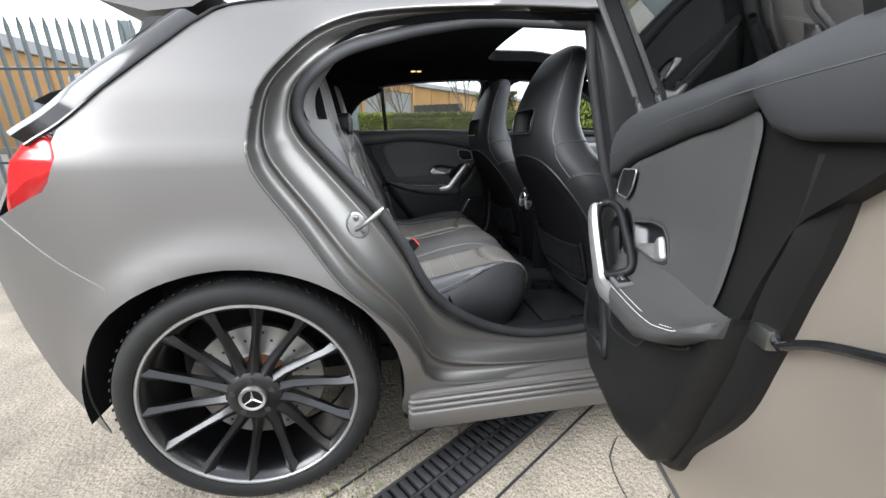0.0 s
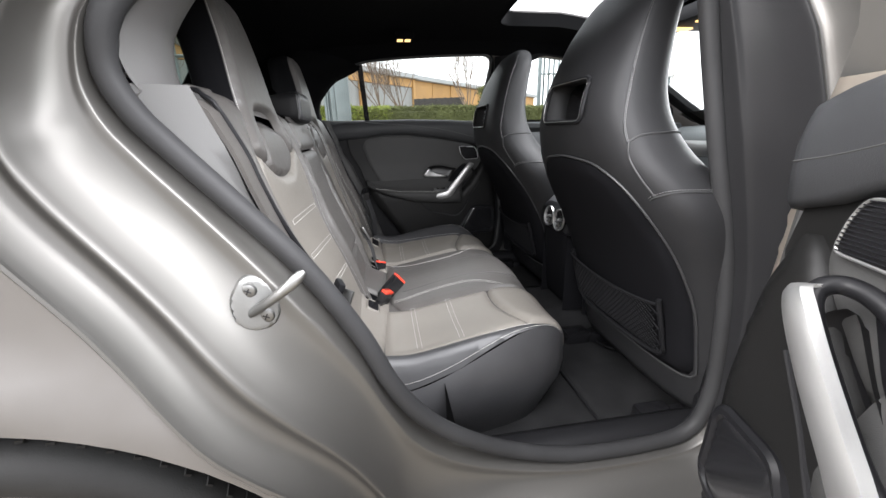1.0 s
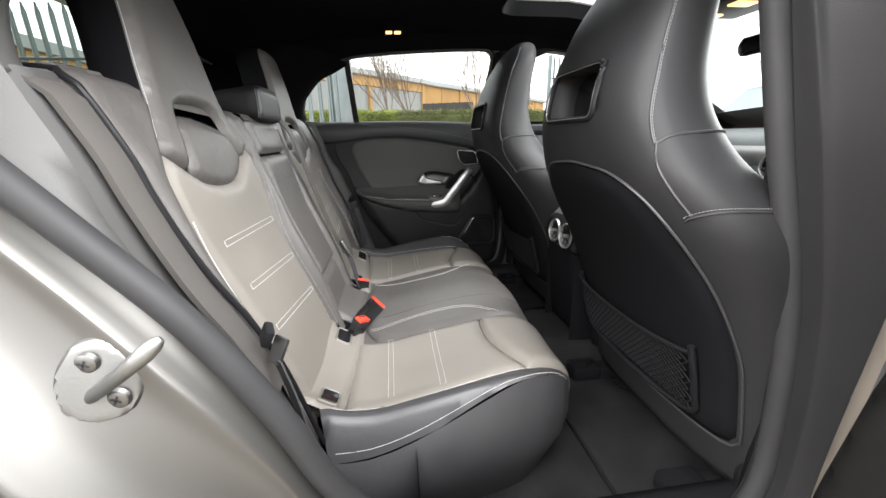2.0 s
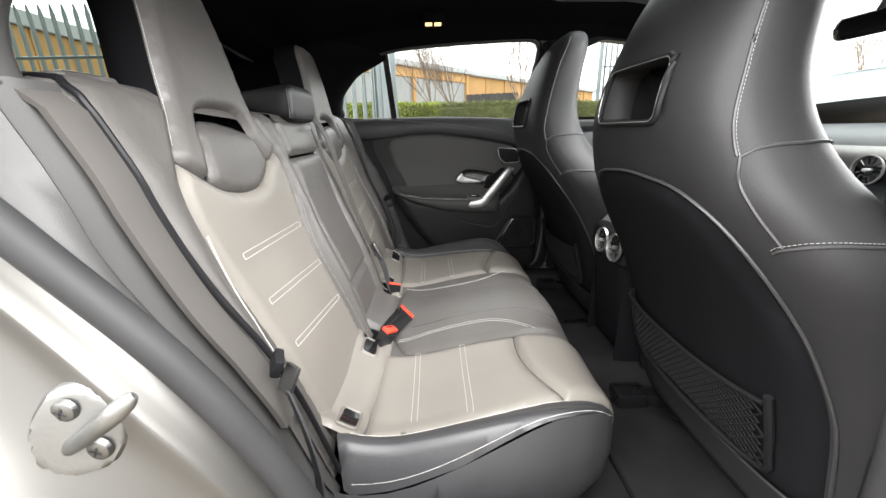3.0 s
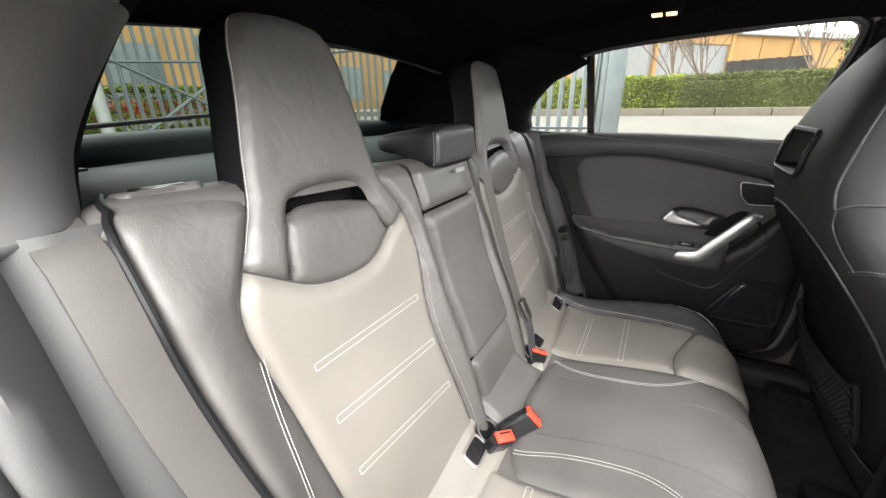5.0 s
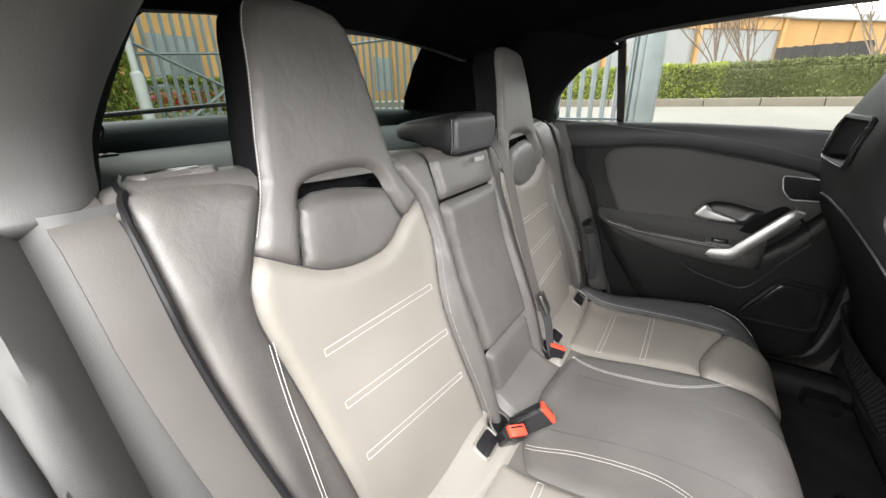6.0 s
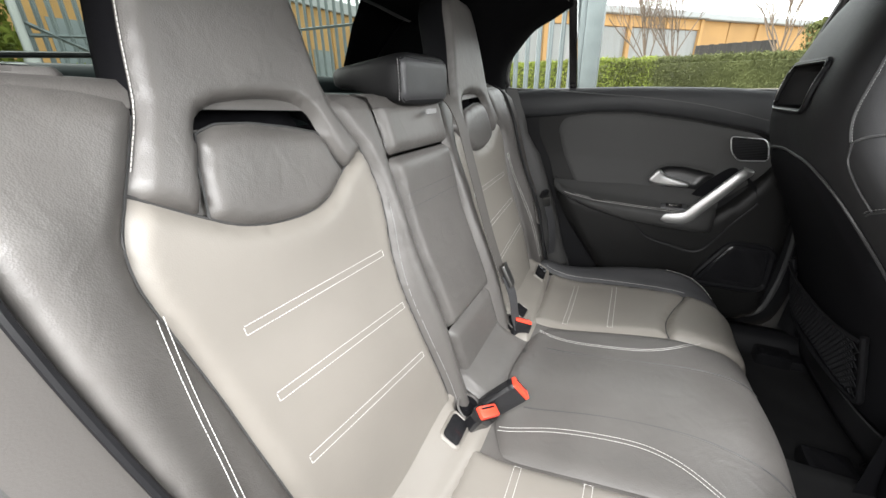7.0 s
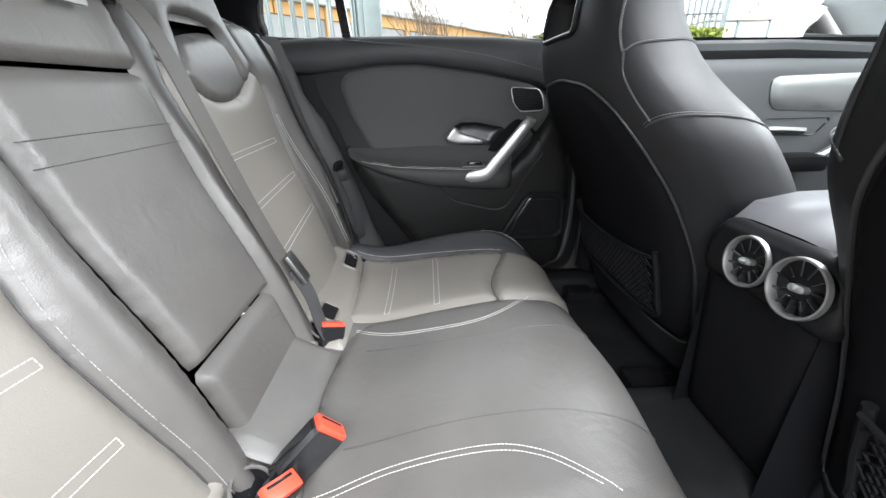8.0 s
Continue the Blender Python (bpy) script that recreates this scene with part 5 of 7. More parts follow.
OUT_LINE = [(0.471, 0.92), (0.487, 0.885), (0.491, 0.85), (0.486, 0.815), (0.474, 0.74), (0.466, 0.66), (0.455, 0.56), (0.445, 0.44)]
IN_LINE = [(0.157, 0.44), (0.158, 0.52), (0.168, 0.62), (0.17, 0.70), (0.16, 0.78), (0.152, 0.845), (0.155, 0.89), (0.164, 0.921)]


def backrest(sgn):
    def on(s, z, h):
        return (back_x(s, z) + h, sgn * s, z)
    v, o, i = spline(V_LINE, 5), spline(OUT_LINE, 5), spline(IN_LINE, 5)
    part("insert", sheet(v + o[1:] + i[:-1], on, 0.010, puff=0.013, rad=0.022), M_INSERT, rear_seat, "pale taupe leather insert", smooth=80)
    st = bmesh.new()
    for z_in, z_out in ((0.769, 0.776), (0.685, 0.702), (0.601, 0.626)):
        for dz in (-0.0046, 0.0046):
            dashes([on(s, z_in + (z_out - z_in) * (s - 0.192) / 0.238 + dz, 0.0135) for s in np.linspace(0.192, 0.43, 20)], bm=st)
        for s, z in ((0.192, z_in), (0.43, z_out)):
            dashes([on(s, z - 0.0046, 0.0135), on(s, z, 0.0135), on(s, z + 0.0046, 0.0135)], bm=st)
    part("cross_stitching", st, M_STITCH, rear_seat, "double white cross stitching", smooth=0)
    part("backrest_core", sheet(soften([(0.115, 0.44), (0.11, 0.855), (0.57, 0.86), (0.565, 0.72), (0.55, 0.44)], 0.01), lambda s, z, h: on(s, z, -0.0025), 0.03), M_LEATHER, rear_seat, smooth=80)
    # headrest with its slot
    slot = spline([(0.394, 0.963), (0.385, 0.977), (0.36, 0.987), (0.31, 0.990), (0.265, 0.985), (0.243, 0.970), (0.236, 0.950)], 4)
    v_in = [p for p in v if 0.214 < p[0] < 0.411]
    pad = soften([(0.236, 0.948), (0.28, 0.958), (0.33, 0.966), (0.37, 0.968), (0.394, 0.961), (0.405, 0.93), (0.412, 0.884)] + v_in[::-1] + [(0.213, 0.895), (0.222, 0.915)], 0.004, 2)
    part("headrest_pad", sheet(pad, on, 0.008, puff=0.012, rad=0.018), M_LEATHER, rear_seat, smooth=80)
    head_out = spline([(0.471, 0.92), (0.452, 0.955), (0.436, 0.99), (0.424, 1.05), (0.409, 1.12), (0.400, 1.165), (0.382, 1.192), (0.32, 1.20), (0.262, 1.192), (0.240, 1.165), (0.230, 1.12), (0.216, 1.05), (0.203, 0.99), (0.186, 0.955), (0.164, 0.921)], 4)
    v_r = [p for p in v if p[0] <= 0.214]
    v_l = [p for p in v if p[0] >= 0.411]
    head = head_out[:-1] + v_r + [(0.222, 0.915), (0.236, 0.950)] + slot[::-1][1:-1] + [(0.394, 0.963), (0.405, 0.93)] + v_l[:-1]

    def head_on(s, z, h):
        back = 0.105 * interp(z, [(0.92, 0.3), (1.0, 0.85), (1.1, 1.0), (1.2, 0.75)])
        return (back_x(min(s, 0.5), z) + (h if h >= 0 else -back), sgn * s, z)
    part("headrest", sheet(head, head_on, 0.008, puff=0.016, rad=0.018), M_LEATHER, rear_seat, "tapered dark leather headrest with a slot", smooth=80)
    rows = []
    for dx, k in ((0.002, 1.0), (-0.012, 1.012), (-0.035, 1.0), (-0.058, 0.95), (-0.066, 0.82), (-0.068, 0.3)):
        rows.append([(back_x(min(s, 0.5), z) + dx, sgn * (0.32 + (s - 0.32) * k), 1.06 + (z - 1.06) * (k if z > 1.06 else 1)) for s, z in head_out])
    part("headrest_back", loft(rows, ring_closed=False, caps=False), M_HEADBACK, rear_seat, "black cloth headrest back", smooth=70)
    part("headrest_core", sheet(soften([(0.40, 0.965), (0.425, 0.885), (0.20, 0.89), (0.23, 0.95)], 0.005), lambda s, z, h: on(s, z, -0.003), 0.02), M_LEATHER, rear_seat)
    part("slot_lining", sheet(soften([(0.41, 0.95), (0.39, 0.995), (0.25, 0.995), (0.225, 0.945)], 0.01), lambda s, z, h: (back_x(s, z) - 0.035, sgn * s, z), 0.02), M_HEADBACK, rear_seat)
    side_seam = [p for p in head_out if p[0] > 0.36 and 0.935 < p[1] < 1.19]
    part("headrest_stitching", dashes([head_on(s - 0.0005, z, 0.0045) for s, z in side_seam], r=0.0006), M_STITCH, rear_seat, smooth=0)
    # bolsters
    bol = soften(o[::-1] + head_out[1:9][0:9] + [(0.47, 1.0), (0.53, 1.006), (0.562, 1.002), (0.570, 0.985), (0.570, 0.92), (0.564, 0.82), (0.553, 0.73), (0.537, 0.60), (0.52, 0.44)], 0.003, 2)
    part("outer_bolster", sheet(bol, on, 0.010, puff=0.012, rad=0.020), M_LEATHER, rear_seat, "creased dark leather side bolster", smooth=80)
    inner_top = [p for p in head_out if p[0] < 0.21][::1]
    inb = soften(i[:] + inner_top[::-1][1:] + [(0.19, 0.985), (0.15, 0.992), (0.112, 0.985), (0.106, 0.90), (0.103, 0.75), (0.096, 0.60), (0.095, 0.44)], 0.003, 2)
    part("inner_bolster", sheet(inb, on, 0.010, puff=0.012, rad=0.018), M_LEATHER, rear_seat, smooth=80)
    seams = bmesh.new()
    for line in (v, o, i, head_out[:8], [q for q in pad]):
        tube([on(s, z, 0.0005) for s, z in line], 0.0016, 5, bm=seams)
    part("seam", seams, M_RUBBER, rear_seat)
    st = bmesh.new()
    vs = spline([(0.4915, 0.825), (0.496, 0.77), (0.502, 0.70), (0.508, 0.62), (0.512, 0.50)], 6)
    dashes([on(s + 0.003, z, 0.0132) for s, z in vs], bm=st)
    dashes([on(s - 0.003, z, 0.0130) for s, z in vs], bm=st)
    part("edge_stitching", st, M_STITCH, rear_seat, smooth=0)
    part("inner_stitching", dashes([on(s - 0.006, z, 0.008) for s, z in spline(IN_LINE[:6], 5)], r=0.0006), M_THREAD, rear_seat, smooth=0)
    part("edge_piping", tube([(back_x(min(s, 0.565), min(z, 1.0)) + interp(z, [(0.97, 0.016), (0.99, 0.013), (1.006, -0.005), (1.012, -0.06)]), sgn * s, z) for s, z in spline([(0.545, 1.012), (0.560, 1.006), (0.570, 0.988), (0.571, 0.95), (0.570, 0.89), (0.565, 0.83), (0.556, 0.75), (0.538, 0.61), (0.522, 0.46)], 6)], 0.0040, 8), M_GLOSS_SATIN, rear_seat, "black edge piping")
    # top and back of the backrest
    prof = [(0.004, -0.012), (0.0, 0.002), (-0.014, 0.011), (-0.04, 0.013), (-0.07, 0.006), (-0.085, -0.015), (-0.09, -0.08), (-0.05, -0.5)]
    rows = []
    for s in np.linspace(0.10, 0.586, 28):
        z0 = interp(s, [(0.10, 0.98), (0.2, 0.985), (0.45, 0.998), (0.54, 1.002), (0.575, 0.99), (0.59, 0.97)])
        rows.append([(back_x(min(s, 0.57), z0) + a, sgn * s, z0 + b) for a, b in prof])
    part("backrest_top", loft(rows, ring_closed=False, caps=False), M_LEATHER, rear_seat, smooth=80)
    rows = []
    for z in np.linspace(0.42, 1.0, 18):
        bx = back_x(0.575, z)
        sx = interp(z, [(0.40, 0.60), (0.435, 0.565), (0.50, 0.495), (0.57, 0.45), (0.66, 0.41), (0.77, 0.345), (0.87, 0.265), (0.93, 0.22), (0.97, 0.195), (1.01, 0.18)])
        if sgn > 0:
            sx = min(sx, bx + 0.045)
        mx = max(bx + 0.03, (bx + sx) / 2 + 0.02)
        w0 = interp(z, [(0.44, 0.515), (0.61, 0.535), (0.75, 0.553), (0.83, 0.562), (1.0, 0.57)])
        rows.append([(bx + 0.0, sgn * w0, z), (bx + 0.004, sgn * 0.60, z), (bx + 0.004, sgn * 0.618, z), (bx - 0.016, sgn * 0.634, z), (mx - 0.012, sgn * 0.655, z), (mx, sgn * 0.668, z), (mx * 0.5 + sx * 0.5 + 0.006, sgn * 0.68, z), (sx + 0.004, sgn * 0.692, z)])
    part("backrest_side", loft(rows, ring_closed=False, caps=False), M_SIDE, rear_seat, "grey side trim beside the backrest", smooth=80)
    # release recess on the shoulder
    rel = part("release_bezel", sheet(soften([(-0.075, -0.018), (-0.06, 0.016), (0.06, 0.018), (0.075, 0.0), (0.06, -0.02)], 0.012), lambda s, t, h: (0.178 + t * 0.9, sgn * (0.503 - s * 0.6), 1.011 + h + t * 0.1), 0.005, puff=0.005, rad=0.008, thick=0.006), M_LEATHER, rear_seat, "leather-edged backrest release recess")
    part("release_lever", block(0.173, 0.188, sgn * 0.48, sgn * 0.53, 1.012, 1.0185, 0.003), M_GLOSS, rel)


backrest(-1)
backrest(1)


def mid(s, z, h):
    return (back_x(abs(s) * 0.3, z) + 0.004 + h, s + 0.01, z)


part("armrest_flap", sheet(soften([(-0.112, 0.895), (0.105, 0.895), (0.106, 0.75), (0.104, 0.585), (-0.102, 0.585), (-0.108, 0.75)], 0.008), mid, 0.010, puff=0.016, rad=0.018), M_LEATHER, rear_seat, "fold-down leather centre armrest", smooth=80)
part("centre_top", sheet(soften([(-0.112, 0.90), (-0.115, 0.985), (0.11, 0.985), (0.105, 0.90)], 0.008), mid, 0.010, puff=0.013, rad=0.018), M_LEATHER, rear_seat, smooth=80)
part("centre_base", sheet(soften([(-0.102, 0.58), (0.104, 0.58), (0.104, 0.44), (-0.102, 0.44)], 0.008), mid, 0.010, puff=0.013, rad=0.018), M_LEATHER, rear_seat, smooth=80)
st = bmesh.new()
for z in (0.835, 0.812):
    dashes([mid(s, z, 0.0165) for s in np.linspace(-0.108, 0.10, 20)], bm=st, r=0.0006)
part("armrest_stitching", st, M_RUBBER, rear_seat, smooth=0)
part("strap_tab", block(0.252, 0.257, 0.02, 0.055, 0.958, 0.967, 0.001), M_THREAD, rear_seat)
part("centre_top_edge", loft([[(interp(0.98, BACK) + a, s, 0.98 + b) for a, b in ((0.018, -0.006), (0.008, 0.008), (-0.02, 0.014), (-0.07, 0.006), (-0.085, -0.02), (-0.05, -0.5))] for s in np.linspace(-0.12, 0.12, 7)], ring_closed=False, caps=False), M_LEATHER, rear_seat, smooth=80)
# middle headrest: a deep padded block over the backrest's top
rows = []
for f in (0.0, 0.06, 0.16, 0.32, 0.6, 0.82, 0.93, 0.985, 1.0):
    x = 0.112 + 0.142 * f
    k = 1 - interp(f, [(0, 0.13), (0.06, 0.05), (0.16, 0.01), (0.82, 0.0), (0.93, 0.025), (0.985, 0.08), (1, 0.16)])
    zt, zb = 1.038 + 0.020 * min(1, f * 1.1), interp(f, [(0, 1.0), (0.45, 0.992), (0.7, 0.975), (1, 0.972)])
    hz, zc = (zt - zb) / 2, (zt + zb) / 2
    ring = []
    for j in range(32):
        a = 2 * math.pi * j / 32
        ca, sa = math.cos(a), math.sin(a)
        ring.append((x, 0.024 + 0.094 * k * math.copysign(abs(ca) ** 0.42, ca), zc + hz * (k if f > 0.5 else k * 0.97) * math.copysign(abs(sa) ** 0.5, sa)))
    rows.append(ring)
mh = part("middle_headrest", loft(rows), M_BLACK_LEATHER_DIM, rear_seat, "black leather middle headrest", smooth=75)
part("front_pad", sheet(rounded(-0.062, 0.110, 0.979, 1.050, 0.016), lambda y, z, h: (0.2505 - 25 * abs(z - 1.014) ** 3 + h, y, z), 0.006, puff=0.007, rad=0.014), M_CUSHION_SIDE, mh, "dark grey leather front pad", smooth=80)
for s in (-0.064, 0.112):
    part("headrest_stitching", dashes([(0.2505 - 40 * abs(z - 1.014) ** 3, s, z) for z in np.linspace(0.983, 1.046, 14)], r=0.0006), M_THREAD, mh, smooth=0)
for s in (-0.03, 0.08):
    part("headrest_post", tube([(0.215, s, 0.94), (0.212, s, 0.99)], 0.006, 10), M_CHROME, mh)

# bench cushion
cushion = rear_seat
CUSH = spline([(0.33, 0.50), (0.37, 0.487), (0.42, 0.458), (0.47, 0.448), (0.52, 0.450), (0.62, 0.469), (0.70, 0.483), (0.76, 0.490), (0.81, 0.488), (0.845, 0.478), (0.872, 0.455), (0.886, 0.42), (0.886, 0.37), (0.87, 0.32), (0.85, 0.27)], 6)
CUSH_L = np.concatenate([[0], np.cumsum(np.linalg.norm(np.diff(np.array(CUSH), axis=0), axis=1))])
CUSH_XS = [p[0] for p in CUSH]
CUSH_ZS = [p[1] for p in CUSH]


def run(x):
    """Length along the cushion's profile, from the back, at a place x of its upper side."""
    k = int(np.argmax(CUSH_XS))
    return float(np.interp(x, CUSH_XS[:k], CUSH_L[:k]))


def cush(p, s, h):
    """A point of the cushion: p along the profile, s across the car."""
    x, z = float(np.interp(p, CUSH_L, CUSH_XS)), float(np.interp(p, CUSH_L, CUSH_ZS))
    x2, z2 = float(np.interp(p + 0.004, CUSH_L, CUSH_XS)), float(np.interp(p + 0.004, CUSH_L, CUSH_ZS))
    d = math.hypot(x2 - x, z2 - z) or 1
    nx, nz = -(z2 - z) / d, (x2 - x) / d
    a = abs(s)
    drop = 0.0
    if a > 0.43:
        drop = -0.032 * math.exp(-((a - 0.50) / 0.04) ** 2) + 1.0 * max(0, a - 0.505)
    dip = 0.008 * math.exp(-((a - 0.32) / 0.09) ** 2)
    side_in = 0.35 * max(0, a - 0.40) * interp(x, [(0.5, 0), (0.9, 1)])
    return (x + nx * h - side_in * 0.3, s, z + nz * h - drop - dip)


R = run


CUP = (0.407, 0.148)


def bench(sgn):
    def on(p, s, h):
        return cush(p, sgn * s, h)
    part("isofix_band", sheet(soften([(R(0.335), 0.115), (R(0.335), 0.47), (R(0.432), 0.475), (R(0.455), 0.2), (R(0.455), 0.115)], 0.008), on, 0.010, holes=([(R(CUP[0]) + 0.024 * math.cos(a), CUP[1] + 0.024 * math.sin(a)) for a in np.linspace(0, 2 * math.pi, 40, endpoint=False)],), puff=0.012, rad=0.02), M_INSERT, cushion, "pale leather band with isofix covers", smooth=80)
    roll = spline([(R(0.742), 0.205), (R(0.738), 0.24), (R(0.742), 0.29), (R(0.76), 0.35), (R(0.785), 0.41), (R(0.79), 0.425)], 5)
    pan = [(R(0.44), 0.205)] + roll + [(R(0.60), 0.452), (R(0.44), 0.468)]
    part("seat_panel", sheet(soften(pan, 0.006), on, 0.010, puff=0.011, rad=0.025), M_INSERT, cushion, "pale taupe leather seat panel", smooth=80)
    rl = roll + [(R(0.84), 0.415), (R(0.88), 0.405), (R(0.88) + 0.05, 0.395), (R(0.88) + 0.05, 0.225), (R(0.86), 0.205), (R(0.80), 0.2)]
    part("thigh_roll", sheet(soften(rl, 0.006), on, 0.010, puff=0.016, rad=0.03), M_INSERT, cushion, "rounded pale leather thigh roll", smooth=80)
    st = bmesh.new()
    for x in (0.5225, 0.6235):
        for dx in (-0.0055, 0.0055):
            dashes([on(R(x + dx), s, 0.0115) for s in np.linspace(0.214, 0.430, 18)], bm=st)
        for s in (0.214, 0.430):
            dashes([on(R(x - 0.0055), s, 0.0115), on(R(x), s, 0.0115), on(R(x + 0.0055), s, 0.0115)], bm=st)
    part("cross_stitching", st, M_STITCH, cushion, smooth=0)
    ob = [(R(0.40), 0.475), (R(0.44), 0.468), (R(0.60), 0.452), (R(0.79), 0.425), (R(0.84), 0.415), (R(0.88), 0.405), (R(0.88) + 0.02, 0.40), (R(0.87), 0.44), (R(0.845), 0.468), (R(0.78), 0.497), (R(0.60), 0.527), (R(0.42), 0.54)]
    part("cushion_bolster", sheet(soften(ob, 0.006), on, 0.010, puff=0.009, rad=0.02), M_CUSHION_SIDE, cushion, smooth=80)
    st = bmesh.new()
    for line in ([(0.42, 0.477), (0.44, 0.474), (0.60, 0.458), (0.79, 0.431)], [(0.43, 0.534), (0.60, 0.522), (0.78, 0.492), (0.84, 0.466), (0.865, 0.44)]):
        dashes([on(R(x), s, 0.0075 if line[0][1] < 0.5 else 0.005) for x, s in spline(line, 6)], bm=st)
    part("edge_stitching", st, M_STITCH, cushion, smooth=0)
    seams = bmesh.new()
    tube([on(p, s, 0.0) for p, s in roll], 0.002, 5, bm=seams)
    tube([on(R(x), s, 0.0) for x, s in spline([(0.41, 0.475), (0.44, 0.468), (0.60, 0.452), (0.79, 0.425), (0.87, 0.41)], 5)], 0.002, 5, bm=seams)
    part("seam", seams, M_RUBBER, cushion)
    # outer side, down to the floor
    top = spline([(R(0.36), 0.535), (R(0.42), 0.54), (R(0.60), 0.527), (R(0.78), 0.497), (R(0.845), 0.468), (R(0.87), 0.44), (R(0.88) + 0.02, 0.40), (R(0.88) + 0.06, 0.30), (R(0.88) + 0.06, 0.115)], 5)
    rows = []
    for f in (0, 0.08, 0.25, 0.5, 0.75, 1.0):
        row = []
        for p, s in top:
            x, y, z = on(p, s, 0.0)
            out = 0.024 * math.sin(math.pi * min(1, f * 1.15)) * interp(abs(y), [(0.30, 0.3), (0.45, 1.0)])
            row.append((x - 0.05 * f * interp(x, [(0.55, 0.2), (0.88, 1.0)]) + 0.01 * interp(x, [(0.78, 0.0), (0.88, 1.0)]) * math.sin(math.pi * f), y + sgn * out - sgn * 0.015 * f * f, z + (0.262 - z) * f))
        rows.append(row)
    part("cushion_side", loft(rows, ring_closed=False, caps=False), M_CUSHION_SIDE, cushion, "dark leather cushion side in a shaded tone", smooth=80)
    # isofix covers
    for s in (0.204, 0.435):
        c = part("isofix_cover", sheet(rounded(-0.022, 0.022, -0.03, 0.03, 0.009), lambda a, b, h: on(R(0.405) + a, s + b, 0.013 + h), 0.004, holes=(rounded(-0.016, 0.016, -0.023, 0.023, 0.006),), puff=0.003, rad=0.003, thick=0.004), M_INSERT, cushion, "pale isofix cover frame")
        part("isofix_pocket", sheet(rounded(-0.017, 0.017, -0.024, 0.024, 0.006), lambda a, b, h: on(R(0.405) + a, s + b, 0.0146 + h), 0.004), M_GLOSS, c)
        part("isofix_mark", block(-0.004, 0.004, -0.007, 0.007, -0.0005, 0.0005, 0, m=Matrix.Translation(on(R(0.413), s - 0.012, 0.0125)) @ pose(0, 0, 0, 0, 20, 0)), M_STITCH, c, smooth=0)


bench(-1)
bench(1)
part("cushion_core", sheet([(R(0.34), -0.47), (R(0.34), 0.47), (R(0.84), 0.43), (R(0.88) + 0.05, 0.40), (R(0.88) + 0.05, -0.40), (R(0.84), -0.43)], lambda p, s, h: cush(p, s, -0.001), 0.02), M_LEATHER, cushion, smooth=80)
part("middle_band", sheet(soften([(R(0.335), -0.112), (R(0.335), 0.112), (R(0.452), 0.112), (R(0.452), -0.112)], 0.008), lambda p, s, h: cush(p, s, h + 0.004), 0.012, puff=0.010, rad=0.02), M_LEATHER, cushion, "grey leather band behind the middle seat", smooth=80)
midc = [(R(0.455), -0.10), (R(0.448), 0.0), (R(0.455), 0.10), (R(0.462), 0.15), (R(0.49), 0.20), (R(0.74), 0.20), (R(0.80), 0.195), (R(0.86), 0.20), (R(0.88) + 0.05, 0.22), (R(0.88) + 0.06, 0.0), (R(0.88) + 0.05, -0.22), (R(0.86), -0.20), (R(0.80), -0.195), (R(0.74), -0.20), (R(0.49), -0.20), (R(0.462), -0.15)]
part("middle_panel", sheet(soften(midc, 0.012), lambda p, s, h: cush(p, s, h + 0.012 * math.exp(-(s / 0.12) ** 2)), 0.012, puff=0.008, rad=0.02), M_LEATHER, cushion, "plain dark leather middle seat", smooth=80)
st = bmesh.new()
sm = bmesh.new()
for sgn in (-1, 1):
    dashes([cush(R(x), sgn * s, 0.0135) for x, s in spline([(0.47, 0.155), (0.56, 0.128), (0.67, 0.122), (0.73, 0.138), (0.78, 0.175), (0.795, 0.19)], 6)], bm=st)
    dashes([cush(R(x), sgn * (s + 0.007), 0.0125) for x, s in spline([(0.47, 0.155), (0.56, 0.128), (0.67, 0.122), (0.73, 0.138), (0.78, 0.175)], 6)], bm=st)
    tube([cush(R(x), sgn * s, 0.0145) for x, s in spline([(0.50, 0.095), (0.63, 0.083), (0.74, 0.085), (0.82, 0.095), (0.87, 0.105)], 6)], 0.0014, 5, bm=sm)
part("middle_stitching", st, M_STITCH, cushion, smooth=0)
part("middle_seam", sm, M_RUBBER, cushion)

# seat belts and buckles


def strap(pts, normal, w, name, material, parent, label=""):
    rows = []
    n = Vector(normal).normalized()
    p = [Vector(q) for q in pts]
    for k in range(len(p)):
        t = (p[min(k + 1, len(p) - 1)] - p[max(k - 1, 0)]).normalized()
        a = t.cross(n).normalized()
        rows.append([tuple(p[k] + a * w * u + n * 0.0012 * v) for u, v in ((-0.5, -1), (-0.5, 1), (-0.25, 1.2), (0.25, 1.2), (0.5, 1), (0.5, -1))])
    return part(name, loft(rows), material, parent, label, smooth=50)


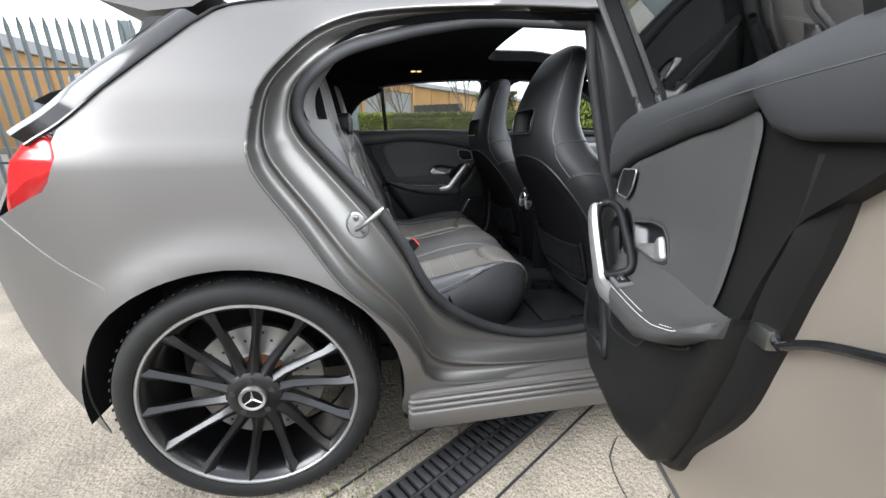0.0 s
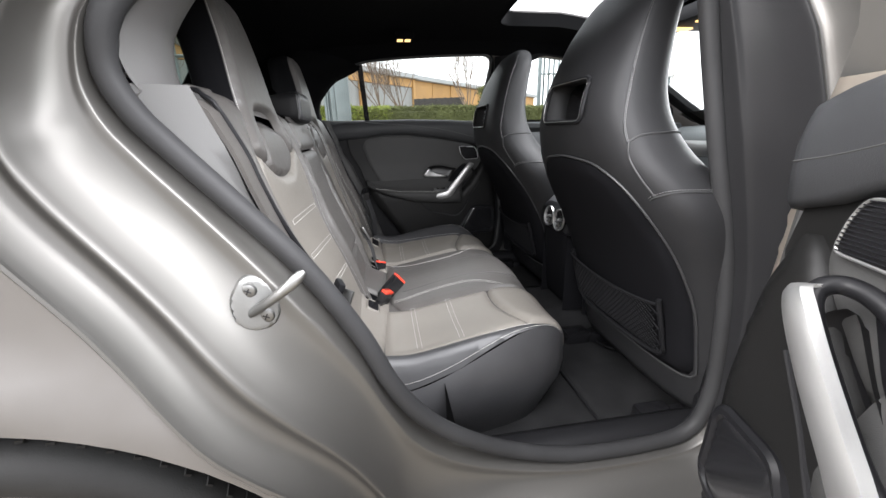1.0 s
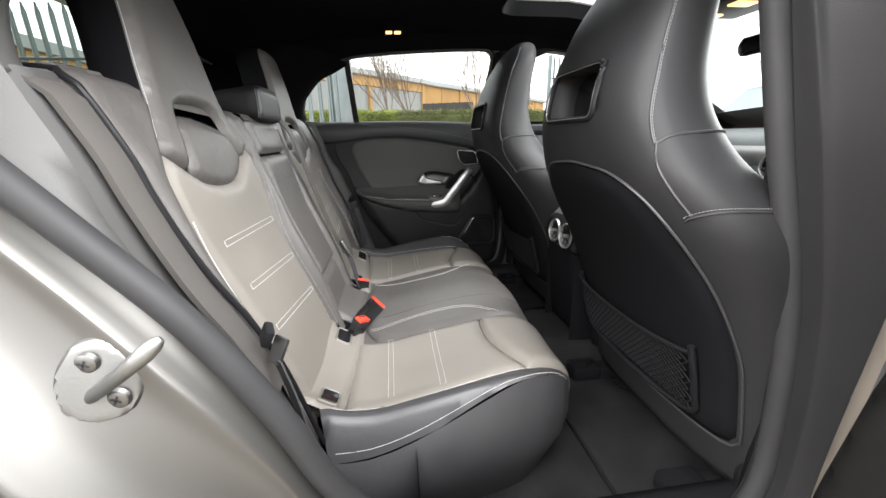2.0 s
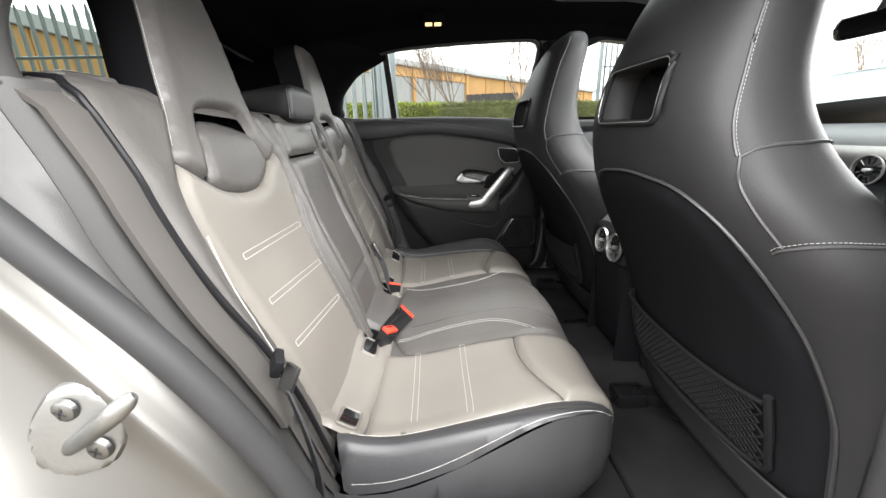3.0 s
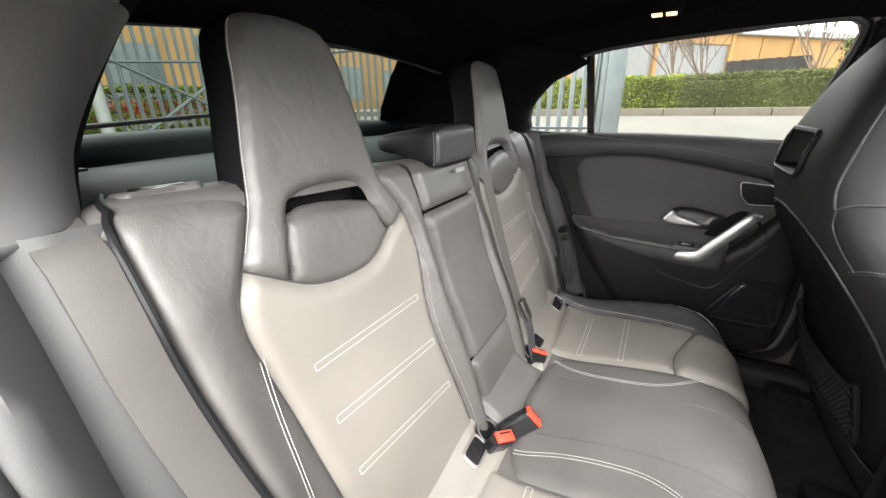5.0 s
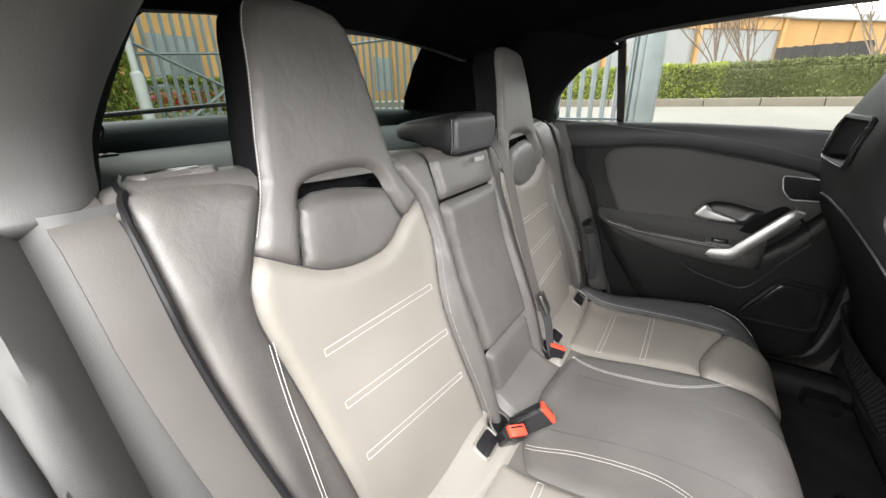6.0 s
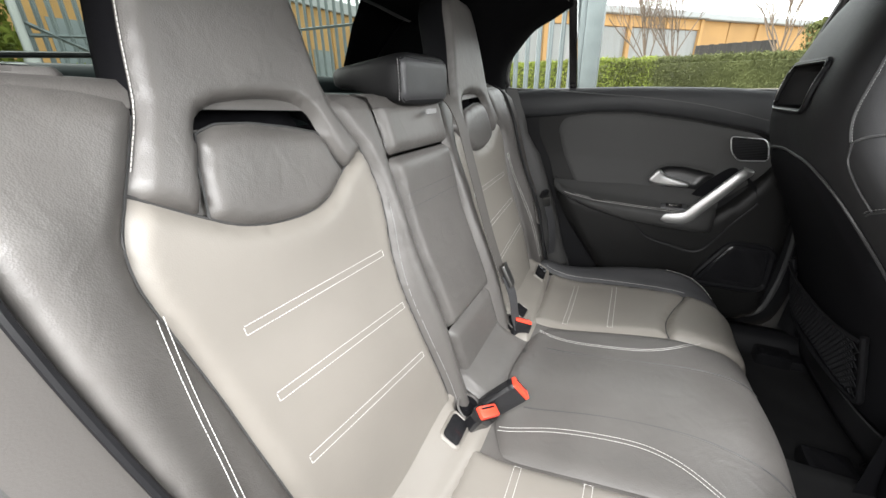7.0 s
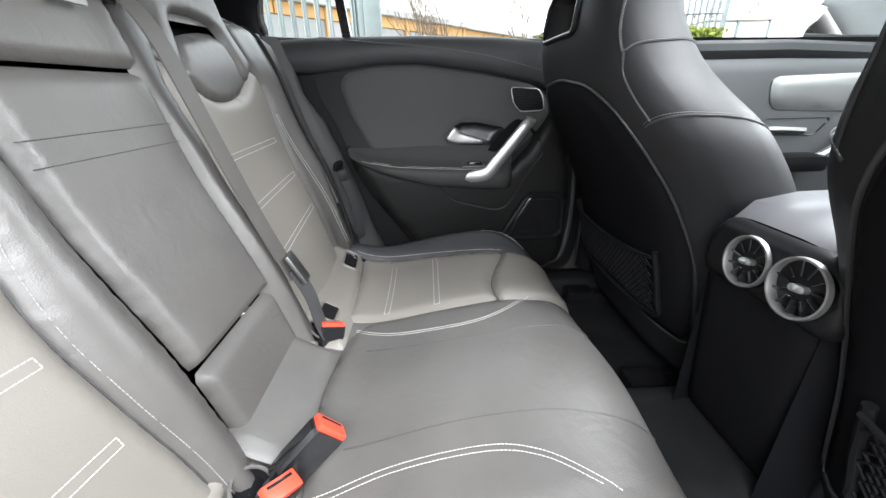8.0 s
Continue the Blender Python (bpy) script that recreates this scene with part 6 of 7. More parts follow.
for sgn in (-1, 1):
    belt = thing("seat_belt", "grey-brown woven seat belt beside the backrest", "seat belt", "rear seat belts")
    rows = []
    for z in np.linspace(1.04, 0.60, 28):
        bx = back_x(0.565, z) + 0.010 - 2.2 * max(0, z - 0.985)
        w0 = interp(z, [(0.61, 0.540), (0.75, 0.559), (0.83, 0.568), (0.89, 0.573), (1.0, 0.575)])
        rows.append([(bx + k, sgn * (w0 + s), z) for s, k in ((0.0, -0.002), (0.0, 0.005), (0.014, 0.007), (0.03, 0.008), (0.044, 0.007), (0.044, 0.0))])
    part("webbing", loft(rows), M_WEBBING, belt)
    strap(spline([(0.385, sgn * 0.585, 0.655), (0.40, sgn * 0.59, 0.60), (0.41, sgn * 0.595, 0.54), (0.41, sgn * 0.60, 0.48)], 4), (0.7, sgn * -0.6, 0.2), 0.026, "anchor_webbing", M_BELT_BLACK, belt)
    part("belt_tongue", block(-0.003, 0.003, -0.011, 0.011, -0.018, 0.018, 0.002, m=Matrix.Translation((0.385, sgn * 0.575, 0.665)) @ pose(0, 0, 0, 10, 25, sgn * -60)), M_STEEL, belt, "steel belt tongue")
    part("tongue_grip", block(-0.006, 0.006, -0.014, 0.014, -0.012, 0.012, 0.004, m=Matrix.Translation((0.375, sgn * 0.578, 0.69)) @ pose(0, 0, 0, 10, 25, sgn * -25)), M_PLASTIC, belt)
belt = thing("seat_belt", "dark woven middle seat belt across the backrest", "seat belt", "rear seat belts")
strap(spline([(0.205, 0.115, 1.0), (0.245, 0.122, 0.985), (0.275, 0.125, 0.94), (0.30, 0.132, 0.85), (0.335, 0.14, 0.72), (0.365, 0.142, 0.63), (0.385, 0.142, 0.585)], 5), (0.93, -0.1, 0.33), 0.034, "webbing", M_WEBBING, belt)
strap(spline([(0.385, 0.142, 0.60), (0.405, 0.14, 0.55), (0.415, 0.136, 0.50), (0.425, 0.134, 0.47)], 4), (0.9, -0.2, 0.3), 0.03, "lower_webbing", M_BELT_BLACK, belt)
part("belt_tongue", block(-0.004, 0.004, -0.016, 0.016, -0.028, 0.028, 0.003, m=Matrix.Translation((0.39, 0.146, 0.60)) @ pose(0, 0, 0, 0, -25, 8)), M_STEEL, belt)


def buckle(p, m):
    b = thing("belt_buckle", "black belt buckle with a red release button", "buckle", "belt buckles")
    part("buckle_body", loft([[(a * w, c * 0.011, z) for a, c in ((-1, -0.6), (-0.8, -1), (0.8, -1), (1, -0.6), (1, 0.6), (0.8, 1), (-0.8, 1), (-1, 0.6))] for z, w in ((-0.035, 0.011), (-0.03, 0.016), (-0.01, 0.019), (0.03, 0.020), (0.034, 0.019))]), M_GLOSS, b, smooth=40)
    part("release_button", block(-0.0175, 0.0175, -0.009, 0.009, 0.031, 0.040, 0.002), M_RED, b, "red release button")
    part("tongue_slot", block(-0.013, 0.013, 0.003, 0.006, 0.0385, 0.0405, 0.0004), M_GLOSS, b)
    part("buckle_strap", tube([(0, 0, -0.03), (0.0, 0, -0.045)], 0.010, 8, flat=0.6), M_BELT_BLACK, b)
    b.matrix_world = Matrix.Translation(p) @ m @ Matrix.Scale(1.15, 4)
    return b


buckle((0.462, -0.121, 0.488), pose(0, 0, 0, 0, 52, 25))
buckle((0.432, -0.168, 0.462), pose(0, 0, 0, 25, 20, 60))
buckle((0.425, 0.131, 0.447), pose(0, 0, 0, -15, 20, 30))


def buckle_recess(sgn):
    rim = [(R(CUP[0]) + 0.024 * math.cos(a), CUP[1] + 0.024 * math.sin(a)) for a in np.linspace(0, 2 * math.pi, 40, endpoint=False)]
    cup = part("buckle_recess", loft([[cush(p, sgn * s, h) for p, s in [(R(CUP[0]) + (q[0] - R(CUP[0])) * k, CUP[1] + (q[1] - CUP[1]) * k) for q in rim]] for k, h in ((1.0, 0.012), (0.97, 0.004), (0.9, 0.0), (0.4, 0.0), (0.02, 0.0))], caps=False), M_HEADBACK, cushion, "black buckle recess", smooth=60)
    part("recess_rim", tube([cush(p, sgn * s, 0.012) for p, s in rim], 0.0022, 6, True), M_LEATHER, cup)


buckle_recess(-1)
buckle_recess(1)

# ---- front seats ----
FRONT = [(0.33, 1.09, 0.20, 0.27), (0.40, 1.072, 0.22, 0.277), (0.45, 1.058, 0.23, 0.28), (0.58, 1.03, 0.24, 0.285), (0.70, 0.98, 0.24, 0.285), (0.78, 0.935, 0.23, 0.28), (0.82, 0.912, 0.22, 0.266), (0.86, 0.89, 0.20, 0.24),
         (0.90, 0.873, 0.185, 0.212), (0.95, 0.862, 0.17, 0.188), (1.0, 0.866, 0.155, 0.172), (1.05, 0.882, 0.14, 0.162), (1.12, 0.912, 0.12, 0.15), (1.17, 0.943, 0.10, 0.138), (1.205, 0.968, 0.075, 0.115), (1.222, 0.988, 0.045, 0.08), (1.228, 1.005, 0.015, 0.03)]
FRONT_FINE = spline(FRONT, 4)
FZ = [r[0] for r in FRONT_FINE]
POWER = 3.2


def shell_x(dy, z):
    """Rear face of a front seat's backrest."""
    x, d, w = (float(np.interp(z, FZ, [r[k] for r in FRONT_FINE])) for k in (1, 2, 3))
    u = min(1.0, abs(dy) / w)
    return x + d * 0.5 * (1 - (1 - u ** POWER) ** (1 / POWER))


def front_seat(yc):
    seat = thing("front_seat", "black leather sports seat with a slotted headrest and net pocket", "car seat", "front seats")
    rings = []
    for z, x, d, w in FRONT_FINE:
        ring = []
        for k in range(44):
            a = 2 * math.pi * k / 44
            ca, sa = math.cos(a), math.sin(a)
            u = math.copysign(abs(ca) ** (2 / POWER), ca)
            v = math.copysign(abs(sa) ** (2 / POWER), sa)
            ring.append((x + d * 0.5 - d * 0.5 * u, yc + w * v, z))
        rings.append(ring)
    body = part("backrest", loft(rings), M_BLACK_LEATHER, seat, smooth=80)
    hole = rounded(-0.088, 0.088, 0.953, 1.036, 0.014)
    cut = sheet(hole, lambda s, t, h: (shell_x(s, t) + (0.06 if h < 0 else -0.03), yc + s, t), 0.02, thick=0.05)
    cutter = part("cutter", cut, M_GLOSS, None)
    mod = body.modifiers.new("slot", "BOOLEAN")
    mod.object, mod.operation, mod.solver = cutter, "DIFFERENCE", "EXACT"
    bpy.context.view_layer.update()
    me = bpy.data.meshes.new_from_object(body.evaluated_get(bpy.context.evaluated_depsgraph_get()))
    body.modifiers.clear()
    body.data = me
    bpy.data.objects.remove(cutter)
    fr = part("slot_frame", tube([(shell_x(s, t) - 0.001, yc + s, t) for s, t in resample(hole, 60, True)], 0.0048, 8, True), M_PLASTIC, seat, "slot bezel with a bright edge")
    part("slot_edge", tube([(shell_x(s * 0.985, t) - 0.0045, yc + s * 0.985, 0.9945 + (t - 0.9945) * 0.97) for s, t in resample(hole, 60, True)], 0.0011, 6, True), M_ALU, fr)
    part("slot_back", sheet(hole, lambda s, t, h: (shell_x(s, t) + 0.052, yc + s, t), 0.03), M_GLOSS, seat)
    # hard back panel, piping, net pocket
    back = soften([(-0.235, 0.42), (-0.236, 0.60), (-0.224, 0.70), (-0.20, 0.78), (-0.165, 0.835), (-0.11, 0.868), (0.0, 0.878), (0.11, 0.868), (0.165, 0.835), (0.20, 0.78), (0.224, 0.70), (0.236, 0.60), (0.235, 0.42)], 0.03)
    part("back_panel", sheet(back, lambda s, t, h: (shell_x(s, t) - 0.003 - h + 0.03 * max(0, 0.45 - t), yc + s, t), 0.02, puff=0.007, rad=0.012, thick=0.006), M_HEADBACK, seat, "black matt back panel", smooth=60)
    part("piping", tube([(shell_x(s, t) - 0.003, yc + s, t) for s, t in resample([(s * 1.03, 0.64 + (t - 0.64) * 1.02) for s, t in back], 90, True)], 0.0024, 6, True), M_PIPING, seat)
    net = bmesh.new()
    z0, z1, hw = 0.455, 0.58, 0.185
    step = 0.0135
    for d in (1, -1):
        for c in np.arange(-hw - 0.13, hw + 0.13, step):
            pts = []
            for f in np.linspace(0, 1, 7):
                z = z0 + (z1 - z0) * f
                s = c + d * (f - 0.5) * (z1 - z0)
                if -hw <= s <= hw:
                    pts.append((shell_x(s, z) - 0.016 - 0.01 * f, yc + s, z - 0.012 * (1 - (s / hw) ** 2) * f))
            if len(pts) > 1:
                tube(pts, 0.0016, 4, bm=net)
    tagged(part("pocket_net", net, M_NET, seat, "black elastic pocket net", smooth=0), kind="stuff")
    part("net_edge", tube([(shell_x(s, z1) - 0.027, yc + s, z1 - 0.012 * (1 - (s / hw) ** 2)) for s in np.linspace(-hw, hw, 20)], 0.0035, 6), M_PLASTIC, seat)
    part("net_frame", tube(spline([(shell_x(hw, z1) - 0.022, yc - hw, z1 + 0.01), (shell_x(hw, 0.5) - 0.018, yc - hw, 0.5), (shell_x(hw, z0) - 0.014, yc - hw + 0.02, z0 - 0.008), (shell_x(0, z0) - 0.016, yc, z0 - 0.012), (shell_x(hw, z0) - 0.014, yc + hw - 0.02, z0 - 0.008), (shell_x(hw, 0.5) - 0.018, yc + hw, 0.5), (shell_x(hw, z1) - 0.022, yc + hw, z1 + 0.01)], 5), 0.006, 8), M_PLASTIC, seat)
    # seams on the headrest cheeks
    st = bmesh.new()
    sm = bmesh.new()
    for sg in (-1, 1):
        def skin(u, z, o=0.002):
            x, d, w = (float(np.interp(z, FZ, [r[k] for r in FRONT_FINE])) for k in (1, 2, 3))
            ca, sa = math.cos(u), math.sin(u)
            a, b = math.copysign(abs(ca) ** (2 / POWER), ca), math.copysign(abs(sa) ** (2 / POWER), sa)
            return (x + d * 0.5 - (d * 0.5 + o) * a, yc + sg * (w + o) * b, z)
        dashes([skin(u, z) for u, z in spline([(1.15, 1.2), (1.25, 1.12), (1.3, 1.05), (1.3, 1.0), (1.15, 0.94), (1.1, 0.915)], 6)], 0.0044, 0.0030, 0.0004, bm=st)
        tube([skin(u - 0.03, z, 0.0004) for u, z in spline([(1.15, 1.2), (1.25, 1.12), (1.3, 1.05), (1.3, 1.0), (1.15, 0.94), (1.1, 0.915)], 6)], 0.0016, 5, bm=sm)
        tube([skin(u, z, 0.0005) for u, z in spline([(1.1, 0.915), (1.35, 0.925), (1.8, 0.93), (2.3, 0.925)], 5)], 0.0018, 5, bm=sm)
        tube([skin(u, z, 0.0005) for u, z in spline([(1.1, 0.915), (0.95, 0.885), (0.9, 0.85), (0.9, 0.82)], 5)], 0.0018, 5, bm=sm)
        dashes([skin(u, z) for u, z in spline([(0.80, 0.815), (0.9, 0.822), (1.2, 0.832), (1.6, 0.832), (2.2, 0.81)], 5)], 0.0044, 0.0030, 0.0004, bm=st)
        tube([skin(u, z - 0.004, 0.0004) for u, z in spline([(0.80, 0.815), (0.9, 0.822), (1.2, 0.832), (1.6, 0.832), (2.2, 0.81)], 5)], 0.0016, 5, bm=sm)
    part("seat_stitching", st, M_THREAD, seat, smooth=0)
    part("seat_seam", sm, M_PIPING, seat)
    # cushion, side shields, rails
    rows = []
    for x, w, z in ((1.12, 0.23, 0.44), (1.18, 0.25, 0.47), (1.35, 0.255, 0.475), (1.5, 0.25, 0.49), (1.62, 0.235, 0.49), (1.66, 0.22, 0.44)):
        rows.append([(x, yc - w, 0.34), (x, yc - w, z - 0.03), (x, yc - w * 0.9, z), (x, yc - w * 0.6, z - 0.02), (x, yc, z - 0.025), (x, yc + w * 0.6, z - 0.02), (x, yc + w * 0.9, z), (x, yc + w, z - 0.03), (x, yc + w, 0.34)])
    part("cushion", loft(rows), M_BLACK_LEATHER, seat, smooth=60)
    for sg in (-1, 1):
        part("hinge_cover", revolve([(0.001, -0.022), (0.03, -0.022), (0.042, -0.012), (0.045, 0.02), (0.001, 0.02)], 28, (1.17, yc + sg * 0.235, 0.37)), M_PLASTIC, seat, "round black recliner cover")
        part("side_shield", block(1.10, 1.62, yc + sg * 0.225, yc + sg * 0.262, 0.33, 0.40, 0.02), M_PLASTIC, seat)
        part("seat_rail", block(1.02, 1.7, yc + sg * 0.19 - 0.022, yc + sg * 0.19 + 0.022, 0.262, 0.30, 0.006), M_PLASTIC, seat)
        part("rail_cap", block(1.01, 1.09, yc + sg * 0.19 - 0.03, yc + sg * 0.19 + 0.03, 0.262, 0.312, 0.01), M_GLOSS, seat)
        part("rail_post", block(1.13, 1.25, yc + sg * 0.19 - 0.02, yc + sg * 0.19 + 0.02, 0.29, 0.36, 0.006), M_PLASTIC, seat)
    return seat


front_seat(-0.365)
front_seat(0.365)
for sgn in (-1, 1):
    m = thing("floor_mat", "black carpet floor mat with a bound edge", "floor mat", "rear floor mats")
    ol = soften([(0.93, 0.17), (1.11, 0.17), (1.13, 0.25), (1.25, 0.26), (1.27, 0.5), (1.15, 0.60), (0.93, 0.60)], 0.03)
    part("mat_carpet", sheet(ol, lambda x, y, h: (x, sgn * y, 0.268 + h), 0.02, puff=0.008, rad=0.01, thick=0.002), M_CARPET, m)
    part("mat_binding", tube([(x, sgn * y, 0.274) for x, y in ol], 0.003, 6, True), M_PLASTIC, m)

# ---- outside ----


def ground_z(x, y):
    """The yard's drive climbs to the road on the car's far side."""
    return interp(y, [(-60, -0.2), (-3, 0.0), (1.6, 0.0), (4.5, 0.22), (9.2, 0.82), (12, 0.9), (80, 1.1)])


ys = [-400, -60, -20, -8, -4] + list(np.linspace(-3, 3, 13)) + list(np.linspace(3.5, 12, 12)) + [20, 40, 80, 400]
xs = [-400, -80, -30, -15, -8, -4, -2, 0, 2, 4, 8, 15, 30, 80, 400]
g = loft([[(x, y, ground_z(x, y)) for x in xs] for y in ys], ring_closed=False, caps=False)
tagged(part("ground", g, M_GROUND), "worn grey concrete yard", "ground", kind="structure")
road = loft([[(x, y, ground_z(x, y) + 0.02) for x in np.linspace(-60, 80, 20)] for y in np.linspace(4.6, 9.1, 6)], ring_closed=False, caps=False)
tagged(part("road", road, M_ROAD), "pale worn asphalt road", "road", kind="structure")
kerb = tagged(new("pavement"), "raised pavement edged with kerb stones", "pavement", kind="structure")
part("paving", loft([[(x, y, 0.95 + 0.01 * k) for x in np.linspace(-60, 80, 8)] for k, y in enumerate((9.3, 10.4))], ring_closed=False, caps=False), M_KERB, kerb)
stone = None
for i in range(60):
    if stone is None:
        stone = part("kerb_stone", block(-0.455, 0.455, -0.075, 0.075, -0.12, 0.12, 0.02), M_KERB, kerb)
        ob = stone
    else:
        ob = new("kerb_stone", stone.data)
        ob.parent = kerb
    ob.location = (-22 + 0.92 * i, 9.25, 0.86)

# drainage channel in the yard
drain = tagged(new("drain_channel"), "black cast iron drainage channel set in concrete", "drain")
D0, D1 = Vector((0.20, -1.02, 0.0)), Vector((0.92, -0.56, 0.0))
dirv = (D1 - D0).normalized()
base = Matrix.Translation(D0 - dirv * 0.5) @ Matrix.Rotation(math.atan2(dirv.y, dirv.x), 4, "Z")
b = block(-0.4, 2.6, -0.075, 0.075, -0.08, 0.004, 0.002)
bmesh.ops.transform(b, matrix=base, verts=b.verts)
part("channel_bed", b, M_GLOSS, drain)
bar = None
for i in range(90):
    for sg in (-1, 1):
        m4 = base @ Matrix.Translation((-0.35 + 0.030 * i, sg * 0.036, 0.008)) @ pose(0, 0, 0, 0, 0, 0)
        if bar is None:
            bar = part("grate_bar", block(-0.0095, 0.0095, -0.030, 0.030, -0.008, 0.008, 0.004), M_IRON, drain)
            ob = bar
        else:
            ob = new("grate_bar", bar.data)
            ob.parent = drain
        ob.matrix_world = m4
for sg in (-1, 0, 1):
    b = block(-0.4, 2.6, sg * 0.072 - 0.005, sg * 0.072 + 0.005, -0.01, 0.014, 0.002)
    bmesh.ops.transform(b, matrix=base, verts=b.verts)
    part("grate_rail", b, M_IRON, drain)

for k, (u0, u1, v) in enumerate(((-0.4, 2.6, 0.17), (-0.4, 2.6, -0.15))):
    b = block(u0, u1, v - 0.004, v + 0.004, -0.01, 0.0025, 0.001)
    bmesh.ops.transform(b, matrix=base, verts=b.verts)
    part("concrete_joint", b, M_IRON, drain)
rng = random.Random(31)
crack = bmesh.new()
for x0, y0, a0, n in ((0.55, -1.02, -0.35, 16), (1.02, -1.05, 0.5, 14), (0.30, -1.25, -0.9, 10)):
    pts, a = [(x0, y0, 0.001)], a0
    for _ in range(n):
        a += rng.gauss(0, 0.35)
        pts.append((pts[-1][0] + 0.05 * math.cos(a), pts[-1][1] + 0.05 * math.sin(a), 0.001))
    tube(pts, [0.0022 * rng.uniform(0.4, 1.2) for _ in pts], 4, bm=crack)
tagged(part("crack", crack, M_IRON), "dark cracks across the worn concrete", "crack", kind="stuff")
moss = thing("moss", "green moss and grit along the drain's edge", "moss", kind="stuff")
v, f = [], []
for _ in range(2600):
    u, w = abs(rng.gauss(0, 0.16)), rng.gauss(0.12, 0.035) * rng.choice((1, 1, -1))
    p = base @ Vector((0.32 + u * rng.choice((-1, 1)), w, 0.003 + 0.008 * rng.random()))
    k, q = len(v), rng.uniform(0.003, 0.008)
    m3 = Euler((rng.uniform(-1, 1), rng.uniform(-1, 1), rng.uniform(0, 6.3))).to_matrix()
    v += [tuple(p + m3 @ Vector(c)) for c in ((-q, 0, 0), (0, -q * 0.5, 0), (q, 0, 0), (0, q * 0.5, 0))]
    f.append((k, k + 1, k + 2, k + 3))
me = bpy.data.meshes.new("moss_leaves")
me.from_pydata(v, [], f)
me.materials.append(M_LEAF)
new("moss_leaves", me).parent = moss


def pale_mesh(h):
    prof = [(-0.034, 0.0), (-0.018, 0.014), (-0.006, 0.006), (0.006, 0.006), (0.018, 0.014), (0.034, 0.0), (0.018, 0.008), (0.0, 0.0), (-0.018, 0.008)]
    rows = [[(x, y, 0.0) for x, y in prof], [(x, y, h - 0.12) for x, y in prof], [(x * 0.25, y, h) for x, y in prof]]
    bm = loft(rows)
    me = bpy.data.meshes.new("pale")
    bm.to_mesh(me)
    bm.free()
    me.materials.append(M_GALV)
    return me


PALE = pale_mesh(2.35)


def palisade(a, b, label, pitch=0.155, brace=False):
    f = thing("palisade_fence", label, "fence", "palisade fences")
    a, b = Vector(a), Vector(b)
    d = (b - a)
    n = int(d.length / pitch)
    ang = math.atan2(d.y, d.x)
    for i in range(n + 1):
        p = a + d * (i / n)
        ob = new("pale", PALE)
        ob.parent = f
        ob.matrix_world = Matrix.Translation((p.x, p.y, ground_z(p.x, p.y) + 0.06)) @ Matrix.Rotation(ang, 4, "Z")
    for z in (0.45, 1.75):
        part("fence_rail", tube([(p.x, p.y, ground_z(p.x, p.y) + z) for p in (a, (a + b) / 2, b)], 0.026, 4), M_GALV, f, smooth=0)
    k = max(1, round(d.length / 2.75))
    for i in range(k + 1):
        p = a + d * (i / k)
        z = ground_z(p.x, p.y)
        b2 = block(-0.05, 0.05, -0.05, 0.05, 0, 2.4, 0.006)
        bmesh.ops.transform(b2, matrix=Matrix.Translation((p.x + 0.06 * math.sin(ang), p.y - 0.06 * math.cos(ang), z)), verts=b2.verts)
        part("fence_post", b2, M_GALV, f)
    if brace:
        for u, v in ((0, 1), (1, 0)):
            part("fence_brace", tube([(a.x, a.y, ground_z(a.x, a.y) + 0.4 + 1.5 * u), (b.x, b.y, ground_z(b.x, b.y) + 0.4 + 1.5 * v)], 0.03, 4), M_GALV, f, smooth=0)
    return f


palisade((-0.30, 5.3, 0), (-9.0, 5.0, 0), "grey steel palisade fence with pointed pales")
palisade((-7.0, 4.9, 0), (-7.0, 2.2, 0), "open palisade gate leaf with a diagonal brace", brace=True)
palisade((-7.2, 1.0, 0), (-7.2, -6.0, 0), "grey steel palisade fence behind the car")
palisade((5.6, 11.2, 0), (8.6, 11.0, 0), "grey steel palisade fence across the road")
post = thing("gate_post", "tall grey steel gate post", "post")
part("post_body", block(-0.16, 0.05, 5.15, 5.35, 0.25, 3.2, 0.012), M_GALV, post)
part("hinge_channel", block(-0.235, -0.165, 5.19, 5.31, 0.30, 3.0, 0.008), M_GALV, post)
lamp = thing("lamp_post", "pale steel lamp post behind the fence", "street lamp")
part("pole", tube([(-6.8, 2.06, 0.0), (-6.8, 2.06, 1.5), (-6.8, 2.06, 1.54), (-6.8, 2.06, 7)], [0.085, 0.085, 0.05, 0.04], 12), M_POLE, lamp)


def leaves(box, n, size, seed, bm=None, fill=0.35):
    """Many small leaves, thickest near the outside of a box."""
    rng = random.Random(seed)
    x0, x1, y0, y1, z0, z1 = box
    verts, faces = [], []
    for _ in range(n):
        p = Vector((rng.uniform(x0, x1), rng.uniform(y0, y1), rng.uniform(z0, z1)))
        if rng.random() > fill:
            k = rng.choice("xyYztt")
            if k in "yY":
                p.y = y0 if k == "y" else y1
            elif k in "zt":
                p.z = z1
        bumpy = 0.5 + noise.noise(p * 0.9) * 0.5
        p += Vector((0, 0, 0.16 * (bumpy - 0.5) + rng.gauss(0, 0.03))) + Vector((rng.gauss(0, 0.05), rng.gauss(0, 0.06), 0))
        m = Euler((rng.uniform(0, 6.3), rng.uniform(0, 6.3), rng.uniform(0, 6.3))).to_matrix()
        s = size * rng.uniform(0.6, 1.3)
        k = len(verts)
        for a, b2 in ((-1, 0), (0, -0.45), (1, 0), (0, 0.45)):
            verts.append(p + m @ Vector((a * s, b2 * s, 0.12 * s * abs(a))))
        faces.append((k, k + 1, k + 2, k + 3))
    return verts, faces


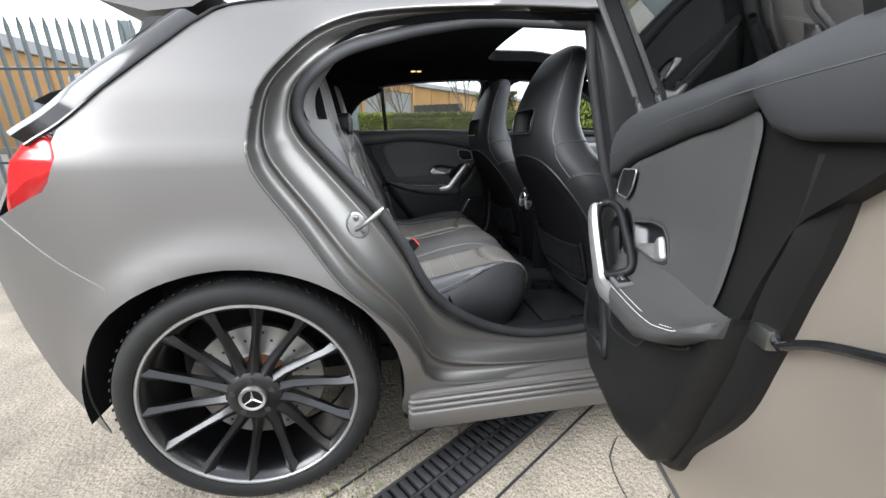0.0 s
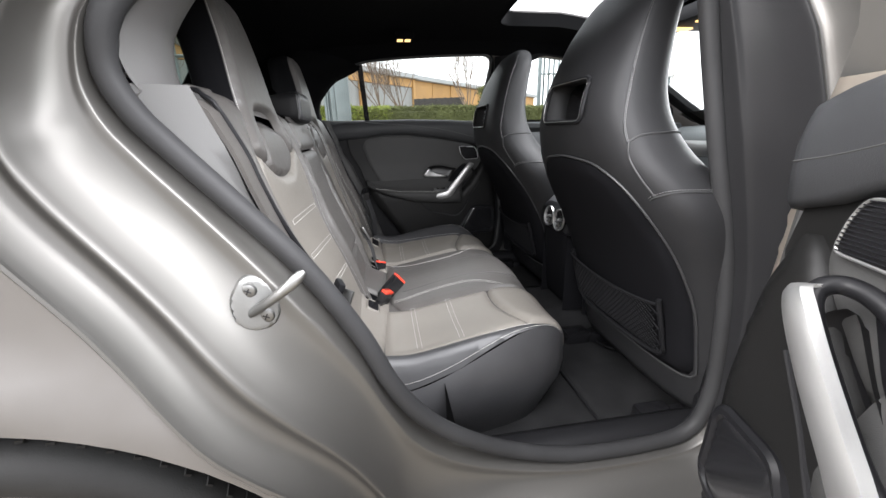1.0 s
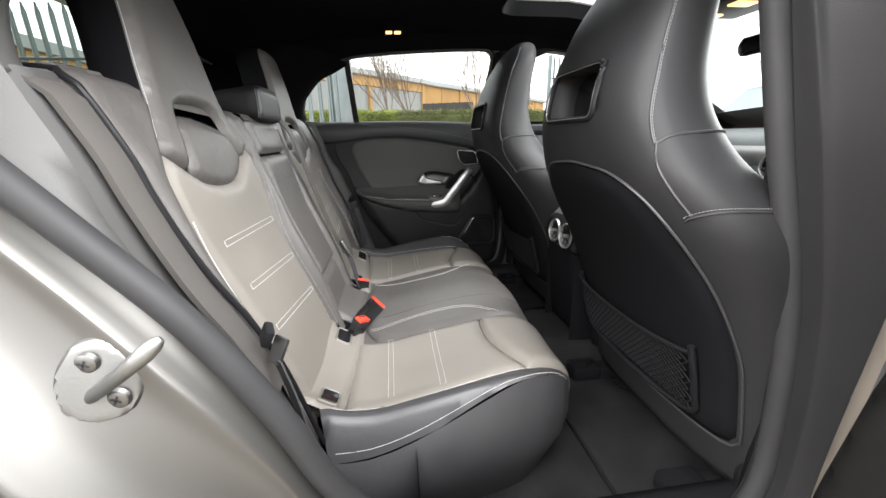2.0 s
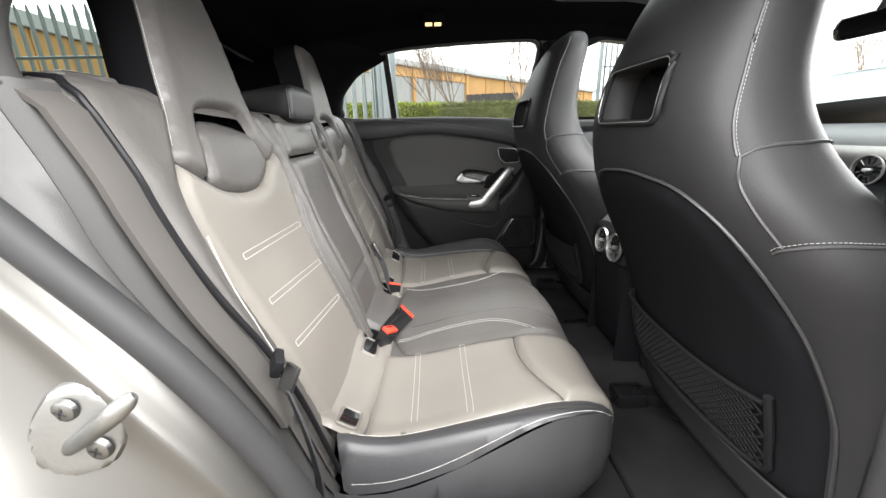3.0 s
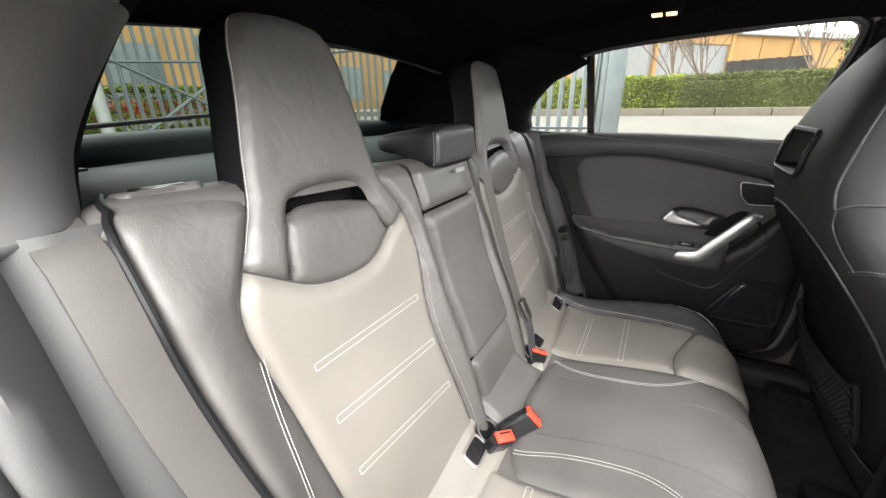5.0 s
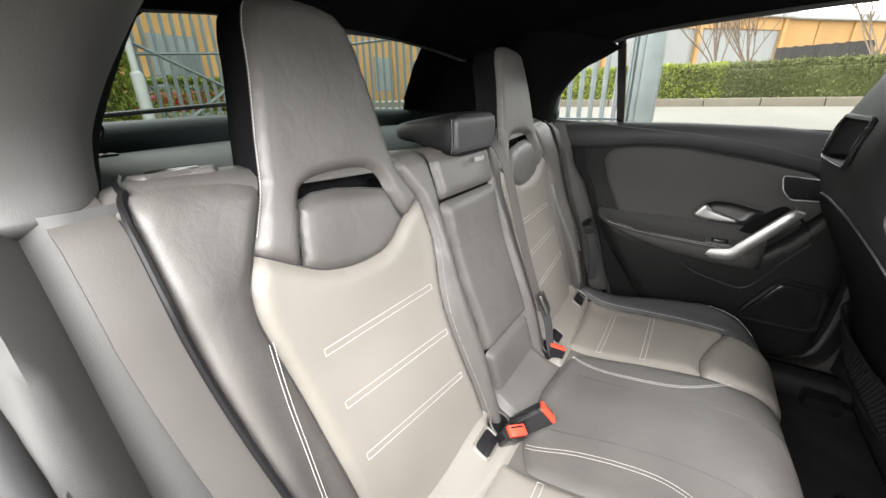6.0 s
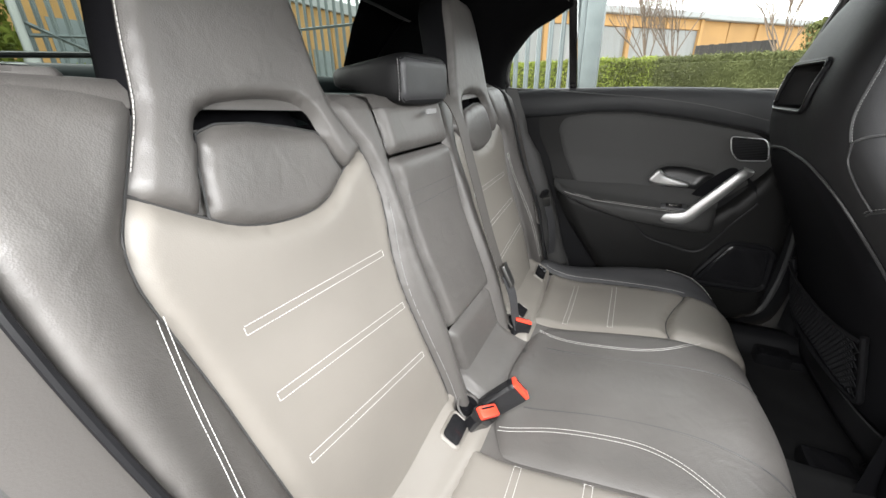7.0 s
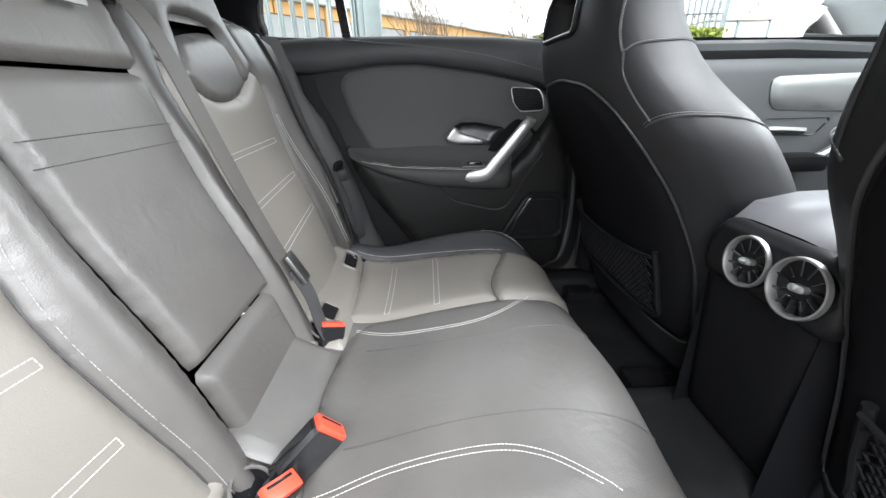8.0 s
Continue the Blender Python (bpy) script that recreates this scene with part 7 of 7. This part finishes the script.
def leaf_part(name, box, n, size, seed, material, parent, fill=0.35):
    v, f = leaves(box, n, size, seed, fill=fill)
    me = bpy.data.meshes.new(name)
    me.from_pydata([tuple(q) for q in v], [], f)
    me.materials.append(material)
    ob = new(name, me)
    ob.parent = parent
    return tagged(ob, kind="stuff")


hedge = thing("hedge", "clipped green hedge with a yellow-green end", "hedge")
part("hedge_core", block(-3.4, 9.5, 10.6, 11.9, 0.85, 1.56, 0.12), M_LEAF, hedge)
leaf_part("foliage", (-0.2, 9.6, 10.45, 12.0, 0.90, 1.64), 62000, 0.028, 3, M_LEAF, hedge, 0.1)
leaf_part("pale_foliage", (-4.2, 0.8, 10.4, 12.0, 0.90, 1.67), 34000, 0.03, 4, M_LEAF2, hedge, 0.1)
hedge = thing("hedge", "low yellow-green hedge behind the fence", "hedge")
leaf_part("foliage", (-13.5, -12.5, 2.0, 10.0, 0.0, 1.7), 14000, 0.07, 5, M_LEAF2, hedge, 0.2)
bush = thing("bush", "tall yellow-green evergreen bush behind the fence", "bush")
leaf_part("foliage", (-9.2, -7.4, -0.4, 2.3, 0.0, 4.5), 24000, 0.075, 6, M_LEAF2, bush, 0.5)
part("bush_core", block(-9.0, -7.7, -0.1, 2.0, 0.0, 4.2, 0.4, 3), M_LEAF, bush)
bush = thing("bush", "yellow-green bush at the roadside", "bush")
leaf_part("foliage", (6.9, 8.1, 10.2, 11.4, 0.9, 2.15), 4500, 0.08, 7, M_LEAF2, bush, 0.4)

bush = thing("bush", "dark green shrub beside a bare tree", "bush")
leaf_part("foliage", (4.9, 6.4, 15.0, 16.2, 0.9, 2.7), 7000, 0.07, 8, M_LEAF, bush, 0.4)


def tree(x, y, h, seed, spread=0.55):
    """A bare winter tree: a tapered trunk that forks into ever thinner twigs."""
    rng = random.Random(seed)
    t = thing("tree", "bare winter tree with fine upswept twigs", "tree", "bare trees")
    z = ground_z(x, y)
    trunk, crown = bmesh.new(), bmesh.new()

    def grow(p, d, ln, r, level):
        pts, q = [p], p
        dd = d.copy()
        for _ in range(4):
            dd = (dd + Vector((rng.gauss(0, 0.10), rng.gauss(0, 0.10), rng.gauss(0.06, 0.05)))).normalized()
            q = q + dd * ln / 4
            pts.append(q)
        tube(pts, [r * (1 - 0.4 * k / 4) for k in range(5)], 5 if level < 2 else 3, bm=trunk if level == 0 else crown)
        if level < 4:
            for k in range(rng.choice((4, 4, 5)) if level else 8):
                f = rng.uniform(0.3, 1.0) if level else rng.uniform(0.6, 1.0)
                i = min(3, int(f * 4))
                o = pts[i].lerp(pts[i + 1], f * 4 - i if i < 4 else 1)
                a = rng.uniform(0, 6.28)
                s = rng.uniform(0.35, spread + 0.15)
                nd = (dd + Vector((math.cos(a) * s, math.sin(a) * s, 0.25))).normalized()
                grow(o, nd, ln * (rng.uniform(0.55, 0.75) if level else rng.uniform(1.3, 1.7)), r * (0.42 if level == 0 else 0.5), level + 1)
    grow(Vector((x, y, z)), Vector((0, 0, 1)), h * 0.24, h * 0.010, 0)
    part("trunk", trunk, M_BARK, t)
    part("crown", crown, M_BARK, t, "thin bare twigs", smooth=0)


tree(0.7, 13.5, 4.6, 11)
tree(1.55, 14.1, 4.3, 12)
tree(3.95, 13.6, 4.6, 13)
tree(-7.5, 15.0, 5.0, 14)
tree(14.0, 20.0, 6.0, 15)
tree(20.0, 24.0, 7.0, 16)
tree(26.0, 22.0, 7.0, 17)


def shed(x0, x1, y, depth, z0, h_low, h_top, low_mat, label, bays, face=1, axis="x", glazed=True, sill=1.0, head=2.1, fascia=0.35):
    """A long industrial building: a low wall, a clad upper band in panels, a roof edge."""
    s = thing("warehouse", label, "building", "industrial buildings")

    def Q(u, v, z):
        return (u, v, z) if axis == "x" else (v, u, z)
    n = int((x1 - x0) / 0.25)
    pts = []
    for i in range(n + 1):
        u = x0 + (x1 - x0) * i / n
        pts.append((u, y - 0.03 * face * (i % 2)))
    part("wall", loft([[Q(u, v, z) for u, v in pts] for z in (z0, h_low)], ring_closed=False, caps=False), low_mat, s, smooth=0)
    w = (x1 - x0) / bays
    for i in range(bays):
        a = x0 + w * i
        lo, hi = Q(a + 0.03, y - 0.10 * face, h_low + 0.02), Q(a + w - 0.03, y + 0.1 * face, h_top)
        part("cladding_panel", block(min(lo[0], hi[0]), max(lo[0], hi[0]), min(lo[1], hi[1]), max(lo[1], hi[1]), lo[2], hi[2], 0.02, 1), M_BRICK, s)
    for i in range(0, bays + 1, 2):
        lo, hi = Q(x0 + w * i - 0.12, y - 0.2 * face, z0), Q(x0 + w * i + 0.12, y, h_top)
        part("pier", block(min(lo[0], hi[0]), max(lo[0], hi[0]), min(lo[1], hi[1]), max(lo[1], hi[1]), lo[2], hi[2], 0.02, 1), M_BRICK, s)
    lo, hi = Q(x0 - 0.3, y - 0.4 * face, h_top), Q(x1 + 0.3, y + depth * face, h_top + fascia)
    part("roof", block(min(lo[0], hi[0]), max(lo[0], hi[0]), min(lo[1], hi[1]), max(lo[1], hi[1]), lo[2], hi[2], 0.05, 1), M_ROOFSHEET, s)
    for i in range(1, bays if glazed else 0, 2):
        part("window", block(*sorted((Q(x0 + w * i + 0.2, 0, 0)[0], Q(x0 + w * i + w - 0.2, 0, 0)[0])) if axis == "x" else (y - 0.13, y + 0.13), *((y - 0.08, y + 0.05) if axis == "x" else (x0 + w * i + 0.2, x0 + w * i + w - 0.2)), z0 + sill, z0 + head, 0.01, 1), M_SKYGLASS, s)
    return s


# the building across the road stands askew to it
lane = Matrix.Translation((-1.74, 24.0, 0.0)) @ Matrix.Rotation(radians(46.0), 4, "Z")
shed(-9.0, 7.05, 0.0, 14, 0.9, 4.15, 4.72, M_WHITEWALL, "long industrial building with pale ribbed sheeting below an orange band", 6, glazed=False).matrix_world = lane
shed(7.1, 31.0, 0.25, 14, 0.9, 2.2, 4.72, M_BRICK, "orange clad industrial building with a grey roof edge", 9).matrix_world = lane
shed(-16, 48, -24.0, 12, 0.0, 0.9, 7.4, M_BRICK, "orange clad industrial building behind the fence", 23, face=-1, axis="y", sill=1.7, head=4.4, fascia=0.9)
blackfence = thing("timber_fence", "black timber fence before the building", "fence")
for i in range(17):
    part("fence_board", block(2.3 + 0.15 * i, 2.446 + 0.15 * i, 18.9, 18.94, 1.0, 2.56 + 0.004 * i + 0.012 * math.sin(i * 2.7), 0.004, 1), M_DARKWOOD, blackfence, smooth=0)


def parked_car(x, y, rot, paint, label):
    c = thing("parked_car", label, "car", "parked cars")
    z = ground_z(x, y)
    prof = [(-2.0, 0.30), (-2.05, 0.6), (-1.95, 0.85), (-1.3, 0.92), (1.0, 0.95), (1.9, 0.82), (2.1, 0.6), (2.05, 0.28)]
    rows = [[(px, yy, pz) for px, pz in prof] for yy in (-0.86, -0.82, 0.82, 0.86)]
    rows[0] = [(px * 0.97, yy, 0.45 + (pz - 0.45) * 0.9) for (px, yy, pz) in rows[0]]
    rows[3] = [(px * 0.97, yy, 0.45 + (pz - 0.45) * 0.9) for (px, yy, pz) in rows[3]]
    part("body", loft(rows), paint, c, smooth=40)
    cab = [(-1.75, 0.90), (-1.25, 1.38), (0.1, 1.45), (0.5, 1.36), (1.15, 0.93)]
    part("cabin", loft([[(px * (0.94 if abs(yy) > 0.7 else 1), yy * (1 - 0.18 * (pz - 0.9) / 0.5), pz) for px, pz in cab] for yy in (-0.8, -0.74, 0.74, 0.8)]), M_SKYGLASS, c, smooth=30)
    part("roof", loft([[(px, yy, pz + 0.01) for px, pz in ((-1.2, 1.38), (0.1, 1.455), (0.42, 1.38))] for yy in (-0.64, 0, 0.64)], ring_closed=False, caps=False), paint, c)
    for sx in (-1.3, 1.35):
        for sy in (-0.8, 0.8):
            w = part("wheel", revolve([(0.2, -0.09), (0.3, -0.09), (0.32, -0.05), (0.32, 0.05), (0.3, 0.09), (0.2, 0.09)], 24, (sx, sy, 0.32)), M_TYRE, c)
            part("wheel_rim", revolve([(0.001, -0.06), (0.2, -0.07), (0.21, 0.07), (0.001, 0.06)], 16, (sx, sy, 0.32)), M_ALU, w)
    c.matrix_world = Matrix.Translation((x, y, z)) @ Matrix.Rotation(radians(rot), 4, "Z")


M_CAR_RED = mat("red_car_paint", (0.30, 0.02, 0.03), 0.2, 0.1, 0.02, 300, 0.05, 1, coat=0.6)
M_CAR_BLUE = mat("pale_blue_car_paint", (0.42, 0.48, 0.52), 0.25, 0.4, 0.02, 300, 0.05, 1, coat=0.6)
M_CAR_DARK = mat("dark_blue_car_paint", (0.05, 0.07, 0.10), 0.25, 0.3, 0.02, 300, 0.05, 1, coat=0.6)
parked_car(-14.5, 6.5, 70, M_CAR_RED, "red hatchback parked behind the fence")
parked_car(-15.5, 11.5, 75, M_CAR_DARK, "dark blue car parked behind the fence")
parked_car(8.5, 5.2, 5, M_CAR_BLUE, "pale blue car parked ahead")
parked_car(-6.0, 15.0, 5, M_CAR_DARK, "dark car parked behind the palisade fence")
cabin = thing("site_cabin", "white panelled shelter with a grey frame across the road", "shelter")
for x in (10.85, 12.05):
    part("shelter_wall", block(x, x + 1.14, 15.0, 15.05, 0.95, 2.95, 0.01), M_SHELTER, cabin, "white wall panel")
part("shelter_wall", block(10.8, 10.85, 15.06, 17.0, 0.95, 2.95, 0.01), M_SHELTER, cabin, "white wall panel")
for x, y in ((10.8, 15.0), (12.0, 14.98), (13.2, 15.0), (10.8, 17.0), (13.2, 17.0)):
    part("shelter_post", block(x - 0.04, x + 0.04, y - 0.04, y + 0.04, 0.9, 3.0, 0.006), M_GALV, cabin)
part("shelter_roof", block(10.7, 13.3, 14.9, 17.1, 3.0, 3.08, 0.015), M_POLE, cabin, "flat pale roof")
